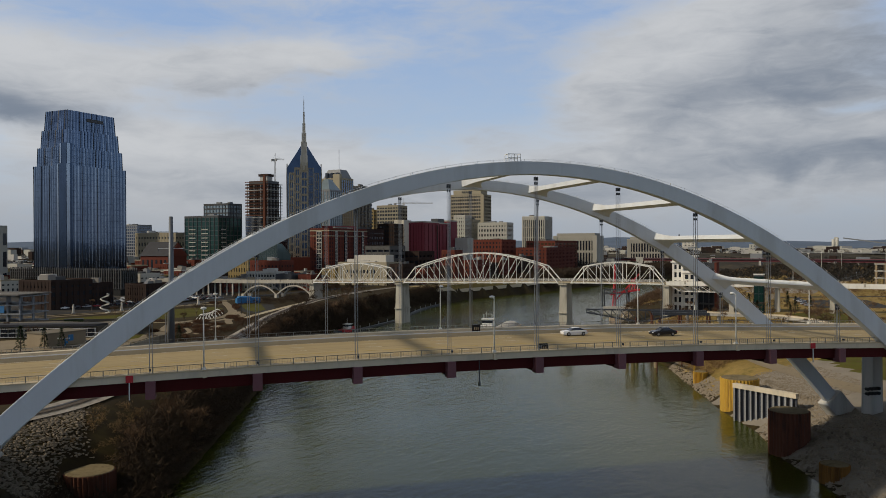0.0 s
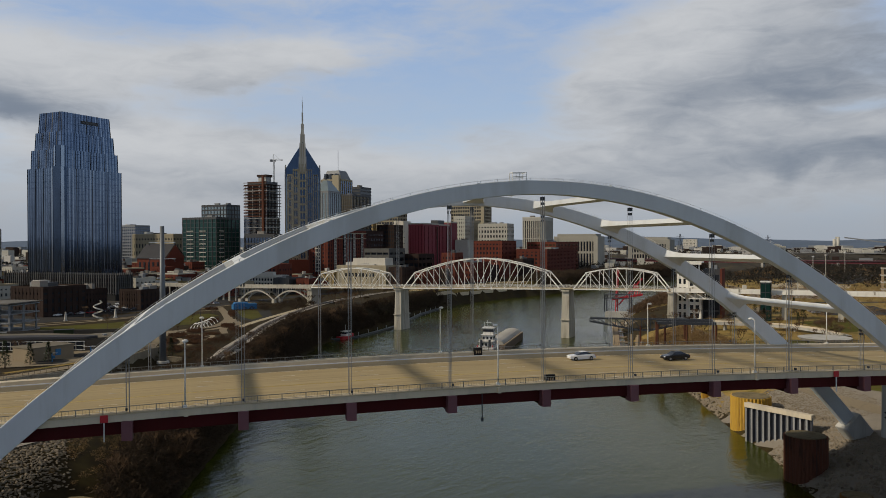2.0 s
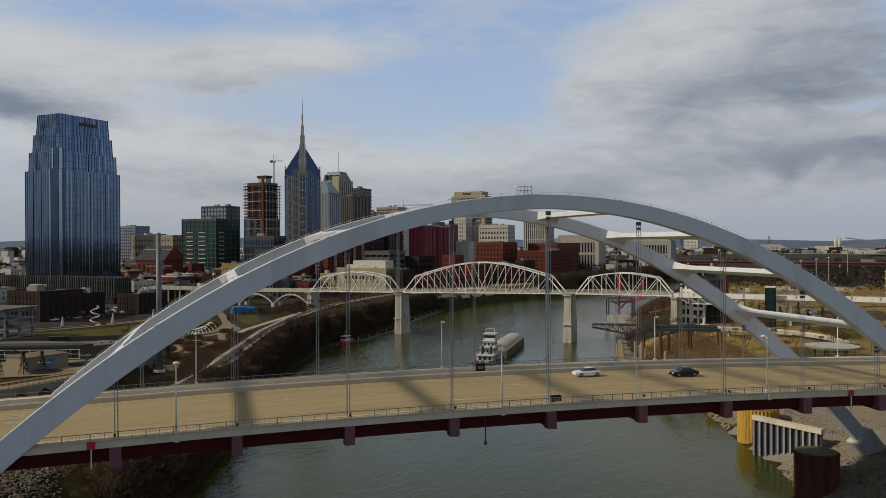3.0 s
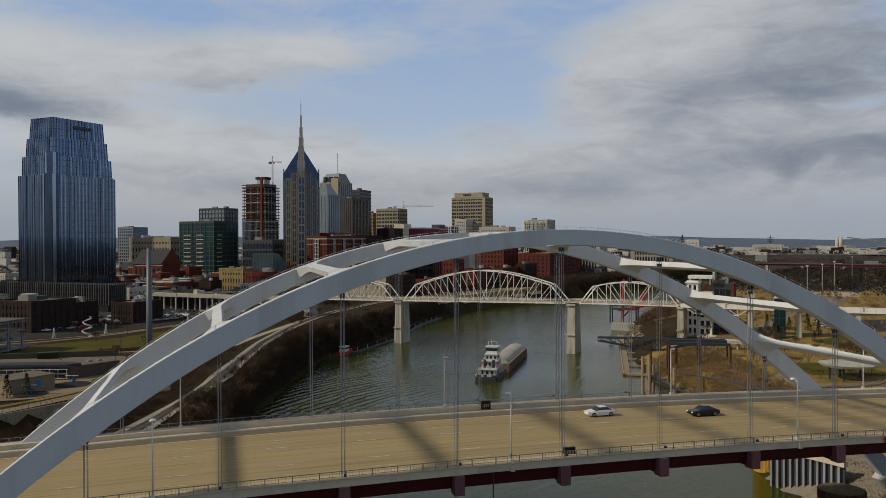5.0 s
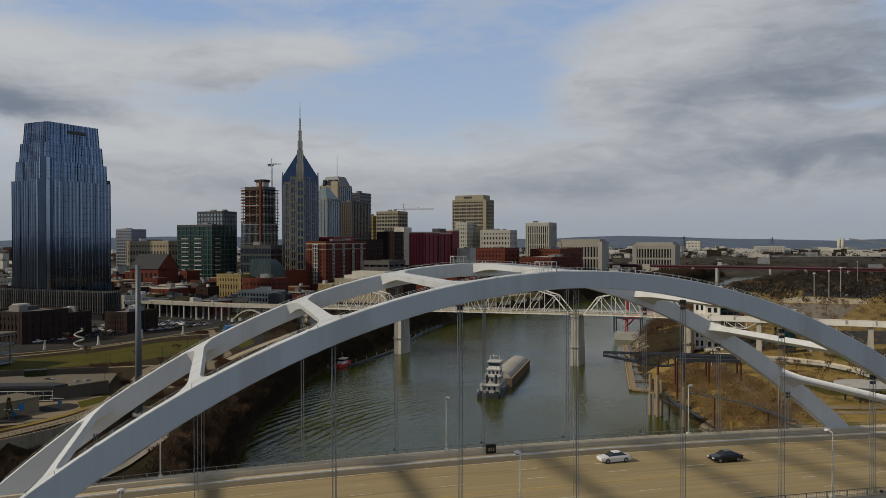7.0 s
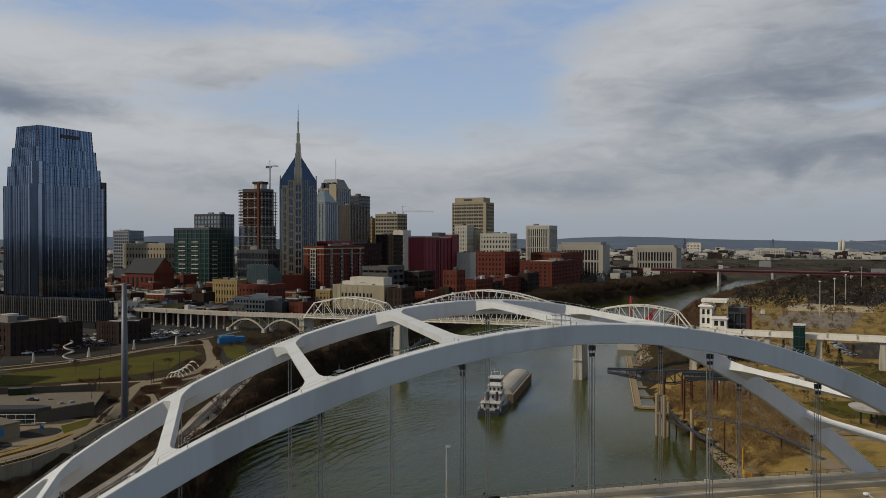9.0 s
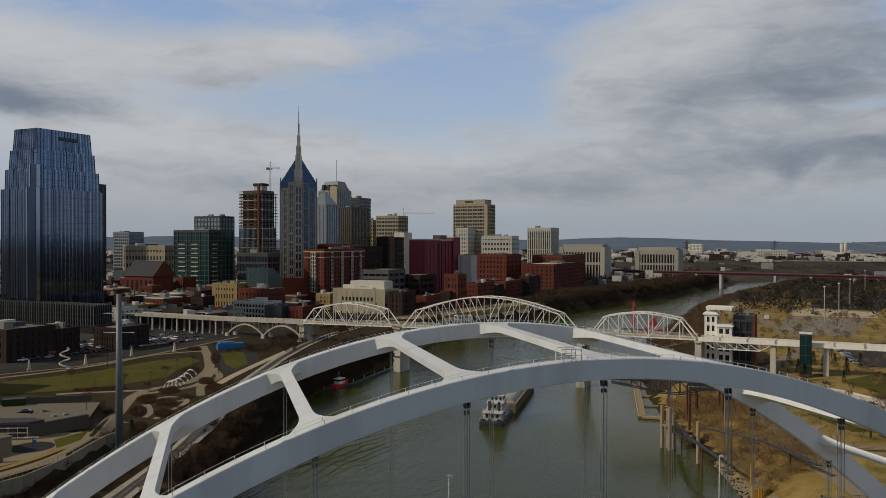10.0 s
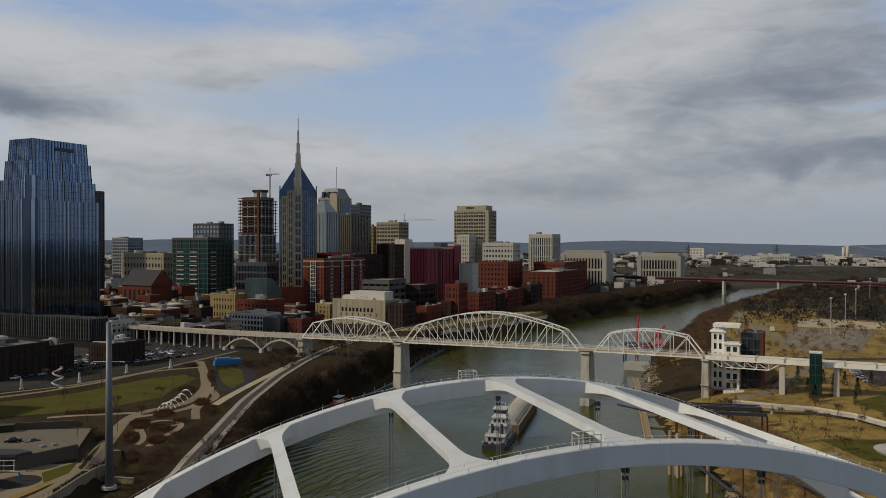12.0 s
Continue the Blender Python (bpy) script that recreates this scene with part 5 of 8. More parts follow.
# low streets between: small blocks on the street grid
KEEP = [(c[0], c[1], max(c[2:])) for c in ((-141, 504, 85), (36, 686, 48), (-52, 830, 60), (62, 630, 66), (88, 709, 94), (175, 709, 84), (347, 807, 110), (384, 873, 90), (291, 843, 56), (73, 536, 52), (95, 510, 26), (121, 530, 28), (152, 566, 36), (187, 601, 40), (233, 654, 48), (266, 681, 38), (-10, 505, 34), (17, 470, 18), (4, 478, 18), (-26, 568, 28), (-6, 524, 34), (-100, 700, 34), (215, 728, 24), (-2, 560, 28), (-4, 617, 36), (-127, 342, 36), (-113, 356, 26), (-84, 372, 32), (93, 568, 36), (124, 580, 36), (313, 1008, 60), (12, 962, 45), (88, 815, 34), (103, 793, 46), (119, 868, 36), (299, 861, 46), (262, 885, 28))]
rnd = random.Random(11)
LT = frame_of(0, 400, GRID)
walls = (brick, brick, brick_dark, brick, tan_stone, brick_dark, brick, pale_stone, brick_dark, brick, yellow_brick, brick_dark)
words = {"red_brick": "red brick", "brown_brick": "brown brick", "tan_stone": "tan", "yellow_brick": "yellow brick", "grey_panel": "grey", "pale_limestone": "pale stone"}
count = 0
for i in range(-26, 12):
    for j in range(-13, 28):
        a, b = i * 19 + rnd.uniform(-2, 2), j * 20 + (5 if i % 3 == 0 else 0) + rnd.uniform(-2, 2)
        p = LT(a, b)
        l, r = bank(p.x, p.y)
        dist = math.hypot(p.x + 36, p.y + 70)
        if l < 95 or dist > 880 or (p.y < 450 and p.x < -25) or count >= 330 or i % 5 == 0:
            continue
        ang = math.degrees(math.atan2(p.x + 36, p.y + 70))
        if not -22 < ang < 50 or any(math.hypot(p.x - kx, p.y - ky) < kr * 0.55 + 9 for kx, ky, kr in KEEP):
            continue
        if rnd.random() < 0.1:
            continue
        w_, d_ = rnd.uniform(11, 18), rnd.uniform(12, 19)
        fl_ = rnd.choice((1, 1, 2, 2, 2, 2, 3))
        g0 = gz(p.x, p.y)
        m = rnd.choice(walls)
        low_b = facade("low_block", words[m.name] + " low town building with flat roof", (p.x, p.y, w_, d_, g0 + fl_ * 3.7 + 1), m, glass_dark, fl_ + 1, (max(3, int(w_ / 3)), max(3, int(d_ / 3))), pier=0.55, band=0.5, roof=rnd.choice((roof_mat, roof_white, roof_mat, roof_white, slate, roof_mat)), units=rnd.choice((1, 2, 3)), category="building", joined=True, rim=rnd.choice((None, pale_stone, None, tan_stone, None)), cornice=rnd.choice((0.0, 0.4)))
        if dist < 620 and count % 3 == 0:
            Lb = frame_of(p.x, p.y, GRID)
            block("awning", Lb(0, -d_ / 2 - 0.7, g0 + 3.4), (w_ * 0.8, 1.4, 0.25), rnd.choice((red_steel, white_wall, brick_dark, blue_paint)), low_b, GRID, "shop front awning")
        count += 1

# ---- things on the bridge ----


def street_lamp(x, y, z, h, arm):
    ob = thing("street_lamp", (x, y, z), "tall pale street lamp on the bridge edge", "street lamp", "bridge lamps")
    bm = bmesh.new()
    add_cyl(bm, (x, y, z), 0.12, 0.065, h, 10)
    part("pole", bm, white_steel, ob, smooth=True)
    bar("arm", (x, y, z + h - 0.1), (x, y + arm, z + h + 0.05), 0.09, 0.09, white_steel, ob)
    bm = bmesh.new()
    bmesh.ops.create_uvsphere(bm, u_segments=12, v_segments=8, radius=0.34, matrix=Matrix.Translation((x, y + arm, z + h + 0.05)) @ Matrix.Diagonal((1.2, 1.2, 0.6, 1)))
    head = part("lamp_head", bm, lamp_head, ob, "white lamp head", True)
    block("lens", (x, y + arm, z + h - 0.14), (0.5, 0.5, 0.06), glass_pale, head, 0, "frosted lens")
    block("base_plate", (x, y, z + 0.15), (0.5, 0.5, 0.3), white_steel, ob)


for x in (-90, -48.3, -7.1, 34.4, 76):
    street_lamp(x, -0.4, deck_z(x) + 0.88, 8.1, 0.9)
for x in (-90, -46.9, -6.1, 35.5, 77):
    street_lamp(x, WIDE + 0.4, deck_z(x) + 0.9, 8.1, -0.7)

for x in (-57.6, 48.9):
    ob = thing("navigation_board", (x, -0.9, deck_z(x) + 0.2), "square red navigation board on the bridge fascia", "sign", "navigation boards")
    block("board", (x, -0.95, deck_z(x) + 0.4), (0.9, 0.12, 0.9), red_steel, ob)
    block("board_post", (x, -0.95, deck_z(x) - 1.2), (0.14, 0.12, 2.3), steel_grey, ob)
for x, y, w_ in ((0.5, WIDE - 1.0, 1.5), (1.2, 0.9, 1.5)):
    ob = thing("sign_box", (x, y, deck_z(x) + 0.5), "black sign box by the bridge railing", "sign", "sign boxes")
    block("housing", (x, y, deck_z(x) + 1.05), (w_, 0.5, 1.3), black_rubber, ob)
    for k in range(3):
        block("sign_bar", (x - 0.35 + 0.35 * k, y - 0.27, deck_z(x) + 1.0), (0.2, 0.06, 0.5), timber, ob)
ob = thing("hanging_gauge", (-9.6, -0.9, 19.6), "thin clearance rod hanging below the fascia", "gauge")
bar("rod", (-9.6, -0.9, 19.8), (-9.6, -0.9, 23.2), 0.12, 0.12, dark_steel, ob)
block("rod_foot", (-9.6, -0.9, 19.7), (0.3, 0.3, 0.5), dark_steel, ob)


rim_mat = mat("wheel_rim", (0.30, 0.30, 0.31), 0.35, metal=0.6, var=0.1, bump=0.0)


def car(at, rz, paint, label, scale=1.0, group="", name="car", far=False):
    """A saloon car built of side profiles: body, glasshouse, wheels and lights."""
    ob = thing(name, at, label, "car", group, rz=0)
    xs = ((-2.3, 0.35, 0.62), (-2.2, 0.28, 0.80), (-1.3, 0.24, 0.92), (-0.9, 0.22, 0.94), (0.9, 0.22, 0.98), (1.7, 0.24, 0.96), (2.2, 0.3, 0.86), (2.32, 0.4, 0.66))
    rings = []
    for x, z0, z1 in xs:
        hw = 0.9 if abs(x) < 2.0 else 0.78
        rings.append([Vector((x, -hw, z0)), Vector((x, hw, z0)), Vector((x, hw, z1 * 0.75)), Vector((x, hw * 0.9, z1)), Vector((x, -hw * 0.9, z1)), Vector((x, -hw, z1 * 0.75))])
    P = []
    P.append(("body", sweep(rings), paint, ""))
    rings = []
    for x, z, hw in ((-1.15, 0.9, 0.8), (-0.35, 1.36, 0.62), (0.75, 1.4, 0.62), (1.75, 0.95, 0.78)):
        rings.append([Vector((x, -0.8 if z < 1 else -0.76, 0.86)), Vector((x, 0.8 if z < 1 else 0.76, 0.86)), Vector((x, hw, z)), Vector((x, -hw, z))])
    P.append(("window_glass", sweep(rings), glass_dark, "dark car windows"))
    rings = [[Vector((x, -0.6, 1.37)), Vector((x, 0.6, 1.37)), Vector((x, 0.52, 1.44)), Vector((x, -0.52, 1.44))] for x in (-0.35, 0.8)]
    P.append(("roof", sweep(rings), paint, ""))
    for x in (-1.4, 1.4):
        for y in (-0.82, 0.82):
            bm = bmesh.new()
            bmesh.ops.create_cone(bm, cap_ends=True, segments=14, radius1=0.34, radius2=0.34, depth=0.22, matrix=Matrix.Translation((x, y, 0.34)) @ Matrix.Rotation(radians(90), 4, "X"))
            P.append(("wheel", bm, black_rubber, "black tyre"))
            bm = bmesh.new()
            sy = 0.08 if y > 0 else -0.08
            bmesh.ops.create_cone(bm, cap_ends=True, segments=12, radius1=0.2, radius2=0.2, depth=0.12, matrix=Matrix.Translation((x, y + sy, 0.34)) @ Matrix.Rotation(radians(90), 4, "X"))
            P.append(("rim", bm, rim_mat, "grey metal rim"))
    for y in (-0.6, 0.6):
        bm = bmesh.new()
        add_box(bm, (-2.28, y, 0.68), (0.12, 0.36, 0.14))
        P.append(("headlight", bm, lamp_head, "clear headlight"))
        bm = bmesh.new()
        add_box(bm, (2.3, y, 0.75), (0.1, 0.36, 0.14))
        P.append(("tail_light", bm, red_steel, "red tail light"))
    for nm, bm, m, lb in P[:3] if far else P:
        o = new(nm, mesh_of(nm, bm, m))
        o.parent = last if nm == "rim" else ob
        last = o
        if lb:
            o["label"] = lb
    ob.matrix_basis = pose(*at, 0, 0, rz) @ Matrix.Diagonal((scale, scale, scale, 1))
    return ob


white_paint = mat("white_car_paint", (0.70, 0.70, 0.70), 0.25, var=0.04, bump=0.0, rand=0.0)
black_paint = mat("black_car_paint", (0.012, 0.012, 0.014), 0.2, var=0.04, bump=0.0, rand=0.0)
silver_paint = mat("silver_car_paint", (0.35, 0.36, 0.37), 0.3, metal=0.4, var=0.04, bump=0.0, rand=0.0)
redcar_paint = mat("red_car_paint", (0.25, 0.02, 0.02), 0.3, var=0.04, bump=0.0, rand=0.0)
car((17.0, 23.6, deck_z(17) + 0.02), 0, white_paint, "white coupe driving along the bridge deck", 1.05)
car((33.4, 20.0, deck_z(33) + 0.02), 0, black_paint, "black saloon car on the bridge deck", 1.08)

# ---- town bank: park, railway, pole ----
patch("lawn", ((-150, 258), (-116, 277), (-90, 290), (-65, 318), (-49, 325), (-44, 313), (-53, 288.5), (-56, 271), (-72, 258), (-94, 250), (-110, 248), (-140, 246)), lawn_mat, "olive winter lawn in the riverside park", "lawn")
ribbon("promenade", ((-44, 366), (-41, 328), (-39.5, 290), (-43, 266), (-48, 252), (-56, 249), (-63, 243), (-66, 227), (-66.5, 212), (-67.3, 198.6), (-67.1, 177.3), (-67.3, 158), (-70.6, 146.3), (-73.9, 136.8), (-92, 116.8), (-115.8, 96.8)), 4.2, path_mat, "pale curving concrete promenade", "path", 0.06)
ribbon("park_path", ((-150, 272), (-119, 287), (-101, 298), (-85, 313), (-67, 338), (-51, 345), (-42, 346)), 3.0, path_mat, "pale concrete path round the lawn", "path", 0.07)
ribbon("park_path", ((-37.5, 289.8), (-42.2, 250.3), (-50.7, 239.7), (-59.2, 238.0), (-62.5, 236)), 3.2, path_mat, "pale concrete path past the hoops", "path", 0.082)
ribbon("park_path", ((-56.5, 214.9), (-52.5, 219.5), (-47.5, 220)), 1.6, path_mat, "narrow pale path across the loop", "path", 0.088)
ribbon("park_path", ((-63, 243.5), (-72, 243), (-81, 245), (-92, 243)), 3.0, path_mat, "pale concrete park path", "path", 0.075)
ribbon("park_path", ((-42, 227), (-43, 249), (-37, 258), (-34.5, 267), (-38.5, 287)), 3.0, path_mat, "pale concrete park path", "path", 0.08)
ribbon("loop_path", ((-60.6, 212.6), (-57, 229.5), (-50.9, 229.8), (-46.1, 224.6), (-45.7, 215.4), (-49.6, 206.3), (-52.8, 202.3), (-54.7, 192.3)), 2.0, path_mat, "round loop of pale concrete path", "path", 0.085)
ribbon("park_path", ((-65, 188), (-62.8, 188.8), (-57.8, 190.3), (-55.9, 198.6), (-58.7, 215.5), (-61, 224)), 1.8, path_mat, "pale concrete park path", "path", 0.09)
mulch = mat("garden_mulch", (0.040, 0.026, 0.014), 0.97, var=0.6, big=0.25, small=2.0, bump=0.4, dirt=(0.075, 0.068, 0.018), dirt_amt=0.6)
patch("garden_mulch", ((-65.5, 209), (-64, 225), (-59, 240), (-54, 253), (-46, 262), (-42.5, 239), (-44.5, 218), (-48, 197), (-54, 188), (-58, 188), (-60, 181), (-63.5, 191)), mulch, "dark brown mulch between the garden paths", "mulch", 0.03)
bed_mat = mat("planting_bed", (0.050, 0.030, 0.019), 0.98, var=0.6, big=0.3, small=2.0, bump=0.5)
BEDS = ((-59.8, 223, 3.4, 6.5), (-53, 215, 3.6, 6.0), (-52.8, 199, 2.8, 5.0), (-61.3, 204, 2.4, 8.0), (-40.4, 256, 3.0, 6.5), (-37.5, 241, 2.6, 8.0), (-53.3, 238.5, 3.6, 6.0), (-47.5, 284, 3.6, 10.0), (-48, 352, 3.6, 5.0), (-37.6, 318, 2.0, 16.0), (-78, 247.6, 10, 2.6), (-58.6, 180, 2.6, 6.0))
for x, y, a, b in BEDS:
    bm = bmesh.new()
    rings_ = []
    for k, z in ((1.0, 8.02), (0.86, 8.34), (0.45, 8.5)):
        rings_.append([bm.verts.new((x + a * k * math.cos(t) * (1 + 0.14 * math.sin(3 * t + x)), y + b * k * math.sin(t) * (1 + 0.12 * math.cos(2 * t + y)), z)) for t in np.linspace(0, 2 * math.pi, 22)[:-1]])
    for p_, q_ in zip(rings_, rings_[1:]):
        for i in range(21):
            bm.faces.new((p_[i], p_[(i + 1) % 21], q_[(i + 1) % 21], q_[i]))
    bm.faces.new(rings_[-1])
    tagged(part("planting_bed", bm, bed_mat, None, "", True), "low mounded brown planting bed in the park", "planting bed", "planting beds")
patch("play_court", ((-38, 336), (-17.5, 337), (-18.5, 292), (-29, 277), (-34.5, 286)), asphalt, "dark rubber play court", "court", 0.05)
patch("play_lawn", ((-35, 334), (-30, 341), (-24, 335), (-23.5, 299), (-29, 284), (-33, 298)), lawn_mat, "small green play lawn", "lawn", 0.09)
ribbon("rail_walk", ((-36, 250), (-30, 268), (-21, 291), (3, 350)), 3.4, walk_mat, "pale walk beside the railway", "path", 0.09)
patch("parking_court", ((-113.9, 160.6), (-91.1, 166.3), (-84.4, 162.5), (-77.7, 166.3), (-68.7, 172.9), (-68.7, 165.3), (-71.1, 150.1), (-78.7, 141.1), (-86.3, 133), (-115.8, 130.1)), path_mat, "pale concrete court by the park building", "court", 0.03)
patch("play_circle", [(-81.1 + 5.225 * math.cos(t), 152 + 5.7 * math.sin(t)) for t in np.linspace(0, 2 * math.pi, 20)[:-1]], asphalt, "dark round play surface", "court", 0.05)
patch("play_circle", [(-89.1 + 4.275 * math.cos(t), 139.6 + 4.75 * math.sin(t)) for t in np.linspace(0, 2 * math.pi, 20)[:-1]], asphalt, "dark round play surface", "court", 0.05)
ribbon("verge_grass", ((-73.4, 150), (-77.5, 140.5), (-85.5, 130.5), (-97, 121)), 2.2, dry_grass, "strip of dry grass beside the promenade", "verge", 0.07)
patch("court_lawn", ((-77.3, 158.7), (-70.1, 167.2), (-70.6, 156.7), (-74.9, 149.1)), lawn_mat, "small patch of lawn by the court", "lawn", 0.07)
ribbon("street", ((-170, 276), (-122, 304), (-98, 318), (-74, 343), (-50, 376), (-20, 416), (40, 480), (110, 560), (180, 640)), 11.0, asphalt, "grey asphalt street along the park", "street", 0.10)
ribbon("kerb_walk", ((-165, 269), (-120, 296), (-95, 308), (-69, 336), (-45, 370), (-25, 400)), 2.4, path_mat, "pale kerbside pavement", "pavement", 0.12)
patch("car_park", ((-150, 335), (-112, 326), (-66, 376), (-30, 412), (-40, 440), (-100, 425)), asphalt, "dark asphalt car park below the viaduct", "car park", 0.06)
RAIL = ((-150, -60), (-112, 10), (-92, 40), (-82, 54), (-76.5, 63), (-65.6, 96), (-60.2, 110), (-53.7, 126.5), (-46, 152), (-35.8, 198), (-23.8, 255), (-8.2, 309), (8, 354), (26, 394), (60, 450), (115, 520), (200, 620))
ribbon("rail_bed", RAIL, 6.2, rail_stone, "pale gravel railway bed along the river", "railway", 0.35)

ribbon("track_bed", RAIL, 2.7, mat("oily_ballast", (0.17, 0.15, 0.125), 0.95, var=0.4, big=0.3, small=3.0, bump=0.3), "dark oil-stained gravel between the rails", "railway", 0.41)


def shifted(pts, d):
    out_ = []
    for i, (x, y) in enumerate(pts):
        a, b = pts[max(i - 1, 0)], pts[min(i + 1, len(pts) - 1)]
        l = math.hypot(b[0] - a[0], b[1] - a[1])
        out_.append((x - (b[1] - a[1]) / l * d, y + (b[0] - a[0]) / l * d))
    return out_


for d in (-0.75, 0.75):
    ribbon("rail", shifted(RAIL, d), 0.36, dark_steel, "dark steel rail", "rail", 0.52)
# sleepers
bm = bmesh.new()
line_ = [p for p in smooth_line(RAIL) if p.y < 420]
for a, b in zip(line_, line_[1:]):
    for i in range(4):
        p = a.lerp(b, i / 4)
        add_box(bm, (p.x, p.y, gz(p.x, p.y) + 0.42), (2.5, 0.26, 0.16), math.degrees(math.atan2(b.y - a.y, b.x - a.x)) - 90)
tagged(part("sleepers", bm, mat("sleeper_timber", (0.12, 0.10, 0.085), 0.95, var=0.4, big=0.5, small=3.0, bump=0.2), None), "weathered timber railway sleepers", "sleeper", kind="stuff")

pole = thing("steel_power_pole", (-60.7, 153, 7.5), "tall tapered grey steel power pole in the park", "power pole")
bm = bmesh.new()
add_cyl(bm, (-60.7, 153, 7.5), 1.05, 0.62, 42.0, 16)
part("shaft", bm, mat("galvanised_pole", (0.15, 0.165, 0.18), 0.5, metal=0.3, var=0.15, small=2.0, bump=0.03), pole, smooth=True)
bm = bmesh.new()
add_cyl(bm, (-60.7, 153, 7.6), 1.9, 1.8, 0.7, 20)
part("base_ring", bm, concrete, pole, "white concrete base ring")
for z in (44.5, 39.5):
    bar("crossarm", (-64.6, 154.2, z), (-56.8, 151.8, z), 0.16, 0.16, steel_grey, pole)
    for u in (-1, 1):
        block("insulator", (-60.7 + 3.7 * u, 153 - 1.1 * u, z - 0.5), (0.2, 0.2, 0.9), dark_steel, pole)

# park building with a low flat roof
terrace_wall = mat("terrace_concrete", (0.25, 0.215, 0.155), 0.88, var=0.25, big=0.2, small=2.0, bump=0.15, dirt=(0.13, 0.11, 0.08), dirt_amt=0.5, streak=True)
tan_render = mat("tan_render", (0.235, 0.19, 0.13), 0.85, var=0.15, big=0.2, small=1.5, bump=0.06, streak=True)
pb = thing("park_building", (-86.8, 177.5, 11.3), "low dark grey park building with a glazed front and flat roof", "building")
wall_grey = mat("dark_render", (0.10, 0.084, 0.065), 0.8, var=0.2, big=0.2, small=1.5, bump=0.06, streak=True)
deck_grey = mat("roof_deck_concrete", (0.165, 0.145, 0.11), 0.9, var=0.25, big=0.1, small=1.5, bump=0.05)
C = [Vector((x, y, 0)) for x, y in ((-83.5, 162), (-70.8, 171.9), (-78.4, 179.7), (-86, 176.5), (-100, 184), (-119, 186), (-117, 169.1))]
part("wall", sweep([[Vector((v.x, v.y, z)) for v in C] for z in (8.0, 14.7)]), wall_grey, pb, "dark grey rendered wall")
mid = sum(C, Vector()) / len(C)
part("roof_deck", sweep([[Vector(((v - mid).x * 0.985 + mid.x, (v - mid).y * 0.985 + mid.y, z)) for v in C] for z in (14.7, 14.85)]), deck_grey, pb, "grey concrete roof deck")
R4 = [Vector((x, y, 0)) for x, y in ((-83.8, 161.6), (-80.6, 164.1), (-84.5, 167.6), (-117, 174.5), (-117.4, 168.5))]
part("front_roof", sweep([[Vector((v.x, v.y, z)) for v in R4] for z in (14.9, 15.6)]), slate, pb, "dark grey front roof")
a, b = Vector((-83.8, 161.4, 0)), Vector((-117, 168.6, 0))
ang_ = math.degrees(math.atan2(b.y - a.y, b.x - a.x))
for i in range(14):
    p = a.lerp(b, (i + 0.6) / 14)
    gl_ = block("window", (p.x - 0.1, p.y - 0.45, 13.0), (2.1, 0.3, 2.5), glass_dark, pb, ang_)
    block("window_frame", (p.x + 1.1, p.y - 0.55, 13.0), (0.12, 0.3, 2.7), white_steel, gl_, ang_)
for z in (11.7, 13.0, 14.3):
    bar("glazing_rail", (a.x, a.y - 0.7, z), (b.x, b.y - 0.7, z), 0.14, 0.14, white_steel, pb)
for i in range(2):
    block("skylight", (-79.5 + 2.6 * i, 171.0 + 1.2 * i, 15.1), (1.2, 1.2, 0.5), grey_panel, pb, 38)
patch("rear_court", ((-72.5, 178), (-78.2, 181), (-86, 178), (-100, 185.5), (-119, 187.5), (-119, 210.5), (-95, 210.5), (-72.5, 207)), deck_grey, "pale concrete parking court behind the park building", "court", 0.09)
low_wall = thing("court_wall", (-97, 214.6, 10), "low brown rendered wall behind the court", "wall")
block("parapet_wall", (-97, 214.6, 11.0), (42, 0.6, 3.4), wall_grey, low_wall, -3)
skip_ob = thing("skip", (-98, 209, 11.3), "dark green steel skip on the court", "skip")
block("skip_body", (-98, 209, 12.4), (6.5, 2.4, 1.9), cedar, skip_ob, 4)
block("skip_lid", (-98, 209, 13.4), (6.6, 2.5, 0.15), dark_panel, skip_ob, 4)
low = thing("park_annex", (-92.9, 147.9, 11.2), "small tan rendered flat-roofed annex beside the court", "building")
block("annex_wall", (-92.9, 147.9, 12.8), (12.7, 9.4, 4.0), tan_render, low, 44)
block("annex_roof", (-92.9, 147.9, 14.95), (13.2, 9.9, 0.35), deck_grey, low, 44)
block("annex_sign", (-88.6, 145.4, 13.2), (1.6, 0.2, 1.8), blue_paint, low, 44, "blue sign panel")
block("annex_door", (-95.9, 145.6, 12.2), (0.2, 2.0, 2.3), dark_panel, low, 44)
for x, y in ((-81.0, 152.5), (-89.2, 139.8)):
    sx_ = thing("spray_post", (x, y, gz(x, y)), "blue water play post with a pale top arm", "play equipment", "spray posts")
    g0 = gz(x, y)
    bar("post", (x, y, g0), (x, y, g0 + 2.4), 0.3, 0.3, blue_paint, sx_)
    bar("arm", (x - 2.2, y + 0.5, g0 + 2.45), (x + 1.4, y - 0.3, g0 + 2.45), 0.25, 0.14, white_steel, sx_)
    block("panel", (x + 0.4, y, g0 + 1.3), (0.7, 0.16, 0.8), blue_paint, sx_, 15)
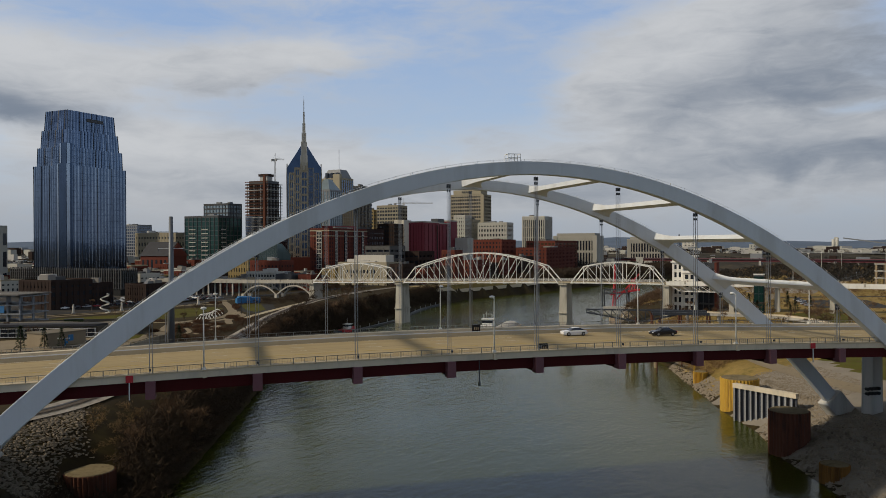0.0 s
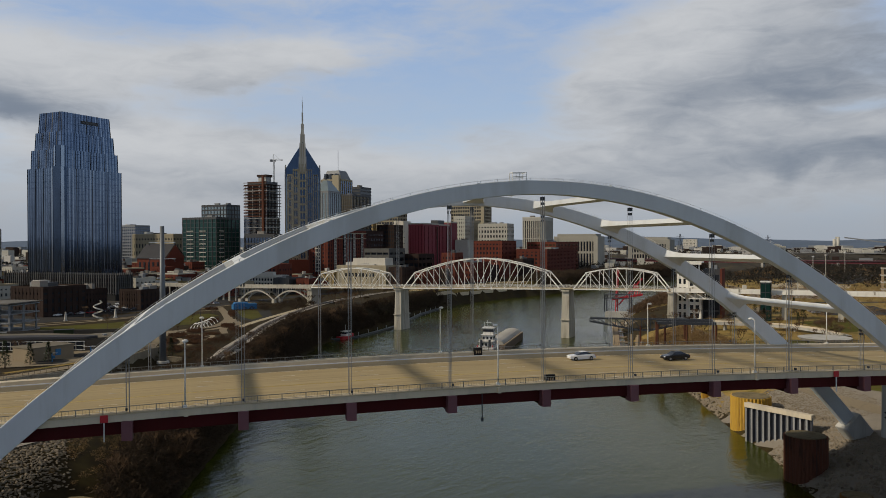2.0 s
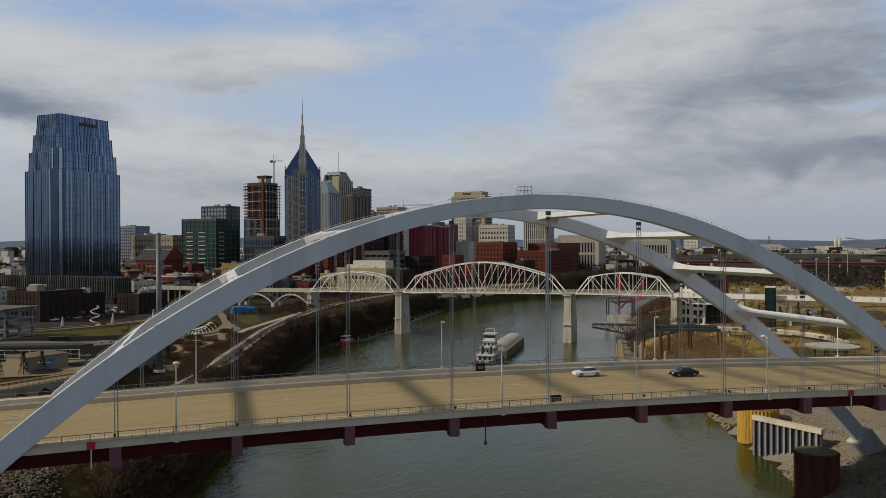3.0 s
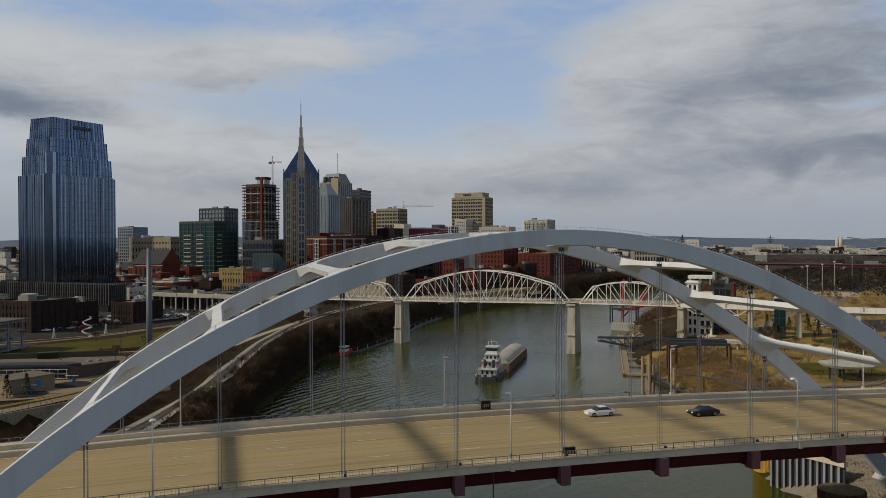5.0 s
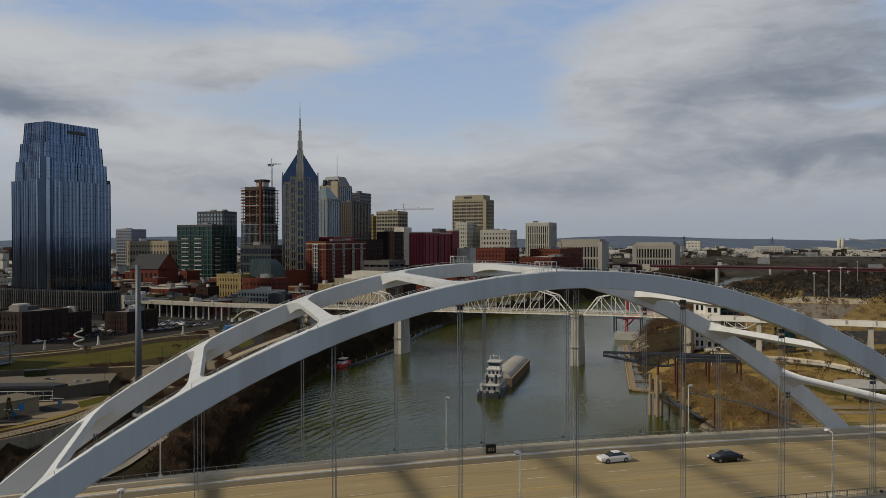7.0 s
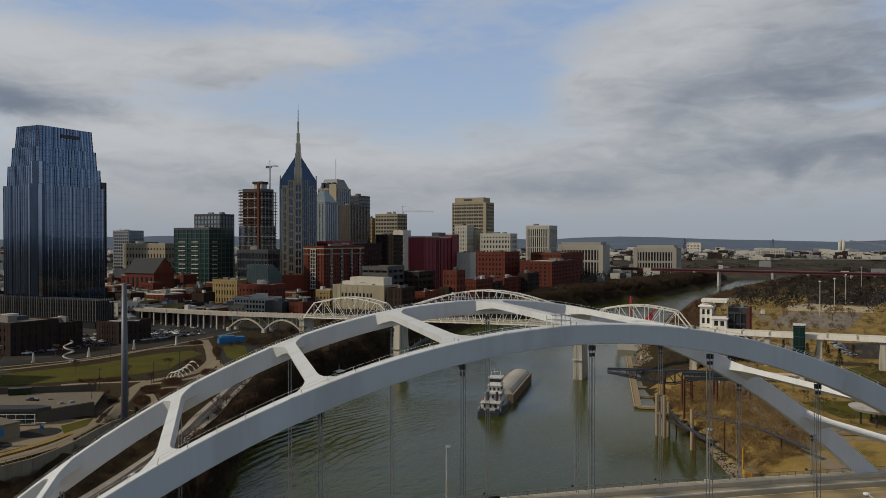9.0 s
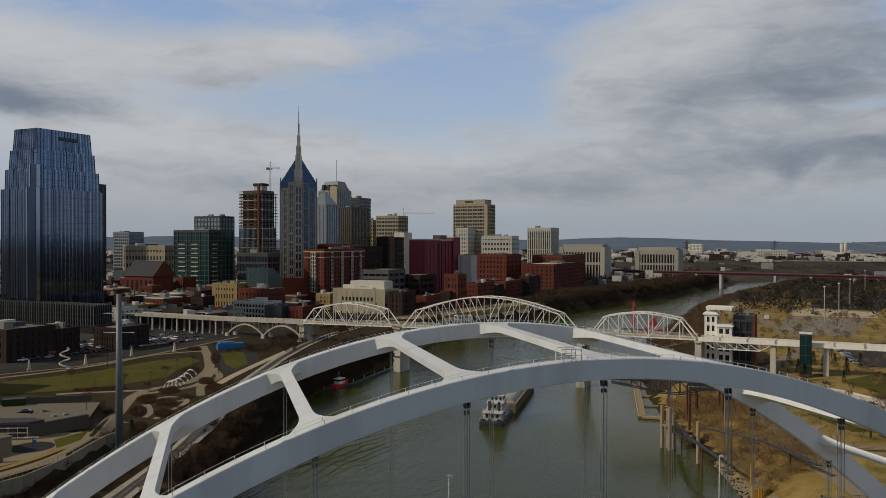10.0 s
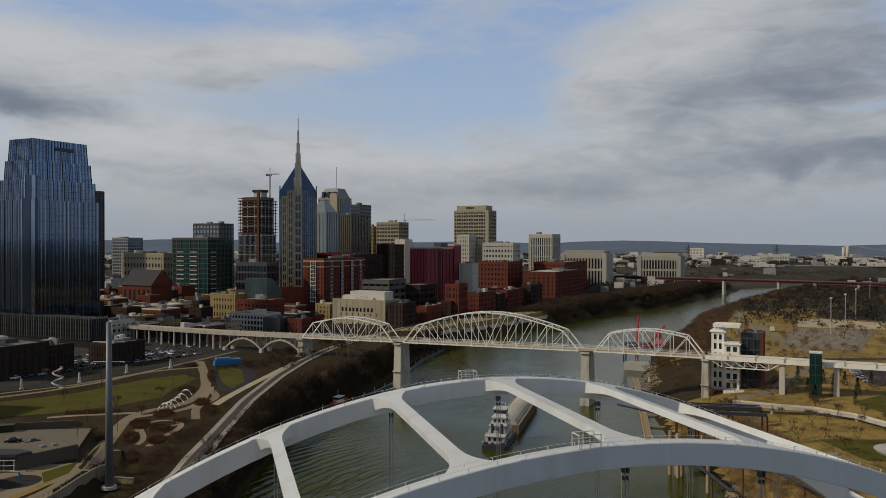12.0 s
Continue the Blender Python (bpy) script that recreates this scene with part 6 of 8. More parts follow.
# retaining wall with railing along the promenade
WALL = [(-104.4, 103.5), (-87.2, 118.7), (-80.6, 124.9), (-76.8, 132.5), (-73.6, 140.6), (-70.4, 152), (-68, 159.1), (-65.8, 162.5)]
rw = thing("retaining_wall", (-80, 146, 6), "pale concrete retaining wall with a thin railing", "wall", kind="structure")
for (x0, y0), (x1, y1) in zip(WALL, WALL[1:]):
    bar("wall_panel", (x0 + 3.2, y0, 8.4), (x1 + 3.2, y1, 8.4), 0.5, 6.2, terrace_wall, rw)
    bar("rail_top", (x0 + 3.2, y0, 12.6), (x1 + 3.2, y1, 12.6), 0.08, 0.08, timber, rw)
    k = max(2, int(math.hypot(x1 - x0, y1 - y0) / 1.5))
    for i in range(k):
        x, y = x0 + (x1 - x0) * i / k + 3.2, y0 + (y1 - y0) * i / k
        bar("rail_post", (x, y, 11.4), (x, y, 12.6), 0.08, 0.08, timber, rw)
bar("wing_wall", (-63.4, 161.0, 6.6), (-55.4, 157.2, 6.4), 0.5, 4.2, terrace_wall, rw)
bar("wing_coping", (-63.4, 161.0, 8.75), (-55.4, 157.2, 8.55), 0.8, 0.2, path_mat, rw)
# ring hoops, obelisks, tent
for i in range(6):
    x, y = -53.2 + 1.25 * i, 243.5 + 1.2 * i + 0.8 * i * i
    ob = thing("pipe_hoop", (x, y, 8), "white bent pipe hoop sculpture", "sculpture", "pipe hoops")
    rings = []
    for k in range(13):
        a = math.pi * 0.9 * k / 12
        c = Vector((x - 2.4 * math.cos(a), y + 0.9 * math.cos(a), 8 + 2.9 * math.sin(a)))
        rings.append([c + Vector((0.3 * math.cos(b) * math.cos(a), 0.3 * math.sin(b), 0.3 * math.cos(b) * math.sin(a))) for b in (0, 1.57, 3.14, 4.71)])
    part("hoop", sweep(rings), white_steel, ob)
for x, y in ((-93.0, 315.0), (-76.0, 336.5), (-57.1, 346.8), (-113.5, 304)):
    ob = thing("park_obelisk", (x, y, 8), "slim white tapered stone marker", "obelisk", "park markers")
    bm = bmesh.new()
    add_box(bm, (x, y, gz(x, y) + 2.4), (1.1, 1.1, 4.2), 20, 0.45)
    part("marker", bm, white_wall, ob)
    block("plinth", (x, y, gz(x, y) + 0.2), (1.6, 1.6, 0.6), concrete, ob, 20)
tent = thing("blue_tarp_stall", (-30.5, 350, 8), "blue tarpaulin covered stall", "stall")
block("tarp", (-30.5, 350, 9.6), (13, 5, 3.0), blue_paint, tent, 12)
block("tarp_roof", (-32.5, 350.3, 11.3), (7, 5.2, 0.9), blue_paint, tent, 12)
# curling pale tube sculpture by the street
sw = thing("curled_tube_sculpture", (-99, 301, 8), "pale curling tube sculpture beside the street", "sculpture")
rings = []
for k in range(49):
    u = k / 48
    c = Vector((-99 + 2.4 * math.sin(u * 15) * (1 - 0.3 * u), 301 + 2.0 * math.cos(u * 15) * (1 - 0.3 * u), 8 + 9.5 * u))
    rings.append([c + Vector((0.35 * math.cos(b), 0.35 * math.sin(b) * 0.4, 0.35 * math.sin(b))) for b in (0, 1.57, 3.14, 4.71)])
part("tube", sweep(rings), pale_stone, sw)
for x, y in ((-77, 228), (-82, 300), (-66, 215), (-60, 240), (-52, 268), (-47, 305), (-100, 305), (-35, 322), (-36, 275), (-20, 360), (-5, 372)):
    ob = thing("park_lamp", (x, y, gz(x, y)), "thin dark park lamp post", "lamp post", "park lamps")
    bar("post", (x, y, gz(x, y)), (x, y, gz(x, y) + 7.5), 0.16, 0.16, dark_steel, ob)
    block("luminaire", (x + 0.4, y, gz(x, y) + 7.5), (1.2, 0.3, 0.15), dark_steel, ob)

# parked cars: one of each paint, then copies
proto = [car((-60, 396, gz(-60, 396) + 0.1), 40, m, lb, 1.0, "parked cars", "parked_car") for m, lb in ((white_paint, "white parked car in a row of cars"), (black_paint, "black parked car in a row of cars"), (silver_paint, "silver parked car in a row of cars"), (redcar_paint, "red parked car in a row of cars"))]
for x, y, rz in ((-91.8, 194.3, 8), (-86.0, 190.6, 20)):
    car((x, y, gz(x, y) + 0.11), rz, black_paint, "dark parked car on the concrete court", 1.0, "cars on the court", "parked_car")
rnd = random.Random(5)
spots = []
for k in range(17):
    u = k / 16
    spots.append((-122 + 76 * u, 330 + 62 * u, 42))
for k in range(13):
    spots.append((-116 + 5.6 * k, 345 + 5.1 * k, 130))
for k in range(8):
    spots.append((-84 + 5.4 * k, 404 + 3.2 * k, 120))
for k in range(10):
    spots.append((238 + 2.6 * k, 222 + 4.0 * k, 150))
for i, (x, y, rz) in enumerate(spots):
    x, y = x + rnd.uniform(-0.5, 0.5), y + rnd.uniform(-0.5, 0.5)
    p = pose(x, y, gz(x, y) + 0.13, 0, 0, rz + rnd.choice((0, 180)))
    if i < 4:
        proto[i].matrix_basis = p
    else:
        copy_thing(proto[rnd.choice((0, 1, 1, 1, 2, 2, 3, 1))], p)
# cars too far off to show wheels
plain = [car((470 + 9 * k, 470, gz(470 + 9 * k, 470) + 0.1), 30, m, lb, 1.0, "distant parked cars", "parked_car", True) for k, (m, lb) in enumerate(((white_paint, "white parked car in a distant car park"), (black_paint, "black parked car in a distant car park"), (silver_paint, "silver parked car in a distant car park"), (redcar_paint, "red parked car in a distant car park")))]
spots = []
for k in range(9):
    spots.append((470 + 16 * k, 480 + 12 * k, 30)), spots.append((480 + 14 * k, 500 + 9 * k, 30)), spots.append((500 + 12 * k, 535 + 7 * k, 30))
for k in range(26):
    if k % 7 != 4:
        spots.append((-122 + 2.6 * k, 354 + 2.1 * k, 129))
    if k % 6 != 3:
        spots.append((-126 + 2.6 * k, 359 + 2.1 * k, 129))
    if k % 5 != 1 and k < 20:
        spots.append((-132 + 2.6 * k, 371 + 2.1 * k, 129))
for x, y, rz in spots:
    copy_thing(plain[rnd.choice((0, 1, 1, 1, 2, 2, 1, 2, 3))], pose(x, y, gz(x, y) + 0.13, 0, 0, rz + rnd.choice((0, 180))))

# stepped grass terraces on the town bank upstream
for k in range(6):
    d = 7 + 5.5 * k
    ys_ = np.linspace(474, 596, 20)
    ribbon("terrace_step", [(float(np.interp(y, LY, LX)) - d * 1.25, float(y)) for y in ys_], 1.6, walk_mat, "long pale terrace step on the grassy bank", "step", 0.35)
    ribbon("terrace_grass", [(float(np.interp(y, LY, LX)) - (d + 2.7) * 1.25, float(y)) for y in ys_], 3.4, dry_grass, "strip of dry ochre terrace grass", "grass", 0.3)
ribbon("river_street", [(float(np.interp(y, LY, LX)) - 56, float(y)) for y in np.linspace(500, 760, 30)], 12.0, asphalt, "asphalt street along the river front", "street", 0.3)

# ---- river craft ----
BD = Vector((0.50, 0.866, 0)).normalized()
BROT = math.degrees(math.atan2(BD.y, BD.x))
BO = Vector((59.5, 205, LEVEL))


def afloat(a, b, z=0.0):
    v = BO + BD * a + Vector((-BD.y, BD.x, 0)) * b
    return Vector((v.x, v.y, LEVEL + z))


boat_white = mat("boat_paint", (0.60, 0.59, 0.56), 0.5, var=0.25, big=0.5, small=3.0, bump=0.05, dirt=(0.16, 0.13, 0.11), dirt_amt=0.6, streak=True)
tow = thing("towboat", afloat(12, 0), "white towboat with a black hull pushing a barge", "boat", rz=BROT)
prof = ((0, 4.0), (1.2, 4.5), (20, 4.5), (24, 4.2))
part("hull", sweep([[afloat(a, -w_, -0.6), afloat(a, w_, -0.6), afloat(a, w_, 1.5), afloat(a, -w_, 1.5)] for a, w_ in prof]), dark_steel, tow, "black steel hull")
block("deck_house", afloat(11, 0, 2.9), (16, 7.0, 2.8), boat_white, tow, BROT)
block("upper_house", afloat(13, 0, 5.5), (9, 5.6, 2.6), boat_white, tow, BROT)
block("third_house", afloat(14.5, 0, 8.0), (6, 4.8, 2.4), boat_white, tow, BROT)
for z_, a0, a1, hw in ((4.4, 2.0, 20.0, 3.9), (6.95, 7.5, 18.2, 3.4), (9.3, 10.6, 18.0, 3.0)):
    block("deck_plate", afloat((a0 + a1) / 2, 0, z_), (a1 - a0, hw * 1.9, 0.12), boat_white, tow, BROT)
for z_, a0, a1, hw in ((5.7, 8.6, 17.4, 2.83), (8.1, 11.6, 17.4, 2.43)):
    for k in range(4):
        for s_ in (-1, 1):
            block("cabin_window", afloat(a0 + 0.8 + (a1 - a0 - 1.6) * k / 3, s_ * hw, z_), (0.9, 0.1, 0.9), glass_dark, tow, BROT)
for z_, a0 in ((5.6, 8.45), (8.0, 11.45)):
    for b in (-1.6, 0, 1.6):
        block("stern_window", afloat(a0, b, z_), (0.12, 0.8, 1.1), glass_dark, tow, BROT)
for a, b in ((1.6, -2.6), (1.8, 0.6), (1.5, 2.8), (3.4, -3.6), (4.6, 3.7), (8, -3.9), (14, 3.9)):
    block("deck_gear", afloat(a, b, 2.0), (1.0, 1.1, 1.0), dark_steel, tow, BROT)
bar("search_boom", afloat(13, 0, 12.2), afloat(12, 0, 15.5), 0.14, 0.14, boat_white, tow)
bar("radar_bar", afloat(15, -1.2, 14.2), afloat(15, 1.2, 14.2), 0.25, 0.2, boat_white, tow)
for b in (-3.2, 3.2):
    block("life_ring", afloat(6.2, b, 5.2), (0.8, 0.25, 0.8), red_steel, tow, BROT)
pil = block("pilot_house", afloat(15.2, 0, 10.6), (4.6, 4.4, 2.6), boat_white, tow, BROT)
block("pilot_window", afloat(15.2, 0, 11.0), (4.72, 4.52, 1.1), glass_dark, pil, BROT, "dark wheelhouse glass")
block("pilot_roof", afloat(15.2, 0, 12.1), (5.6, 5.4, 0.3), boat_white, tow, BROT)
for b in (-1.8, 1.8):
    bm = bmesh.new()
    add_cyl(bm, afloat(7, b, 4.2), 0.55, 0.5, 3.6, 12)
    part("funnel", bm, dark_steel, tow, "dark exhaust stack")
    block("radar_mast", afloat(15, b, 13.2), (0.2, 0.2, 2.2), boat_white, tow, BROT)
for z, a0, a1, hw in ((2.6, 1, 22, 4.3), (5.0, 3.5, 19, 3.6), (7.6, 9, 18, 3.0)):
    for s in (-1, 1):
        bar("deck_rail", afloat(a0, hw * s, z), afloat(a1, hw * s, z), 0.08, 0.08, boat_white, tow)
        for k in range(8):
            a = a0 + (a1 - a0) * k / 7
            bar("rail_post", afloat(a, hw * s, z - 1.0), afloat(a, hw * s, z), 0.07, 0.07, boat_white, tow)
    bar("deck_rail", afloat(a0, -hw, z), afloat(a0, hw, z), 0.08, 0.08, boat_white, tow)
for a in (6, 9, 12, 15):
    for b in (-3.55, 3.55):
        block("cabin_window", afloat(a, b, 3.2), (1.2, 0.12, 0.9), glass_dark, tow, BROT)
for b in (-2, 0, 2):
    block("stern_window", afloat(2.96, b, 3.2), (0.12, 0.9, 1.3), glass_dark, tow, BROT)
barge = thing("covered_barge", afloat(52, 0), "long rusty hopper barge with pale rounded covers", "barge", rz=BROT)
part("barge_hull", sweep([[afloat(a, -w_, -0.8), afloat(a, w_, -0.8), afloat(a, w_, 3.3), afloat(a, -w_, 3.3)] for a, w_ in ((25, 5.2), (76, 5.2), (80, 4.8))]), mat("barge_hull", (0.16, 0.12, 0.09), 0.8, var=0.4, big=0.3, small=2.0, bump=0.1, streak=True), barge)
for i in range(8):
    a0 = 27 + 6.2 * i
    rings = []
    for a in (a0, a0 + 6.0):
        rings.append([afloat(a, 4.3 * math.cos(t), 3.3 + 2.3 * math.sin(t)) for t in np.linspace(0, math.pi, 9)])
    part("barge_cover", sweep(rings), mat("barge_cover", (0.40, 0.38, 0.34), 0.7, var=0.25, big=0.3, small=2.0, bump=0.08), barge, "pale curved barge cover")
for s in (-1, 1):
    bar("gunwale", afloat(26, 4.9 * s, 3.5), afloat(78, 4.9 * s, 3.5), 0.6, 0.4, timber, barge)

tug = thing("red_tugboat", (18, 299, LEVEL), "small red tugboat with a white wheelhouse", "boat")
TD = Vector((0.66, 0.75, 0))
TR = math.degrees(math.atan2(TD.y, TD.x))
LTg = frame_of(18, 299, TR)
part("hull", sweep([[LTg(a, -w_, LEVEL - 0.5), LTg(a, w_, LEVEL - 0.5), LTg(a, w_ * 1.1, LEVEL + h), LTg(a, -w_ * 1.1, LEVEL + h)] for a, w_, h in ((-6, 1.8, 1.5), (0, 2.3, 1.3), (4, 2.0, 1.6), (6.5, 0.4, 2.2))]), red_steel, tug)
block("wheelhouse", LTg(0, 0, LEVEL + 2.5), (4.5, 2.8, 2.4), white_steel, tug, TR)
block("wheelhouse_glazing", LTg(0, 0, LEVEL + 3.0), (4.6, 2.9, 0.8), glass_dark, tug, TR)
block("wheelhouse_roof", LTg(0, 0, LEVEL + 3.8), (5.2, 3.4, 0.25), white_steel, tug, TR)
bar("mast", LTg(-0.5, 0, LEVEL + 3.8), LTg(-0.5, 0, LEVEL + 7), 0.16, 0.16, white_steel, tug)
DOCK = ((2, 289), (22, 302), (50, 343), (84, 418), (110, 462))
fd = thing("mooring_dock", (40, 330, LEVEL), "long dark floating dock below the bank", "dock")
for (x0, y0), (x1, y1) in zip(DOCK, DOCK[1:]):
    bar("pontoon", (x0 + 3, y0, LEVEL + 0.4), (x1 + 3, y1, LEVEL + 0.4), 1.8, 0.9, dark_steel, fd)
    for i in range(4):
        x, y = x0 + (x1 - x0) * i / 4 + 3, y0 + (y1 - y0) * i / 4
        bar("mooring_post", (x, y, LEVEL), (x, y, LEVEL + 2.6), 0.3, 0.3, concrete, fd)

# ---- far bank ----


def sheet_cell(c, r, z0, z1, m, name, label, fill):
    """A round cell of interlocked sheet piles filled to the rim."""
    ob = thing(name, (c[0], c[1], z0), label, "caisson", "sheet pile cells")
    n_ = 36
    rings = []
    for z in (z0, z1):
        rings.append([Vector((c[0] + (r + (0.16 if i % 2 else -0.1)) * math.cos(2 * math.pi * i / (2 * n_)), c[1] + (r + (0.16 if i % 2 else -0.1)) * math.sin(2 * math.pi * i / (2 * n_)), z)) for i in range(2 * n_)])
    part("pile_ring", sweep(rings), m, ob)
    bm = bmesh.new()
    add_cyl(bm, (c[0], c[1], z1 + 0.02), r * 0.97, r * 0.95, 0.12, 28)
    part("cell_cap", bm, fill, ob, "weathered concrete cap")
    return ob


sheet_cell((69.4, 30.0), 4.0, -9, 4.9, rust, "rusty_caisson", "big rusty sheet pile caisson at the water's edge", cap_tan)
sheet_cell((63.2, 10.2), 2.5, -9, -0.7, orange_rust, "rusty_caisson", "low orange-rusted sheet pile caisson in the rocks", cap_tan)
sheet_cell((-68.2, 38.6), 4.2, -9, 1.0, rust, "rusty_caisson", "dark rusty sheet pile caisson below the bridge", cap_tan)
sheet_cell((86.8, 70.4), 4.8, -9, 4.5, yellow_steel, "yellow_caisson", "yellow painted sheet pile mooring cell", cap_tan)
sheet_cell((98.6, 106.0), 2.0, -9, 0.2, yellow_steel, "yellow_caisson", "small yellow sheet pile mooring cell", cap_tan)
sp = thing("sheet_pile_wall", (79.5, 50, -4), "blue-grey corrugated sheet pile wall with concrete cap", "wall")
W0, W1 = Vector((78.4, 61.0, 0)), Vector((83.2, 44.0, 0))
wd = (W1 - W0).normalized()
wn = Vector((wd.y, -wd.x, 0))
# trough-shaped piles: pale outer flange, dark web and dark recessed pan
for i in range(11):
    for u0, u1, o0, o1, m_ in ((0.0, 0.30, 0.32, 0.32, pale_pile), (0.30, 0.46, 0.32, -0.30, blue_pile), (0.46, 0.84, -0.30, -0.30, blue_pile), (0.84, 1.0, -0.30, 0.32, blue_pile)):
        a, b = W0.lerp(W1, (i + u0) / 11) + wn * o0, W0.lerp(W1, (i + u1) / 11) + wn * o1
        bar("pile", (a.x, a.y, -2), (b.x, b.y, -2), 0.1, 13.0, m_, sp)
bar("cap_beam", (W0.x, W0.y, 4.6), (W1.x, W1.y, 4.6), 1.3, 1.1, fascia_mat, sp, "pale concrete cap beam")
yb = thing("bollard_post", (100.5, 112, 2), "slim yellow steel bollard post", "bollard")
bar("post", (100.5, 112, -3), (100.5, 112, 4.5), 0.4, 0.4, yellow_steel, yb)

# steel loading jib and portals
GT, GR = Vector((104, 197, 12.6)), Vector((147, 174.5, 12.6))
jib = thing("loading_gantry", (125, 186, 8), "dark steel lattice loading gantry over the bank", "gantry")
gd = (GR - GT).normalized()
gn = Vector((-gd.y, gd.x, 0))
for o in (-1.6, 1.6):
    N_ = 14
    for i in range(N_):
        a, b = GT.lerp(GR, i / N_), GT.lerp(GR, (i + 1) / N_)
        dpa, dpb = (max(1.3, min(4.6, 1.2 + i * 0.62)) if i < 8 else max(1.2, 4.6 - (i - 7) * 0.8)), (max(1.3, min(4.6, 1.2 + (i + 1) * 0.62)) if i + 1 < 8 else max(1.2, 4.6 - (i - 6) * 0.8))
        A, B = a + gn * o, b + gn * o
        bar("upper_chord", A, B, 0.4, 0.45, dark_steel, jib)
        bar("lower_chord", A - Vector((0, 0, dpa)), B - Vector((0, 0, dpb)), 0.35, 0.4, dark_steel, jib)
        bar("lattice", A, B - Vector((0, 0, dpb)), 0.2, 0.2, dark_steel, jib)
        bar("lattice", A - Vector((0, 0, dpa)), A, 0.2, 0.2, dark_steel, jib)
for u in (0.42, 0.62):
    for o in (-1.6, 1.6):
        p = GT.lerp(GR, u) + gn * o
        bar("leg", (p.x, p.y, gz(p.x, p.y) - 1), (p.x, p.y, 9.5), 0.5, 0.5, rust, jib)
for s0 in (0, 9):
    q0 = GR + gn * (-3 - s0) + gd * (-22)
    q1 = GR + gn * (-3 - s0)
    ob = thing("steel_portal", ((q0.x + q1.x) / 2, (q0.y + q1.y) / 2, 7), "dark rusty steel portal frame on the slope", "portal", "steel portals")
    bar("beam", (q0.x, q0.y, 12.2), (q1.x, q1.y, 12.2), 0.8, 1.1, dark_steel, ob)
    for q in (q0, q0.lerp(q1, 0.5), q1):
        bar("leg", (q.x, q.y, gz(q.x, q.y) - 1), (q.x, q.y, 11.7), 0.55, 0.55, rust, ob)
dol = thing("mooring_dolphin", (105, 160, LEVEL), "tall concrete and timber mooring dolphin", "dolphin")
for i, (x, y) in enumerate(((104.2, 162.5), (105.6, 161.2), (106.8, 159.6), (104.6, 158.6), (104.8, 143))):
    bm = bmesh.new()
    add_cyl(bm, (x, y, LEVEL - 2), 0.62, 0.55, 16.0 - 1.2 * (i % 3), 9)
    part("round_post", bm, timber, dol)
block("dolphin_cap", (105.3, 160.6, 3.4), (4.2, 3.4, 0.5), timber, dol, -40)
bar("walkway_beam", (105.3, 160, 2.0), (104.8, 143, 1.5), 0.7, 0.4, dark_steel, dol)
for x0, y0, x1, y1, z in ((182, 323, 120, 203, LEVEL + 0.5), (120, 203, 126, 199, LEVEL + 0.5)):
    ob = thing("floating_walkway", ((x0 + x1) / 2, (y0 + y1) / 2, LEVEL), "tan timber floating walkway on the river", "dock", "walkways")
    bar("walk_deck", (x0, y0, z), (x1, y1, z), 3.0, 0.7, timber, ob)
    bar("walk_kerb", (x0 - 1.4, y0, z + 0.45), (x1 - 1.4, y1, z + 0.45), 0.2, 0.3, walk_mat, ob)
for k in range(5):
    x, y = 130 + 9.5 * k, 222 + 18.5 * k
    ob = thing("finger_pontoon", (x + 4, y - 2, LEVEL), "short timber finger pontoon", "dock", "walkways")
    bar("finger", (x + 1.5, y, LEVEL + 0.45), (x + 7, y - 3.2, LEVEL + 0.45), 1.2, 0.5, timber, ob)
# ramped gangways with railings
for pts in (((116, 172, 0.5), (104, 148, 3), (95, 118, 4.5)), ((104, 140, 7.5), (112, 122, 7.2), (110, 98, 7.0))):
    ob = thing("gangway", pts[1], "grey steel gangway with railings on the bank", "gangway", "gangways")
    for p, q in zip(pts, pts[1:]):
        bar("gangway_deck", p, q, 1.3, 0.18, dark_steel, ob)
        for o in (-0.95, 0.95):
            bar("gangway_rail", (p[0] + o, p[1], p[2] + 1.2), (q[0] + o, q[1], q[2] + 1.2), 0.06, 0.06, dark_steel, ob)
            for k in range(9):
                u = k / 8
                x, y, z = (p[i] + (q[i] - p[i]) * u for i in range(3))
                bar("gangway_post", (x + o, y, z), (x + o, y, z + 1.2), 0.06, 0.06, dark_steel, ob)
        m_ = [(p[i] + q[i]) / 2 for i in range(3)]
        bar("gangway_leg", (m_[0], m_[1], gz(m_[0], m_[1]) - 1), m_, 0.3, 0.3, rust, ob)
# portal with a red crane mast beyond the footbridge
pm = thing("river_portal", (200, 352, LEVEL), "dark steel portal frame on a river platform", "portal")
block("platform", (203, 350, -2.2), (22, 9, 4.5), concrete, pm, -41)
for a in (-8, 8):
    for b in (-3, 3):
        v = frame_of(200, 352, -41)(a, b)
        bar("portal_leg", (v.x, v.y, 0), (v.x, v.y, 11), 0.6, 0.6, dark_steel, pm)
for b in (-3, 3):
    v, u = frame_of(200, 352, -41)(-8, b), frame_of(200, 352, -41)(8, b)
    for z in (8.6, 11):
        bar("portal_beam", (v.x, v.y, z), (u.x, u.y, z), 0.4, 0.5, dark_steel, pm)
    for i in range(6):
        p0, p1 = v.lerp(u, i / 6), v.lerp(u, (i + 1) / 6)
        bar("portal_lace", (p0.x, p0.y, 8.6 if i % 2 else 11), (p1.x, p1.y, 11 if i % 2 else 8.6), 0.2, 0.2, dark_steel, pm)
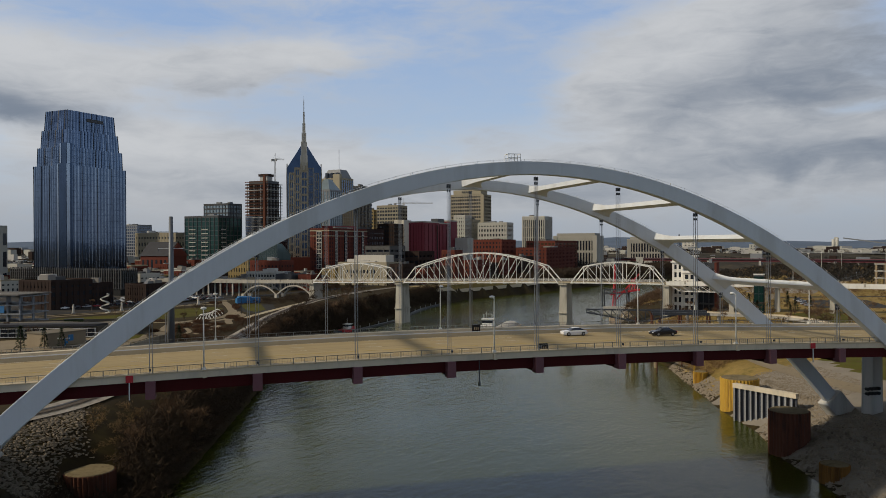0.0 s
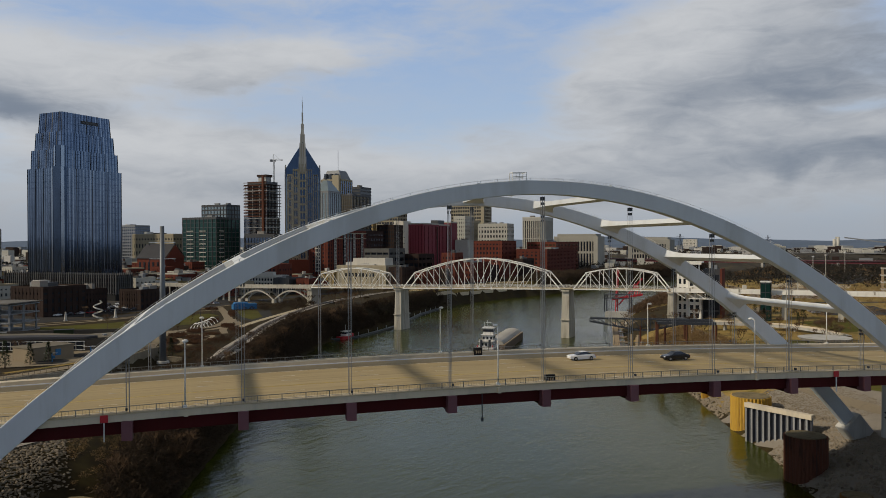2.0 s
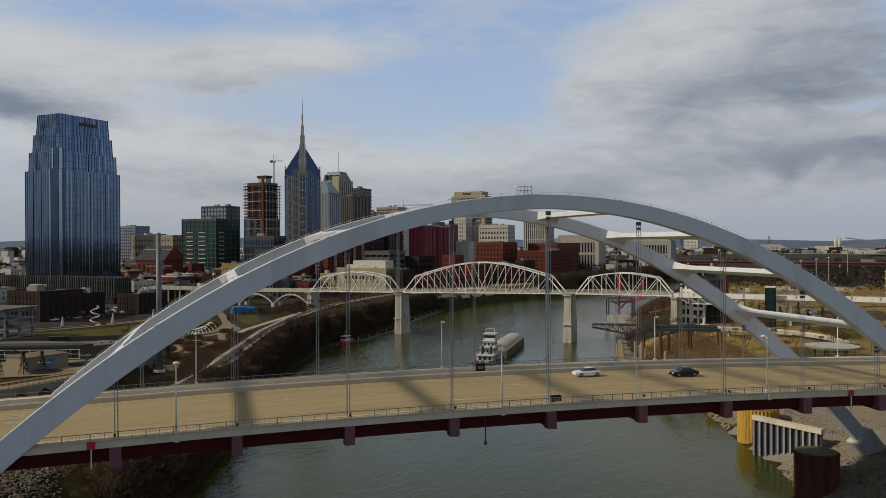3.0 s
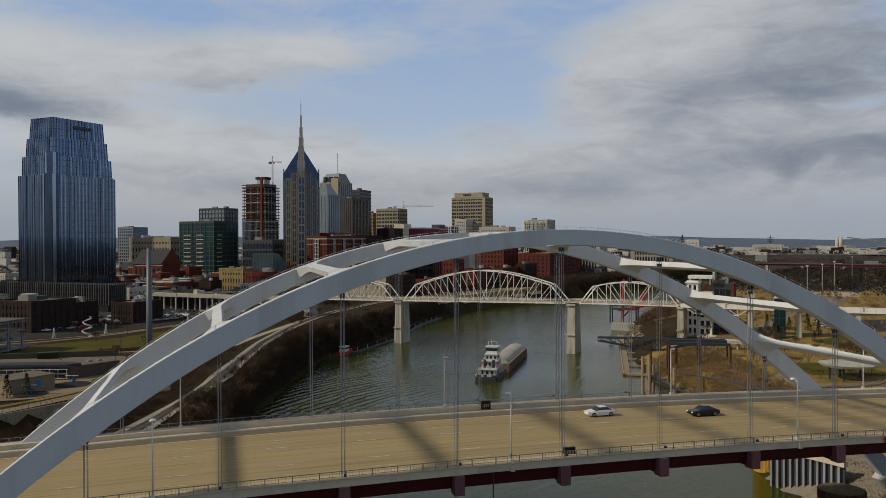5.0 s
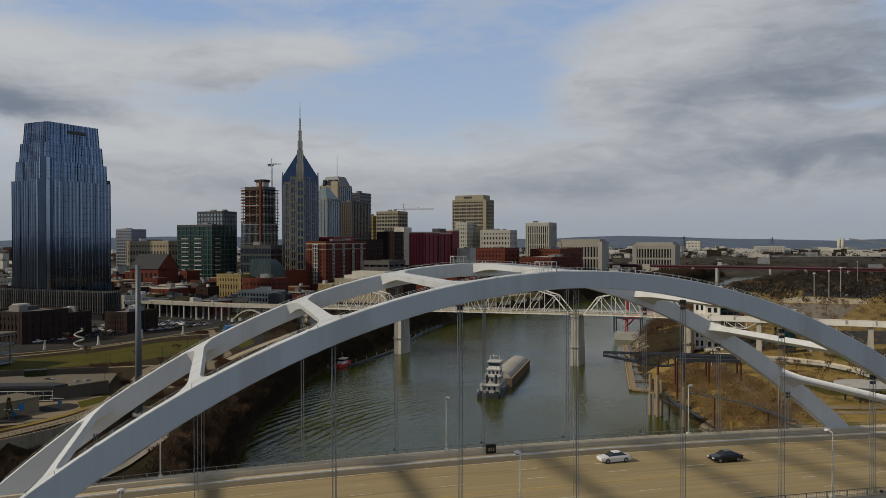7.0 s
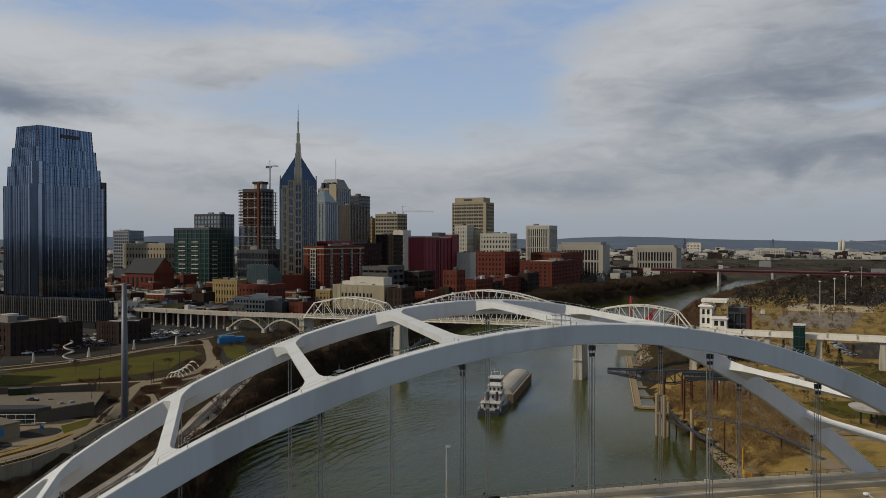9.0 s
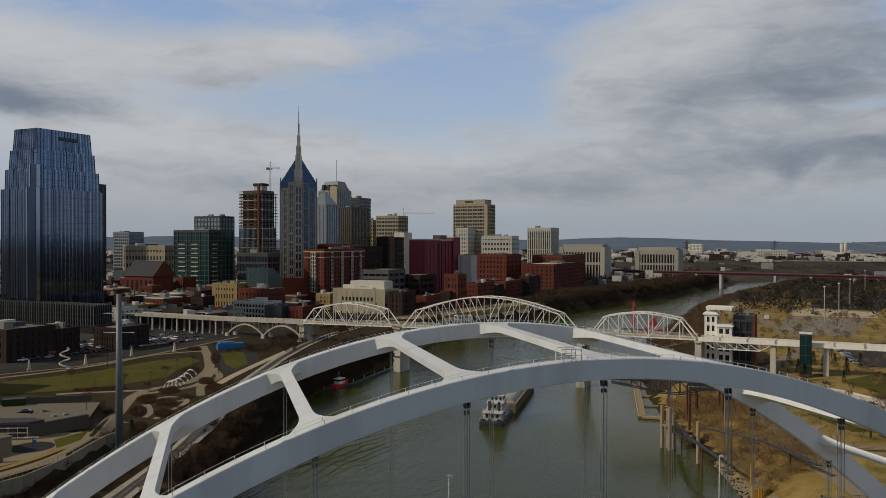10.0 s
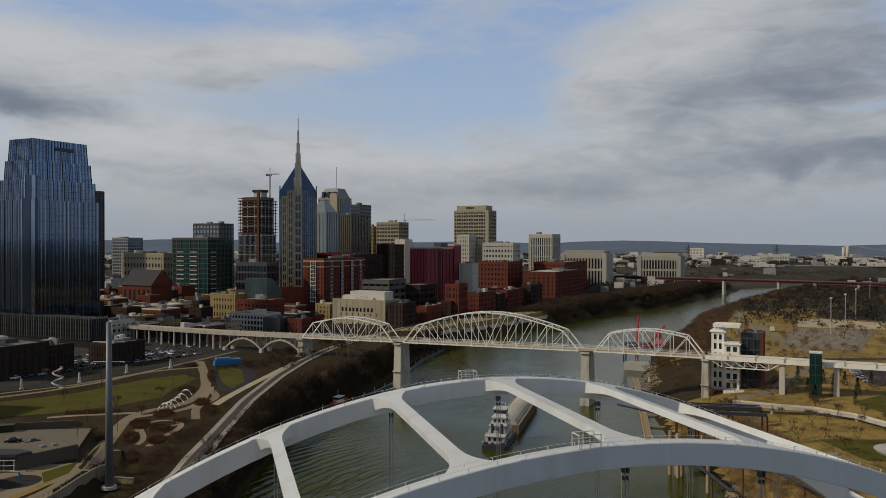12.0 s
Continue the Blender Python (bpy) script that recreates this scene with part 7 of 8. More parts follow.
for k in range(5):
    ob = thing("landing_step", (184 + 3 * k, 306 + 5 * k, -3), "pale concrete landing step by the water", "step", "landing steps")
    block("step_slab", (190 + 5.0 * k, 318 + 1.0 * k, -3.6 + 1.5 * k), (4.6, 30 - 3 * k, 2.2), concrete, ob, -32)
    block("step_edge", (187.9 + 5.0 * k, 319.2 + 1.0 * k, -2.45 + 1.5 * k), (0.5, 30 - 3 * k, 0.15), fascia_mat, ob, -32)
rc = thing("red_crane_sculpture", (203, 354, 0), "bright red steel crane sculpture", "sculpture")
for o in (-0.8, 0.8):
    bar("red_mast", (201 + o, 356, 0), (203 + o * 0.3, 358, 27), 0.6, 0.6, red_steel, rc)
for k in range(8):
    z = 2 + 3 * k
    bar("red_lace", (200.4 + 0.2 * k, 356.2, z), (202.0 + 0.2 * k, 356.4, z + 3), 0.3, 0.3, red_steel, rc)
bar("red_arm", (196, 352, 8), (214, 346, 11), 0.9, 1.2, red_steel, rc)
for k in range(4):
    bar("red_brace", (208 + 1.5 * k, 350 - k, 9.5 + 0.5 * k), (211 + 1.2 * k, 350, 18 - 1.5 * k), 0.4, 0.4, red_steel, rc)
bar("red_boom", (203, 357, 4), (216, 350, 21), 0.7, 0.9, red_steel, rc)
bm = bmesh.new()
bmesh.ops.create_cone(bm, cap_ends=True, segments=20, radius1=2.4, radius2=2.4, depth=0.8, matrix=Matrix.Translation((213, 352, 15)) @ Matrix.Rotation(radians(70), 4, "X") @ Matrix.Rotation(radians(25), 4, "Y"))
part("red_disc", bm, red_steel, rc)

# white pavilion tower beside the footbridge
tw = thing("white_pavilion_tower", on(158, 10, 7), "white concrete pavilion tower with square dark windows", "building", rz=FROT)


def tower_bay(s0, o0, ws, wo, z0, z1, floors):
    block("dark_core", on(s0, o0, (z0 + z1) / 2), (ws - 0.8, wo - 0.8, z1 - z0 - 0.4), glass_dark, tw, FROT)
    fh = (z1 - z0) / floors
    for i in range(floors + 1):
        block("slab_edge", on(s0, o0, z0 + i * fh), (ws, wo, fh * (0.38 if i < floors else 0.5)), tower_white, tw, FROT)
    for a in (-1, 0, 1):
        for b in (-1, 1):
            block("white_post", on(s0 + a * (ws / 2 - 0.5), o0 + b * (wo / 2 - 0.3), (z0 + z1) / 2), (0.95, 0.65, z1 - z0), tower_white, tw, FROT)
            block("white_post", on(s0 + b * (ws / 2 - 0.3), o0 + a * (wo / 2 - 0.5), (z0 + z1) / 2), (0.65, 1.0, z1 - z0), tower_white, tw, FROT)


tower_bay(153.0, 9, 5.2, 8, 6.5, 31, 6)
tower_bay(158.8, 8, 6.2, 8, 6.5, 26, 5)
block("roof_plate", on(156.5, 9, 34.2), (11, 9, 0.6), tower_white, tw, FROT, "white flat roof plate on struts")
block("roof_fascia", on(156.5, 4.6, 33.7), (11, 0.4, 1.2), tower_white, tw, FROT)
for s_ in (151.5, 156, 160.5):
    bar("roof_strut", on(s_, 8, 30), on(s_, 8, 34), 0.5, 0.5, tower_white, tw)
block("cornice", on(153.0, 9, 31.2), (6.6, 9.4, 0.6), tower_white, tw, FROT)
block("cornice", on(158.8, 8, 26.2), (7.4, 9.4, 0.6), tower_white, tw, FROT)
block("base_slab", on(160, 3, 6.2), (8, 8, 1.4), tower_white, tw, FROT)
dk = facade("dark_rear_hall", "dark glass and brick hall behind the white tower", (on(166, 15).x, on(166, 15).y, 8, 13, 30), dark_panel, glass_dark, 4, (3, 4), FROT, pier=0.15, band=0.12, units=1)
block("brick_fin_wall", on(170.6, 13, 18), (1.0, 11, 26), brick, dk, FROT)
ge = thing("green_lift_tower", on(191.5, -5.5, 8), "dark green glass lift tower by the footbridge", "lift tower", rz=FROT)
block("glass_shaft", on(191.5, -5.5, 16.5), (4.2, 4.2, 18), glass_green, ge, FROT)
for a in (-2.1, 0, 2.1):
    for b in (-2.1, 2.1):
        block("corner_frame", on(191.5 + a, -5.5 + b, 16.5), (0.22, 0.22, 18.2), dark_steel, ge, FROT)
        block("corner_frame", on(191.5 + b, -5.5 + a, 16.5), (0.22, 0.22, 18.2), dark_steel, ge, FROT)
for i in range(5):
    block("frame_ring", on(191.5, -5.5, 9 + 4 * i), (4.45, 4.45, 0.3), dark_steel, ge, FROT)
block("shaft_roof", on(191.5, -5.5, 25.9), (4.8, 4.8, 0.5), white_steel, ge, FROT)
# round canopy with stepped seats
dc = thing("round_canopy", (148.5, 114.5, 8), "pale round canopy roof over a stepped terrace", "canopy")
bm = bmesh.new()
add_cyl(bm, (148.5, 114.5, 11.5), 7.6, 8.3, 0.8, 40)
part("canopy_disc", bm, concrete, dc, smooth=False)
for a in range(5):
    x, y = 148.5 + 5.0 * math.cos(a * 1.257), 114.5 + 5.0 * math.sin(a * 1.257)
    bar("canopy_post", (x, y, gz(x, y) - 0.5), (x, y, 11.8), 0.4, 0.4, dark_steel, dc)
for k in range(4):
    r = 10.5 + 1.6 * k
    pts = [(145 + r * math.cos(a), 117 + r * math.sin(a)) for a in np.linspace(2.2, 5.6, 24)]
    ribbon("terrace_step", pts, 0.9, path_mat, "curved pale concrete terrace step", "step", 0.12 + 0.1 * k)
ribbon("terrace_path", [(145 + 19 * math.cos(a), 117 + 19 * math.sin(a)) for a in np.linspace(1.6, 5.8, 30)], 3.2, path_mat, "curved pale concrete path", "path", 0.1)
# curved raised walkway
rampw = thing("curved_ramp", (170, 178, 8), "curving raised concrete walkway through the park", "ramp")
RP = ((152, 196), (161, 186), (172, 177), (178, 164), (178, 148), (172, 130))
for (x0, y0), (x1, y1) in zip(RP, RP[1:]):
    bar("ramp_wall", (x0, y0, 9.7), (x1, y1, 9.7), 3.0, 1.2, concrete, rampw)
    bar("ramp_edge", (x0 - 1.5, y0 - 0.6, 10.6), (x1 - 1.5, y1 - 0.6, 10.6), 0.25, 0.7, fascia_mat, rampw)
for x, y in RP:
    bar("ramp_post", (x, y, gz(x, y) - 1), (x, y, 9.3), 1.0, 1.0, concrete, rampw)
# open concrete frame of an unfinished building by the street
fr_ = thing("concrete_frame_building", (-128, 252, 8), "bare concrete building frame with blue sheeting", "building", rz=-25)
LF_ = frame_of(-134, 262, -25)
for k in range(4):
    block("floor_slab", LF_(0, 0, 9 + 3.6 * k), (30, 18, 0.5), grey_panel, fr_, -25)
for a in range(6):
    for b in (-8, 0, 8):
        block("column", LF_(-14 + 5.6 * a, b, 14), (0.6, 0.6, 12), grey_panel, fr_, -25)
block("blue_sheet", LF_(4, -8.8, 14.6), (7, 0.2, 3.0), blue_paint, fr_, -25, "blue plastic sheeting")
block("shed_roof", LF_(-1, -1, 20.6), (34, 21, 0.4), roof_mat, fr_, -25)
ribbon("shore_path", ((158, 205), (148, 178), (136, 150), (122, 120), (112, 92), (104, 60), (100, 20)), 4.5, path_mat, "tan shore path", "path", 0.08)
ribbon("shore_road", ((160, 214), (190, 222), (240, 262), (272, 292), (289, 321), (316, 384), (350, 440), (374, 495), (440, 600)), 7.0, path_mat, "pale road along the far bank", "road", 0.1)
ribbon("shore_road", ((270, 284), (330, 270), (420, 240)), 8.0, asphalt, "asphalt access road", "road", 0.09)
for pts, lb in ((((433, 481), (461, 438), (620, 560), (560, 620)), "dark asphalt car park"), (((360, 417), (405, 389), (313, 306), (283, 335)), "grey striped car park"), (((235, 215), (262, 262), (300, 250), (270, 200)), "asphalt car park by the ramp")):
    patch("car_park", pts, ballast if "striped" in lb else asphalt, lb, "car park", 0.07)
for k in range(16):
    a = Vector((287 + 4.7 * k, 334 + 5.1 * k, 0))
    b = a + Vector((26, -26, 0))
    ob = bar("bay_line", (a.x, a.y, gz(a.x, a.y) + 0.12), (b.x, b.y, gz(b.x, b.y) + 0.12), 0.18, 0.02, line_mat, None)
    tagged(ob, "worn white parking bay line", "road marking", "bay lines")
for pts in (((150, 150), (170, 140), (165, 110), (145, 125)), ((200, 190), (230, 200), (225, 160), (190, 150)), ((220, 300), (262, 312), (250, 280), (212, 262))):
    patch("park_lawn", pts, lawn_mat, "olive winter lawn on the far bank", "lawn", 0.05)
patch("sand_slope", ((96, 96), (112, 122), (126, 112), (112, 84)), dry_grass, "ochre dry grass slope", "slope", 0.06)
patch("sand_strip", ((397, 462), (426, 472), (451, 428), (414, 391), (369, 423)), walk_mat, "pale sandy strip between the car parks", "verge", 0.06)
for x, y in ((359, 380), (398, 410), (454, 460), (606, 604)):
    ob = thing("car_park_mast", (x, y, gz(x, y)), "tall pale floodlight mast in the car park", "light mast", "light masts")
    bar("mast", (x, y, gz(x, y)), (x, y, gz(x, y) + 24), 0.35, 0.35, pale_stone, ob)
    block("flood_head", (x, y, gz(x, y) + 24), (3.0, 0.8, 0.8), white_steel, ob, 30)
van = thing("white_box_truck", (331, 403, gz(331, 403)), "white box truck on the shore road", "truck", rz=60)
LV = frame_of(331, 403, 60)
block("cargo_box", LV(-1, 0, gz(331, 403) + 2.1), (5.5, 2.3, 2.8), white_wall, van, 60)
block("truck_cab", LV(2.7, 0, gz(331, 403) + 1.5), (1.8, 2.1, 1.9), white_wall, van, 60)
block("windscreen", LV(3.55, 0, gz(331, 403) + 1.9), (0.2, 1.8, 0.8), glass_dark, van, 60)
for a in (-2.6, 2.4):
    for b in (-1.0, 1.0):
        block("wheel", LV(a, b, gz(331, 403) + 0.45), (0.9, 0.3, 0.9), black_rubber, van, 60)

# red girder bridge upstream
fb = thing("red_girder_bridge", (630, 860, 15), "far red girder road bridge on concrete piers", "bridge")
FA, FB = Vector((545, 1033, 18.0)), Vector((840, 662, 18.0))
bar("girder", FA - Vector((0, 0, 1.9)), FB - Vector((0, 0, 1.9)), 9, 2.6, mat("faded_red_girder", (0.12, 0.022, 0.028), 0.6, var=0.2, bump=0.0), fb)
bar("road_slab", FA, FB, 13, 0.8, asphalt, fb)
for s_ in (-6.5, 6.5):
    nrm = (FB - FA).cross(Vector((0, 0, 1))).normalized() * s_
    bar("parapet", FA + nrm + Vector((0, 0, 0.9)), FB + nrm + Vector((0, 0, 0.7)), 0.4, 0.7, maroon_light, fb)
for u in (0.271, 0.343, 0.496, 0.591, 0.7):
    p = FA.lerp(FB, u)
    ob = thing("girder_pier", (p.x, p.y, -5), "plain concrete pier of the red bridge", "pier", "red bridge piers")
    block("pier_shaft", (p.x, p.y, 5), (3, 9, 22), concrete, ob, math.degrees(math.atan2((FB - FA).y, (FB - FA).x)))
fv = thing("far_viaduct", (1500, 1150, 20), "far pale motorway viaduct", "bridge")
bar("viaduct_deck", (1120, 1380, 20), (1560, 1255, 17), 14, 2.0, concrete, fv)
for k in range(7):
    u = k / 6
    bar("viaduct_pier", (1120 + 440 * u, 1380 - 125 * u, 5), (1120 + 440 * u, 1380 - 125 * u, 18), 2.4, 2.4, concrete, fv)

# open steel frame with a red lattice head behind the far car parks
sf = thing("steel_frame_building", (380, 312, 8.5), "brown open steel building frame under repair", "building", rz=-41)
LK = frame_of(384, 312, -41)
for a in range(6):
    for b in range(3):
        block("column", LK(-12 + 5 * a, -6 + 6 * b, 17.5), (0.7, 0.7, 19), timber, sf, -41)
for k in range(4):
    block("floor_deck", LK(0.5, 0, 12.5 + 4.6 * k), (26.5, 13, 0.6), concrete, sf, -41)
block("plant_room", LK(2, 0, 31), (16, 9, 7), white_wall, sf, -41)
rl = thing("red_lattice_mast", (388, 314, 27), "red steel lattice mast head above the frame", "mast")
LM = frame_of(385, 313, -41)
for a, b in ((-5, -4), (5, -4), (5, 4), (-5, 4)):
    bar("mast_leg", LM(a, b, 34.5), LM(a * 0.55, b * 0.55, 50), 0.5, 0.5, red_steel, rl)
    bar("mast_leg", LM(a * 0.55, b * 0.55, 50), LM(a * 0.2 + 6, b * 0.2, 58), 0.4, 0.4, red_steel, rl)
for k in range(5):
    z0, z1 = 35 + 3 * k, 38 + 3 * k
    f0, f1 = 1 - 0.09 * k, 1 - 0.09 * (k + 1)
    for sgn in (-1, 1):
        bar("mast_lace", LM(-5 * f0, sgn * 4 * f0, z0), LM(5 * f1, sgn * 4 * f1, z1), 0.3, 0.3, red_steel, rl)
        bar("mast_lace", LM(sgn * 5 * f0, -4 * f0, z0), LM(sgn * 5 * f1, 4 * f1, z1), 0.3, 0.3, red_steel, rl)
        bar("mast_tie", LM(-5 * f1, sgn * 4 * f1, z1), LM(5 * f1, sgn * 4 * f1, z1), 0.25, 0.25, red_steel, rl)
for x, y, h in ((1010, 1560, 44), (1520, 1900, 46)):
    py = thing("power_pylon", (x, y, gz(x, y)), "far grey lattice power pylon", "pylon", "power pylons")
    for a, b in ((-4, -4), (4, -4), (4, 4), (-4, 4)):
        bar("pylon_leg", (x + a, y + b, gz(x, y)), (x + a * 0.15, y + b * 0.15, gz(x, y) + h), 0.7, 0.7, dark_steel, py)
    for z in (0.62, 0.75, 0.88):
        bar("pylon_arm", (x - 8, y + 4, gz(x, y) + h * z), (x + 8, y - 4, gz(x, y) + h * z), 0.7, 0.7, dark_steel, py)

# ---- far town ----
facade("long_pale_block", "long pale far block of flats", (1324, 1660, 70, 30, 38), pale_stone, glass_dark, 6, (18, 6), pier=0.5, band=0.5, category="building")
facade("long_pale_block", "far white slab block", (1314, 1985, 40, 24, 52), white_wall, glass_dark, 8, (10, 6), pier=0.5, band=0.5)
silo = thing("cement_silos", (1936, 2086, 10), "far pale cement silos", "silo")
for i in range(2):
    bm = bmesh.new()
    add_cyl(bm, (1930 + 8 * i, 2092 - 8 * i, 8), 5.2, 5.2, 46 + 5 * i, 16)
    part("silo_drum", bm, pale_stone, silo, smooth=True)
block("headhouse", (1936, 2086, 58), (12, 8, 6), pale_stone, silo, -45)
block("loading_hall", (1960, 2064, 20), (30, 14, 22), grey_panel, silo, -45)
bar("conveyor", (1950, 2070, 58), (2150, 1900, 20), 4, 4, grey_panel, silo)
rnd = random.Random(21)
for m, n_, lb in ((pale_stone, 620, "far pale low town buildings"), (grey_panel, 700, "far grey low town buildings"), (brick_dark, 620, "far brown brick low town buildings"), (roof_white, 320, "far white low town roofs")):
    bm = bmesh.new()
    k = 0
    while k < n_:
        a = radians(rnd.uniform(-24, 52))
        r = rnd.uniform(900, 3200)
        x, y = r * math.sin(a) - 36, r * math.cos(a) - 70
        l, rr = bank(x, y)
        if max(l, rr) < 60 or (l > rr and r < 950) or (rr > l and r < 1250):
            continue
        g = gz(x, y)
        far_ = r / 1500
        s = (rnd.uniform(5, 20) * far_, rnd.uniform(4, 12) * far_, rnd.uniform(2.5, 7.0) * (1 + 0.25 * far_) * rnd.choice((1, 1, 1, 1.8)))
        add_box(bm, (x, y, g + s[2] / 2 - 0.5), s, GRID + rnd.uniform(-8, 8))
        k += 1
    tagged(part("far_buildings", bm, m, None), lb, "far town", kind="stuff")

# ---- plants and rocks ----


def crowns(bases, heights, per, seed, length=0.10, width=0.045):
    """Loose round heads of small twig triangles over base points."""
    r = np.random.RandomState(seed)
    n_ = len(bases) * per
    h = np.repeat(heights, per)
    d = r.normal(0, 1, (n_, 3))
    d /= np.linalg.norm(d, axis=1)[:, None]
    c = np.repeat(bases, per, 0) + d * (h * 0.42 * r.uniform(0.3, 1, n_))[:, None] * np.array([1.1, 1.1, 0.8]) + np.stack([0 * h, 0 * h, h * 0.45], 1)
    e = r.normal(0, 1, (n_, 3)) * (h * length)[:, None]
    g = r.normal(0, 1, (n_, 3)) * (h * width)[:, None]
    v = np.stack([c - g, c + g, c + e + d * (h * 0.12)[:, None]], 1).reshape(-1, 3)
    return v, np.arange(len(v)).reshape(-1, 3)


def scatter(name, v, f, m, label, category):
    me = bpy.data.meshes.new(name)
    me.vertices.add(len(v))
    me.vertices.foreach_set("co", v.astype(np.float32).ravel())
    me.loops.add(f.size)
    me.loops.foreach_set("vertex_index", f.astype(np.int32).ravel())
    me.polygons.add(len(f))
    me.polygons.foreach_set("loop_start", np.arange(len(f), dtype=np.int32) * f.shape[1])
    me.update(calc_edges=True)
    me.materials.append(m)
    return tagged(new(name, me), label, category, kind="stuff")


def along(y0, y1, d0, d1, left, n_, seed):
    """Random places between two distances from a bank's waterline."""
    r = np.random.RandomState(seed)
    y = r.uniform(y0, y1, n_)
    d = r.uniform(d0, d1, n_)
    xs = np.interp(y, LY, LX) - d * 1.1 if left else np.interp(y, RY, RX) + d * 1.1
    return np.stack([xs, y, land(xs, y) - 0.2], 1)


brush_dark = mat("dark_brush", (0.056, 0.040, 0.027), 0.97, var=0.5, big=0.06, small=0.6, bump=0.0, rand=0.0)
brush_tan = mat("tan_brush", (0.215, 0.14, 0.066), 0.97, var=0.5, big=0.06, small=0.6, bump=0.0, rand=0.0)
rs = np.random.RandomState(3)
RAIL_X, RAIL_Y = np.array(RAIL, float).T
for nm, args, per, hh, wd_, m, lb in (
    ("bank_brush", (30, 340, 0.5, 9.5, True, 2600, 1), 24, (2.5, 6.5), 0.10, brush_dark, "dense bare brown brush on the town bank"),
    ("bank_brush", (30, 340, 2, 10, True, 1300, 2), 22, (1.5, 3.6), 0.09, twig_mat, "reddish bare brush on the town bank"),
    ("bank_brush", (-60, 40, 3, 30, True, 900, 3), 26, (1.5, 4.5), 0.08, brush_dark, "dark bare brush below the bridge"),
    ("bank_brush", (-20, 75, 8, 34, True, 500, 4), 24, (1.0, 2.6), 0.07, brush_tan, "tan dry brush below the bridge"),
    ("bank_brush", (110, 345, 8.5, 23, True, 1300, 27), 20, (1.0, 2.6), 0.09, twig_mat, "reddish brown brush beside the railway"),
    ("bank_brush", (92, 140, 20, 48, True, 1000, 28), 24, (1.4, 3.0), 0.09, brush_dark, "dark bare brush below the promenade wall"),
    ("bank_brush", (590, 660, 2, 46, True, 700, 26), 26, (2.5, 6.0), 0.25, brush_dark, "dark bare brush beyond the terraces"),
    ("bank_brush", (345, 480, 1, 11, True, 900, 25), 20, (1.5, 4.0), 0.16, brush_dark, "dark bare brush below the terraces"),
    ("bank_brush", (650, 1000, 2, 60, True, 2600, 5), 26, (4.0, 9.0), 0.28, brush_dark, "dark bare woods along the upstream bank"),
    ("bank_brush", (105, 215, 3, 26, False, 900, 6), 26, (1.5, 4.5), 0.08, brush_tan, "tan bare scrub on the far bank"),
    ("bank_brush", (100, 240, 14, 60, False, 700, 7), 22, (0.6, 1.6), 0.08, brush_tan, "dry tan grass tufts on the far bank"),
    ("bank_brush", (330, 760, 2, 40, False, 1700, 8), 18, (3.0, 7.0), 0.3, twig_mat, "reddish bare scrub along the far bank"),
    ("bank_brush", (700, 1040, 2, 60, False, 900, 9), 14, (4.0, 9.0), 0.5, brush_dark, "dark bare woods beyond the red bridge"),
    ("bank_brush", (150, 420, 75, 190, False, 900, 10), 20, (0.8, 2.6), 0.14, brush_tan, "tan hedges and rough grass by the car parks"),
):
    P = along(*args)
    lb_, _ = bank(P[:, 0], P[:, 1])
    # stones and the sunken caisson stay clear of brush, and so does the railway
    P = P[~((P[:, 1] > 0) & (P[:, 1] < 62) & (P[:, 0] < -72.5)) | (lb_ > 40) | (lb_ < 0)]
    if args[4] and args[1] < 350:
        gap = np.abs(P[:, 0] - np.interp(P[:, 1], RAIL_Y, RAIL_X))
        P = P[(gap > 5.2) & (P[:, 2] < 9.0) & (np.hypot(P[:, 0] + 68.2, P[:, 1] - 38.6) > 6.0)]
    fine = args[1] < 350
    v, f = crowns(P, rs.uniform(hh[0], hh[1], len(P)), per * (5 if fine else 3), args[-1], 0.11 if fine else 0.14, 0.009 if fine else 0.02)
    scatter(nm, v, f, m, lb, "brush")
# rough park planting beds
r = np.random.RandomState(14)
P = []
for x, y, a, b in BEDS:
    t, q = r.uniform(0, 6.283, 260), np.sqrt(r.uniform(0, 0.9, 260))
    P.append(np.stack([x + a * q * np.cos(t), y + b * q * np.sin(t), np.full(260, 8.2)], 1))
for x, y, s in ((-50, 178, 7), (-45, 204, 5), (-47, 225, 3), (-70, 205, 2), (-64, 166, 4), (-78, 112, 8), (-70, 122, 5), (-88, 104, 8)):
    P.append(np.stack([x + r.normal(0, s * 0.5, 160), y + r.normal(0, s * 0.5, 160), np.full(160, 7.9)], 1))
P = np.concatenate(P)
P[:, 2] = np.where(P[:, 2] < 8, land(P[:, 0], P[:, 1]), P[:, 2])
v, f = crowns(P, r.uniform(0.5, 1.4, len(P)), 22, 15, 0.2, 0.03)
scatter("bed_planting", v, f, mat("planting_brown", (0.085, 0.045, 0.025), 0.97, var=0.6, big=0.1, small=0.6, bump=0.0), "brown winter planting beds in the park", "planting")
r = np.random.RandomState(16)
a, rr = np.radians(r.uniform(-26, 54, 16000)), r.uniform(520, 3400, 16000)
x, y = rr * np.sin(a) - 36, rr * np.cos(a) - 70
l_, r_ = bank(x, y)
ok = (np.maximum(l_, r_) > 40) & ~((l_ > r_) & (rr < 1000))
P = np.stack([x, y, land(x, y)], 1)[ok]
P = P[np.hypot(P[:, 0], P[:, 1]) > 560]
a, rr = np.radians(r.uniform(18, 54, 5000)), r.uniform(700, 1900, 5000)
x, y = rr * np.sin(a) - 36, rr * np.cos(a) - 70
l_, r_ = bank(x, y)
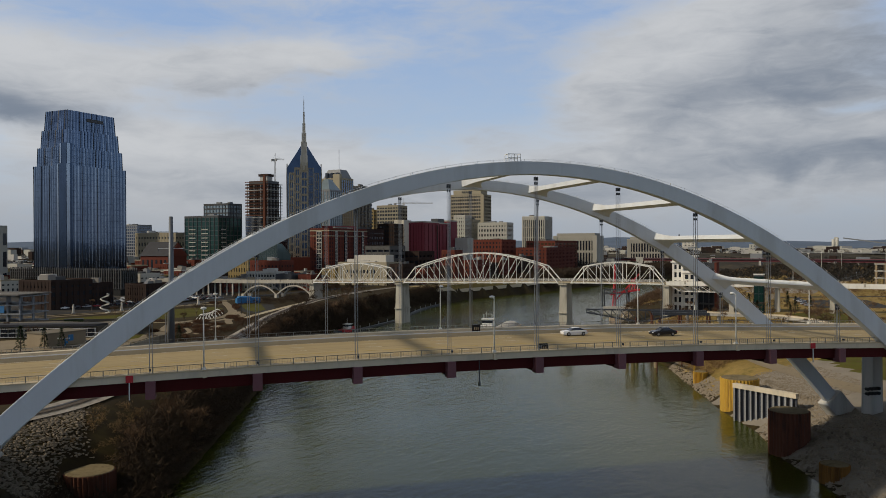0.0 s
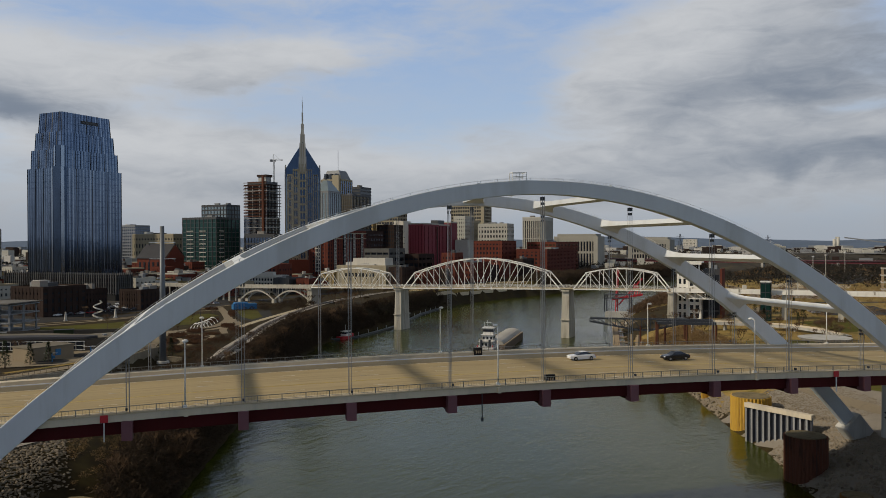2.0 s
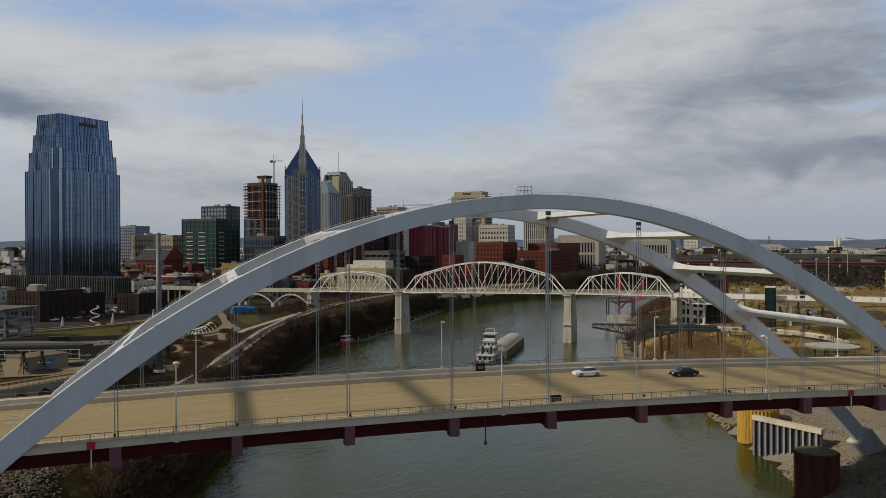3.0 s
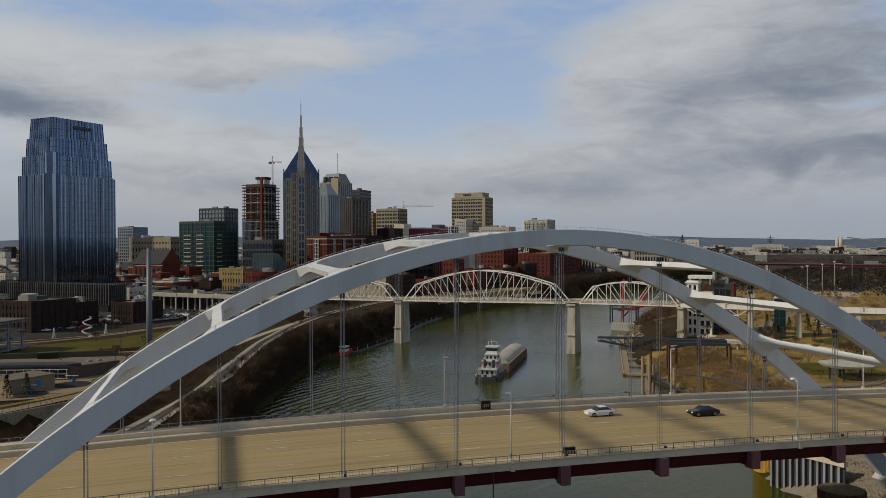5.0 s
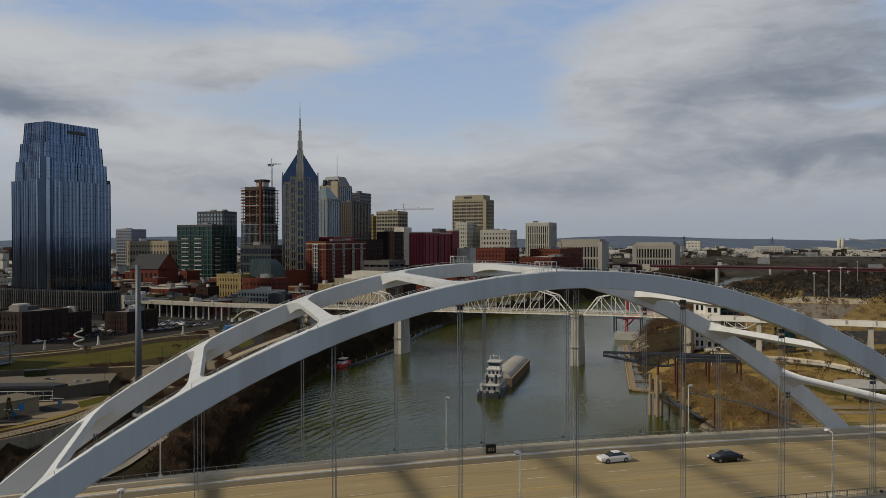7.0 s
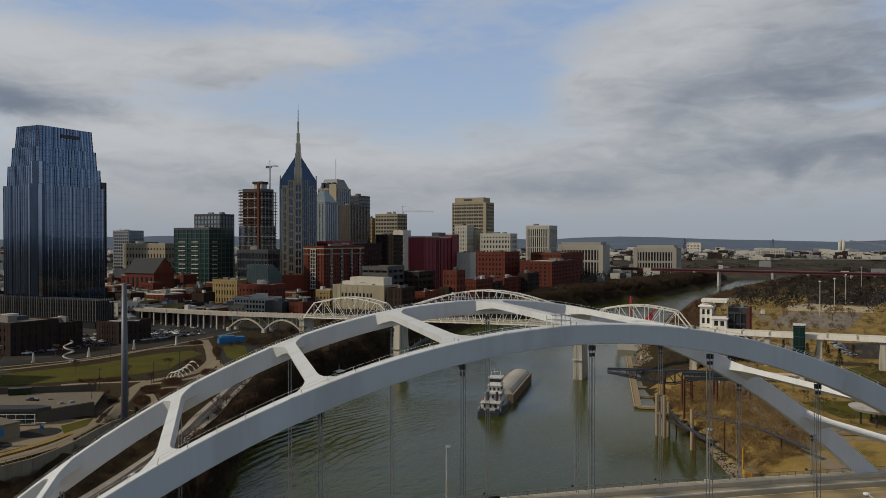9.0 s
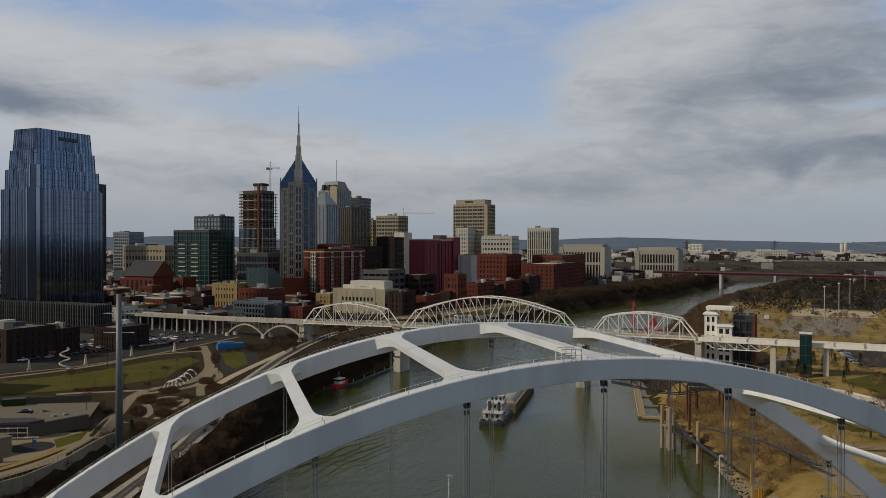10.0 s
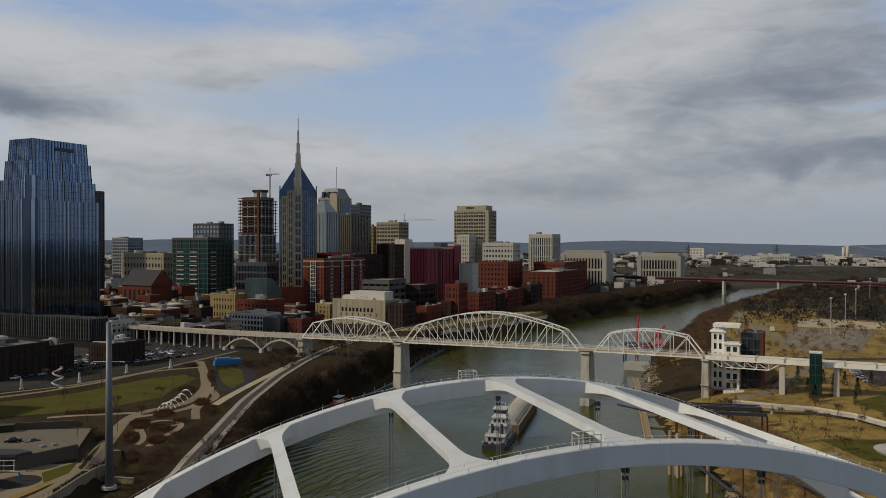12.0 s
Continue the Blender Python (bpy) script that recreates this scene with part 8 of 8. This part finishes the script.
P = np.concatenate([P, np.stack([x, y, land(x, y)], 1)[(r_ > 40) & (r_ > l_)]])
v, f = crowns(P, r.uniform(4, 11, len(P)), 24, 17)
scatter("far_trees", v, f, mat("far_twigs", (0.032, 0.029, 0.024), 0.98, var=0.7, big=0.01, small=0.1, bump=0.0, rand=0.0), "far bare winter trees between the roofs", "trees")


r = np.random.RandomState(19)
for n_, m_, x0, x1, y0, y1, h0, h1, lb in ((200, twig_mat, 250, 620, 250, 700, 3.0, 6.0, "brown bare trees round the car parks"), (260, brush_tan, 200, 520, 200, 560, 1.2, 3.0, "tan hedges and shrubs round the car parks"), (120, brush_tan, 420, 700, 480, 820, 4.0, 8.0, "tan bare trees behind the car parks"), (420, brush_dark, 450, 950, 600, 1050, 5.0, 10.0, "dark bare woods beyond the car parks"), (150, twig_mat, 170, 270, 210, 330, 1.0, 3.2, "reddish scrub below the footbridge"), (120, brush_dark, -60, 10, 330, 400, 2.0, 5.0, "dark bare trees below the viaduct"), (150, brush_dark, 60, 260, 470, 660, 2.0, 5.0, "small bare street trees by the river")):
    x, y = r.uniform(x0, x1, n_), r.uniform(y0, y1, n_)
    l_, r_ = bank(x, y)
    ok = (np.maximum(l_, r_) > (14 if x0 > 190 else 8)) & ((l_ < 60) | (x0 > 160)) & ((r_ > l_) | (x0 < 160))
    P = np.stack([x, y, land(x, y)], 1)[ok]
    v, f = crowns(P, r.uniform(h0, h1, len(P)), 340, 20 + n_, 0.10, 0.009)
    scatter("bare_shrubs", v, f, m_, lb, "shrubs")


def bare_tree(seed, h):
    """A leafless tree: trunk, forking limbs and a crown of fine twigs."""
    r = random.Random(seed)
    ob = new("bare_tree")
    segs, tips = [], []

    def grow(p, d, l, rad, depth):
        q = p + d * l
        segs.append((p, q, rad, rad * 0.68, depth))
        if depth >= 4:
            tips.append((q, d))
            return
        for _ in range(3 if depth < 3 else 4):
            e = (d + Vector((r.uniform(-0.75, 0.75), r.uniform(-0.75, 0.75), r.uniform(-0.1, 0.55)))).normalized()
            grow(q, e, l * r.uniform(0.58, 0.8), rad * 0.6, depth + 1)

    grow(Vector((0, 0, -0.3)), Vector((r.uniform(-0.06, 0.06), r.uniform(-0.06, 0.06), 1)).normalized(), h * 0.3, h * 0.018, 0)
    bm, bl_ = bmesh.new(), bmesh.new()
    for p, q, r0, r1, dep in segs:
        t = bm if dep == 0 else bl_
        d = (q - p).normalized()
        s = d.cross(Vector((0.3, 0.9, 0.2))).normalized()
        u = d.cross(s)
        k = 6 if dep < 2 else 3
        A = [t.verts.new(p + (s * math.cos(2 * math.pi * i / k) + u * math.sin(2 * math.pi * i / k)) * r0) for i in range(k)]
        B = [t.verts.new(q + (s * math.cos(2 * math.pi * i / k) + u * math.sin(2 * math.pi * i / k)) * r1) for i in range(k)]
        for i in range(k):
            t.faces.new((A[i], A[(i + 1) % k], B[(i + 1) % k], B[i]))
    for q, d in tips:
        for _ in range(5):
            e = (d + Vector((r.uniform(-0.9, 0.9), r.uniform(-0.9, 0.9), r.uniform(-0.3, 0.8)))).normalized() * h * r.uniform(0.06, 0.13)
            s = e.cross(Vector((r.random(), r.random(), r.random()))).normalized() * h * 0.0028
            bl_.faces.new([bl_.verts.new(q - s), bl_.verts.new(q + s), bl_.verts.new(q + e)])
    for nm, b, m in (("trunk", bm, bark), ("crown", bl_, twig_mat)):
        o = new(nm, mesh_of(nm, b, m))
        o.parent = ob
    return ob


kinds = [tagged(bare_tree(s, h), lb, "tree", "bare trees") for s, h, lb in ((1, 9, "bare brown winter tree"), (2, 11, "tall bare winter tree"), (3, 6.5, "small bare park tree"))]
rnd = random.Random(8)
places = []
for _ in range(46):
    y = rnd.uniform(45, 330)
    places.append((float(np.interp(y, LY, LX)) - rnd.uniform(2, 9), y, rnd.choice((0, 1, 0))))
for x, y in ((-60, 232), (-70, 246), (-56, 262), (-47, 300), (-90, 262), (-100, 150), (-112, 172), (-38, 334), (-92, 330), (-108, 322), (-70, 352), (-125, 300), (-75, 196)):
    places.append((x, y, 2))
for i in range(6):
    for j in range(5):
        places.append((140 + 9 * i + rnd.uniform(-2, 2) + 4 * j, 118 + 14 * j + rnd.uniform(-3, 3) - 3 * i, 2))
for _ in range(34):
    y = rnd.uniform(110, 420)
    places.append((float(np.interp(y, RY, RX)) + rnd.uniform(8, 70), y, rnd.choice((0, 2, 2))))
for _ in range(22):
    places.append((rnd.uniform(210, 420), rnd.uniform(240, 480), rnd.choice((0, 2))))
for _ in range(20):
    s = rnd.uniform(-58, 4)
    v = on(s, rnd.uniform(-25, 14))
    places.append((v.x, v.y, rnd.choice((0, 1))))
used = [0, 0, 0]
for x, y, k in places:
    l, r_ = bank(x, y)
    if max(l, r_) < 1.5:
        continue
    m = pose(x, y, gz(x, y), 0, 0, rnd.uniform(0, 360))
    s = rnd.uniform(0.75, 1.25)
    if not used[k]:
        used[k] = 1
        kinds[k].matrix_basis = m
    else:
        c = copy_thing(kinds[k], m)
        c.scale = (s, s, s * rnd.uniform(0.9, 1.15))


def cedar_tree(seed, h):
    """A conical evergreen: tiers of drooping needle fans round a trunk."""
    r = random.Random(seed)
    ob = new("evergreen_tree")
    bm = bmesh.new()
    add_cyl(bm, (0, 0, -0.3), 0.18, 0.05, h, 6)
    o = new("trunk", mesh_of("trunk", bm, bark))
    o.parent = ob
    bm = bmesh.new()
    for i in range(520):
        u = r.random() ** 0.8
        a = r.uniform(0, 6.283)
        rad = (1 - u) * h * 0.26 + 0.1
        z = 0.25 + u * h
        p = Vector((math.cos(a) * rad * r.uniform(0.3, 0.9), math.sin(a) * rad * r.uniform(0.3, 0.9), z))
        q = p + Vector((math.cos(a), math.sin(a), r.uniform(-0.3, 0.5))) * r.uniform(0.3, 0.7)
        s = Vector((-math.sin(a), math.cos(a), r.uniform(-0.4, 0.4))) * r.uniform(0.12, 0.3)
        bm.faces.new([bm.verts.new(p - s), bm.verts.new(p + s), bm.verts.new(q)])
    o = new("crown", mesh_of("crown", bm, cedar))
    o.parent = ob
    return ob


ced = tagged(cedar_tree(5, 6.5), "dark green conical evergreen tree", "tree", "evergreens")
spots = [(x, y) for x, y in ((188, 196), (200, 214), (206, 206), (212, 200), (218, 226), (224, 220), (232, 214), (196, 184), (-94, 136), (-90, 139), (-99, 131), (-62, 160), (-59, 166), (-106, 128), (240, 240), (215, 238))]
for i, (x, y) in enumerate(spots):
    m = pose(x, y, gz(x, y), 0, 0, rnd.uniform(0, 360))
    if i == 0:
        ced.matrix_basis = m
    else:
        c = copy_thing(ced, m)
        s = rnd.uniform(0.7, 1.2)
        c.scale = (s, s, s)

# riprap: single stones where the camera passes nearest, the rest as one sheet of stones
rocks = []
for s in range(4):
    r = random.Random(40 + s)
    bm = bmesh.new()
    bmesh.ops.create_icosphere(bm, subdivisions=1, radius=0.5)
    for v in bm.verts:
        v.co = Vector((v.co.x * r.uniform(0.8, 1.3), v.co.y * r.uniform(0.7, 1.1), v.co.z * r.uniform(0.55, 0.9)))
    rocks.append(mesh_of("stone", bm, rock_mat))
rip = thing("riprap_bank", (66, 10, 0), "loose pale limestone riprap on the far bank", "riprap", kind="structure")
rnd = random.Random(9)
for i in range(290):
    y = rnd.uniform(-12, 48)
    d = rnd.uniform(0.2, 13)
    x = float(np.interp(y, RY, RX)) + d
    o = new("stone", rnd.choice(rocks))
    s = rnd.uniform(0.5, 1.15)
    o.matrix_basis = pose(x, y, gz(x, y) + 0.1, rnd.uniform(0, 360), rnd.uniform(0, 360), rnd.uniform(0, 360)) @ Matrix.Diagonal((s, s, s, 1))
    under(o, rip)
co = np.array([v.co[:] for v in rocks[0].vertices])
tri = np.array([p.vertices[:] for p in rocks[0].polygons])


def stones(P, smin, smax, seed, label):
    r = np.random.RandomState(seed)
    n_ = len(P)
    s = r.uniform(smin, smax, (n_, 1, 3)) * r.uniform(0.5, 1.35, (n_, 1, 1)) * np.array([1.25, 0.95, 0.7])
    a = r.uniform(0, 6.283, n_)
    base = co[None] * s * r.uniform(0.62, 1.25, (n_, len(co), 1))
    ca, sa = np.cos(a)[:, None], np.sin(a)[:, None]
    X = base[:, :, 0] * ca - base[:, :, 1] * sa
    Y = base[:, :, 0] * sa + base[:, :, 1] * ca
    v = np.stack([X, Y, base[:, :, 2]], -1) + P[:, None, :]
    f = tri[None] + (np.arange(n_) * len(co))[:, None, None]
    scatter("riprap_stones", v.reshape(-1, 3), f.reshape(-1, 3), rock_mat, label, "riprap")


P = along(-60, 50, 0, 19, False, 9000, 30)
P[:, 2] += 0.2
stones(P, 0.35, 1.0, 31, "pale limestone riprap below the arch")
P = along(44, 84, 2, 29, False, 6500, 38)
P = P[(np.hypot(P[:, 0] - 86.8, P[:, 1] - 69.7) > 6.2) & ((P[:, 0] - W0.x) * -wn.x + (P[:, 1] - W0.y) * -wn.y > 0.9)]
P[:, 2] += 0.15
stones(P, 0.3, 0.7, 39, "pale limestone riprap behind the sheet pile wall")
P = along(84, 142, 0, 6, False, 1800, 32)
P[:, 2] += 0.2
stones(P, 0.4, 1.1, 33, "pale riprap patch on the far bank")
P = along(18, 66, 7, 25, True, 6000, 34)
P = P[(np.hypot(P[:, 0] + 68.2, P[:, 1] - 38.6) > 5.0) & (P[:, 0] < -70.5 - 0.12 * np.abs(P[:, 1] - 44) + np.random.RandomState(44).normal(0, 1.3, len(P)))]
P[:, 2] += 0.25
stones(P, 0.3, 0.8, 35, "grey riprap stones below the bridge")
P = along(290, 330, 0, 8, False, 260, 36)
stones(P, 0.8, 2.0, 37, "pale riprap by the platform")
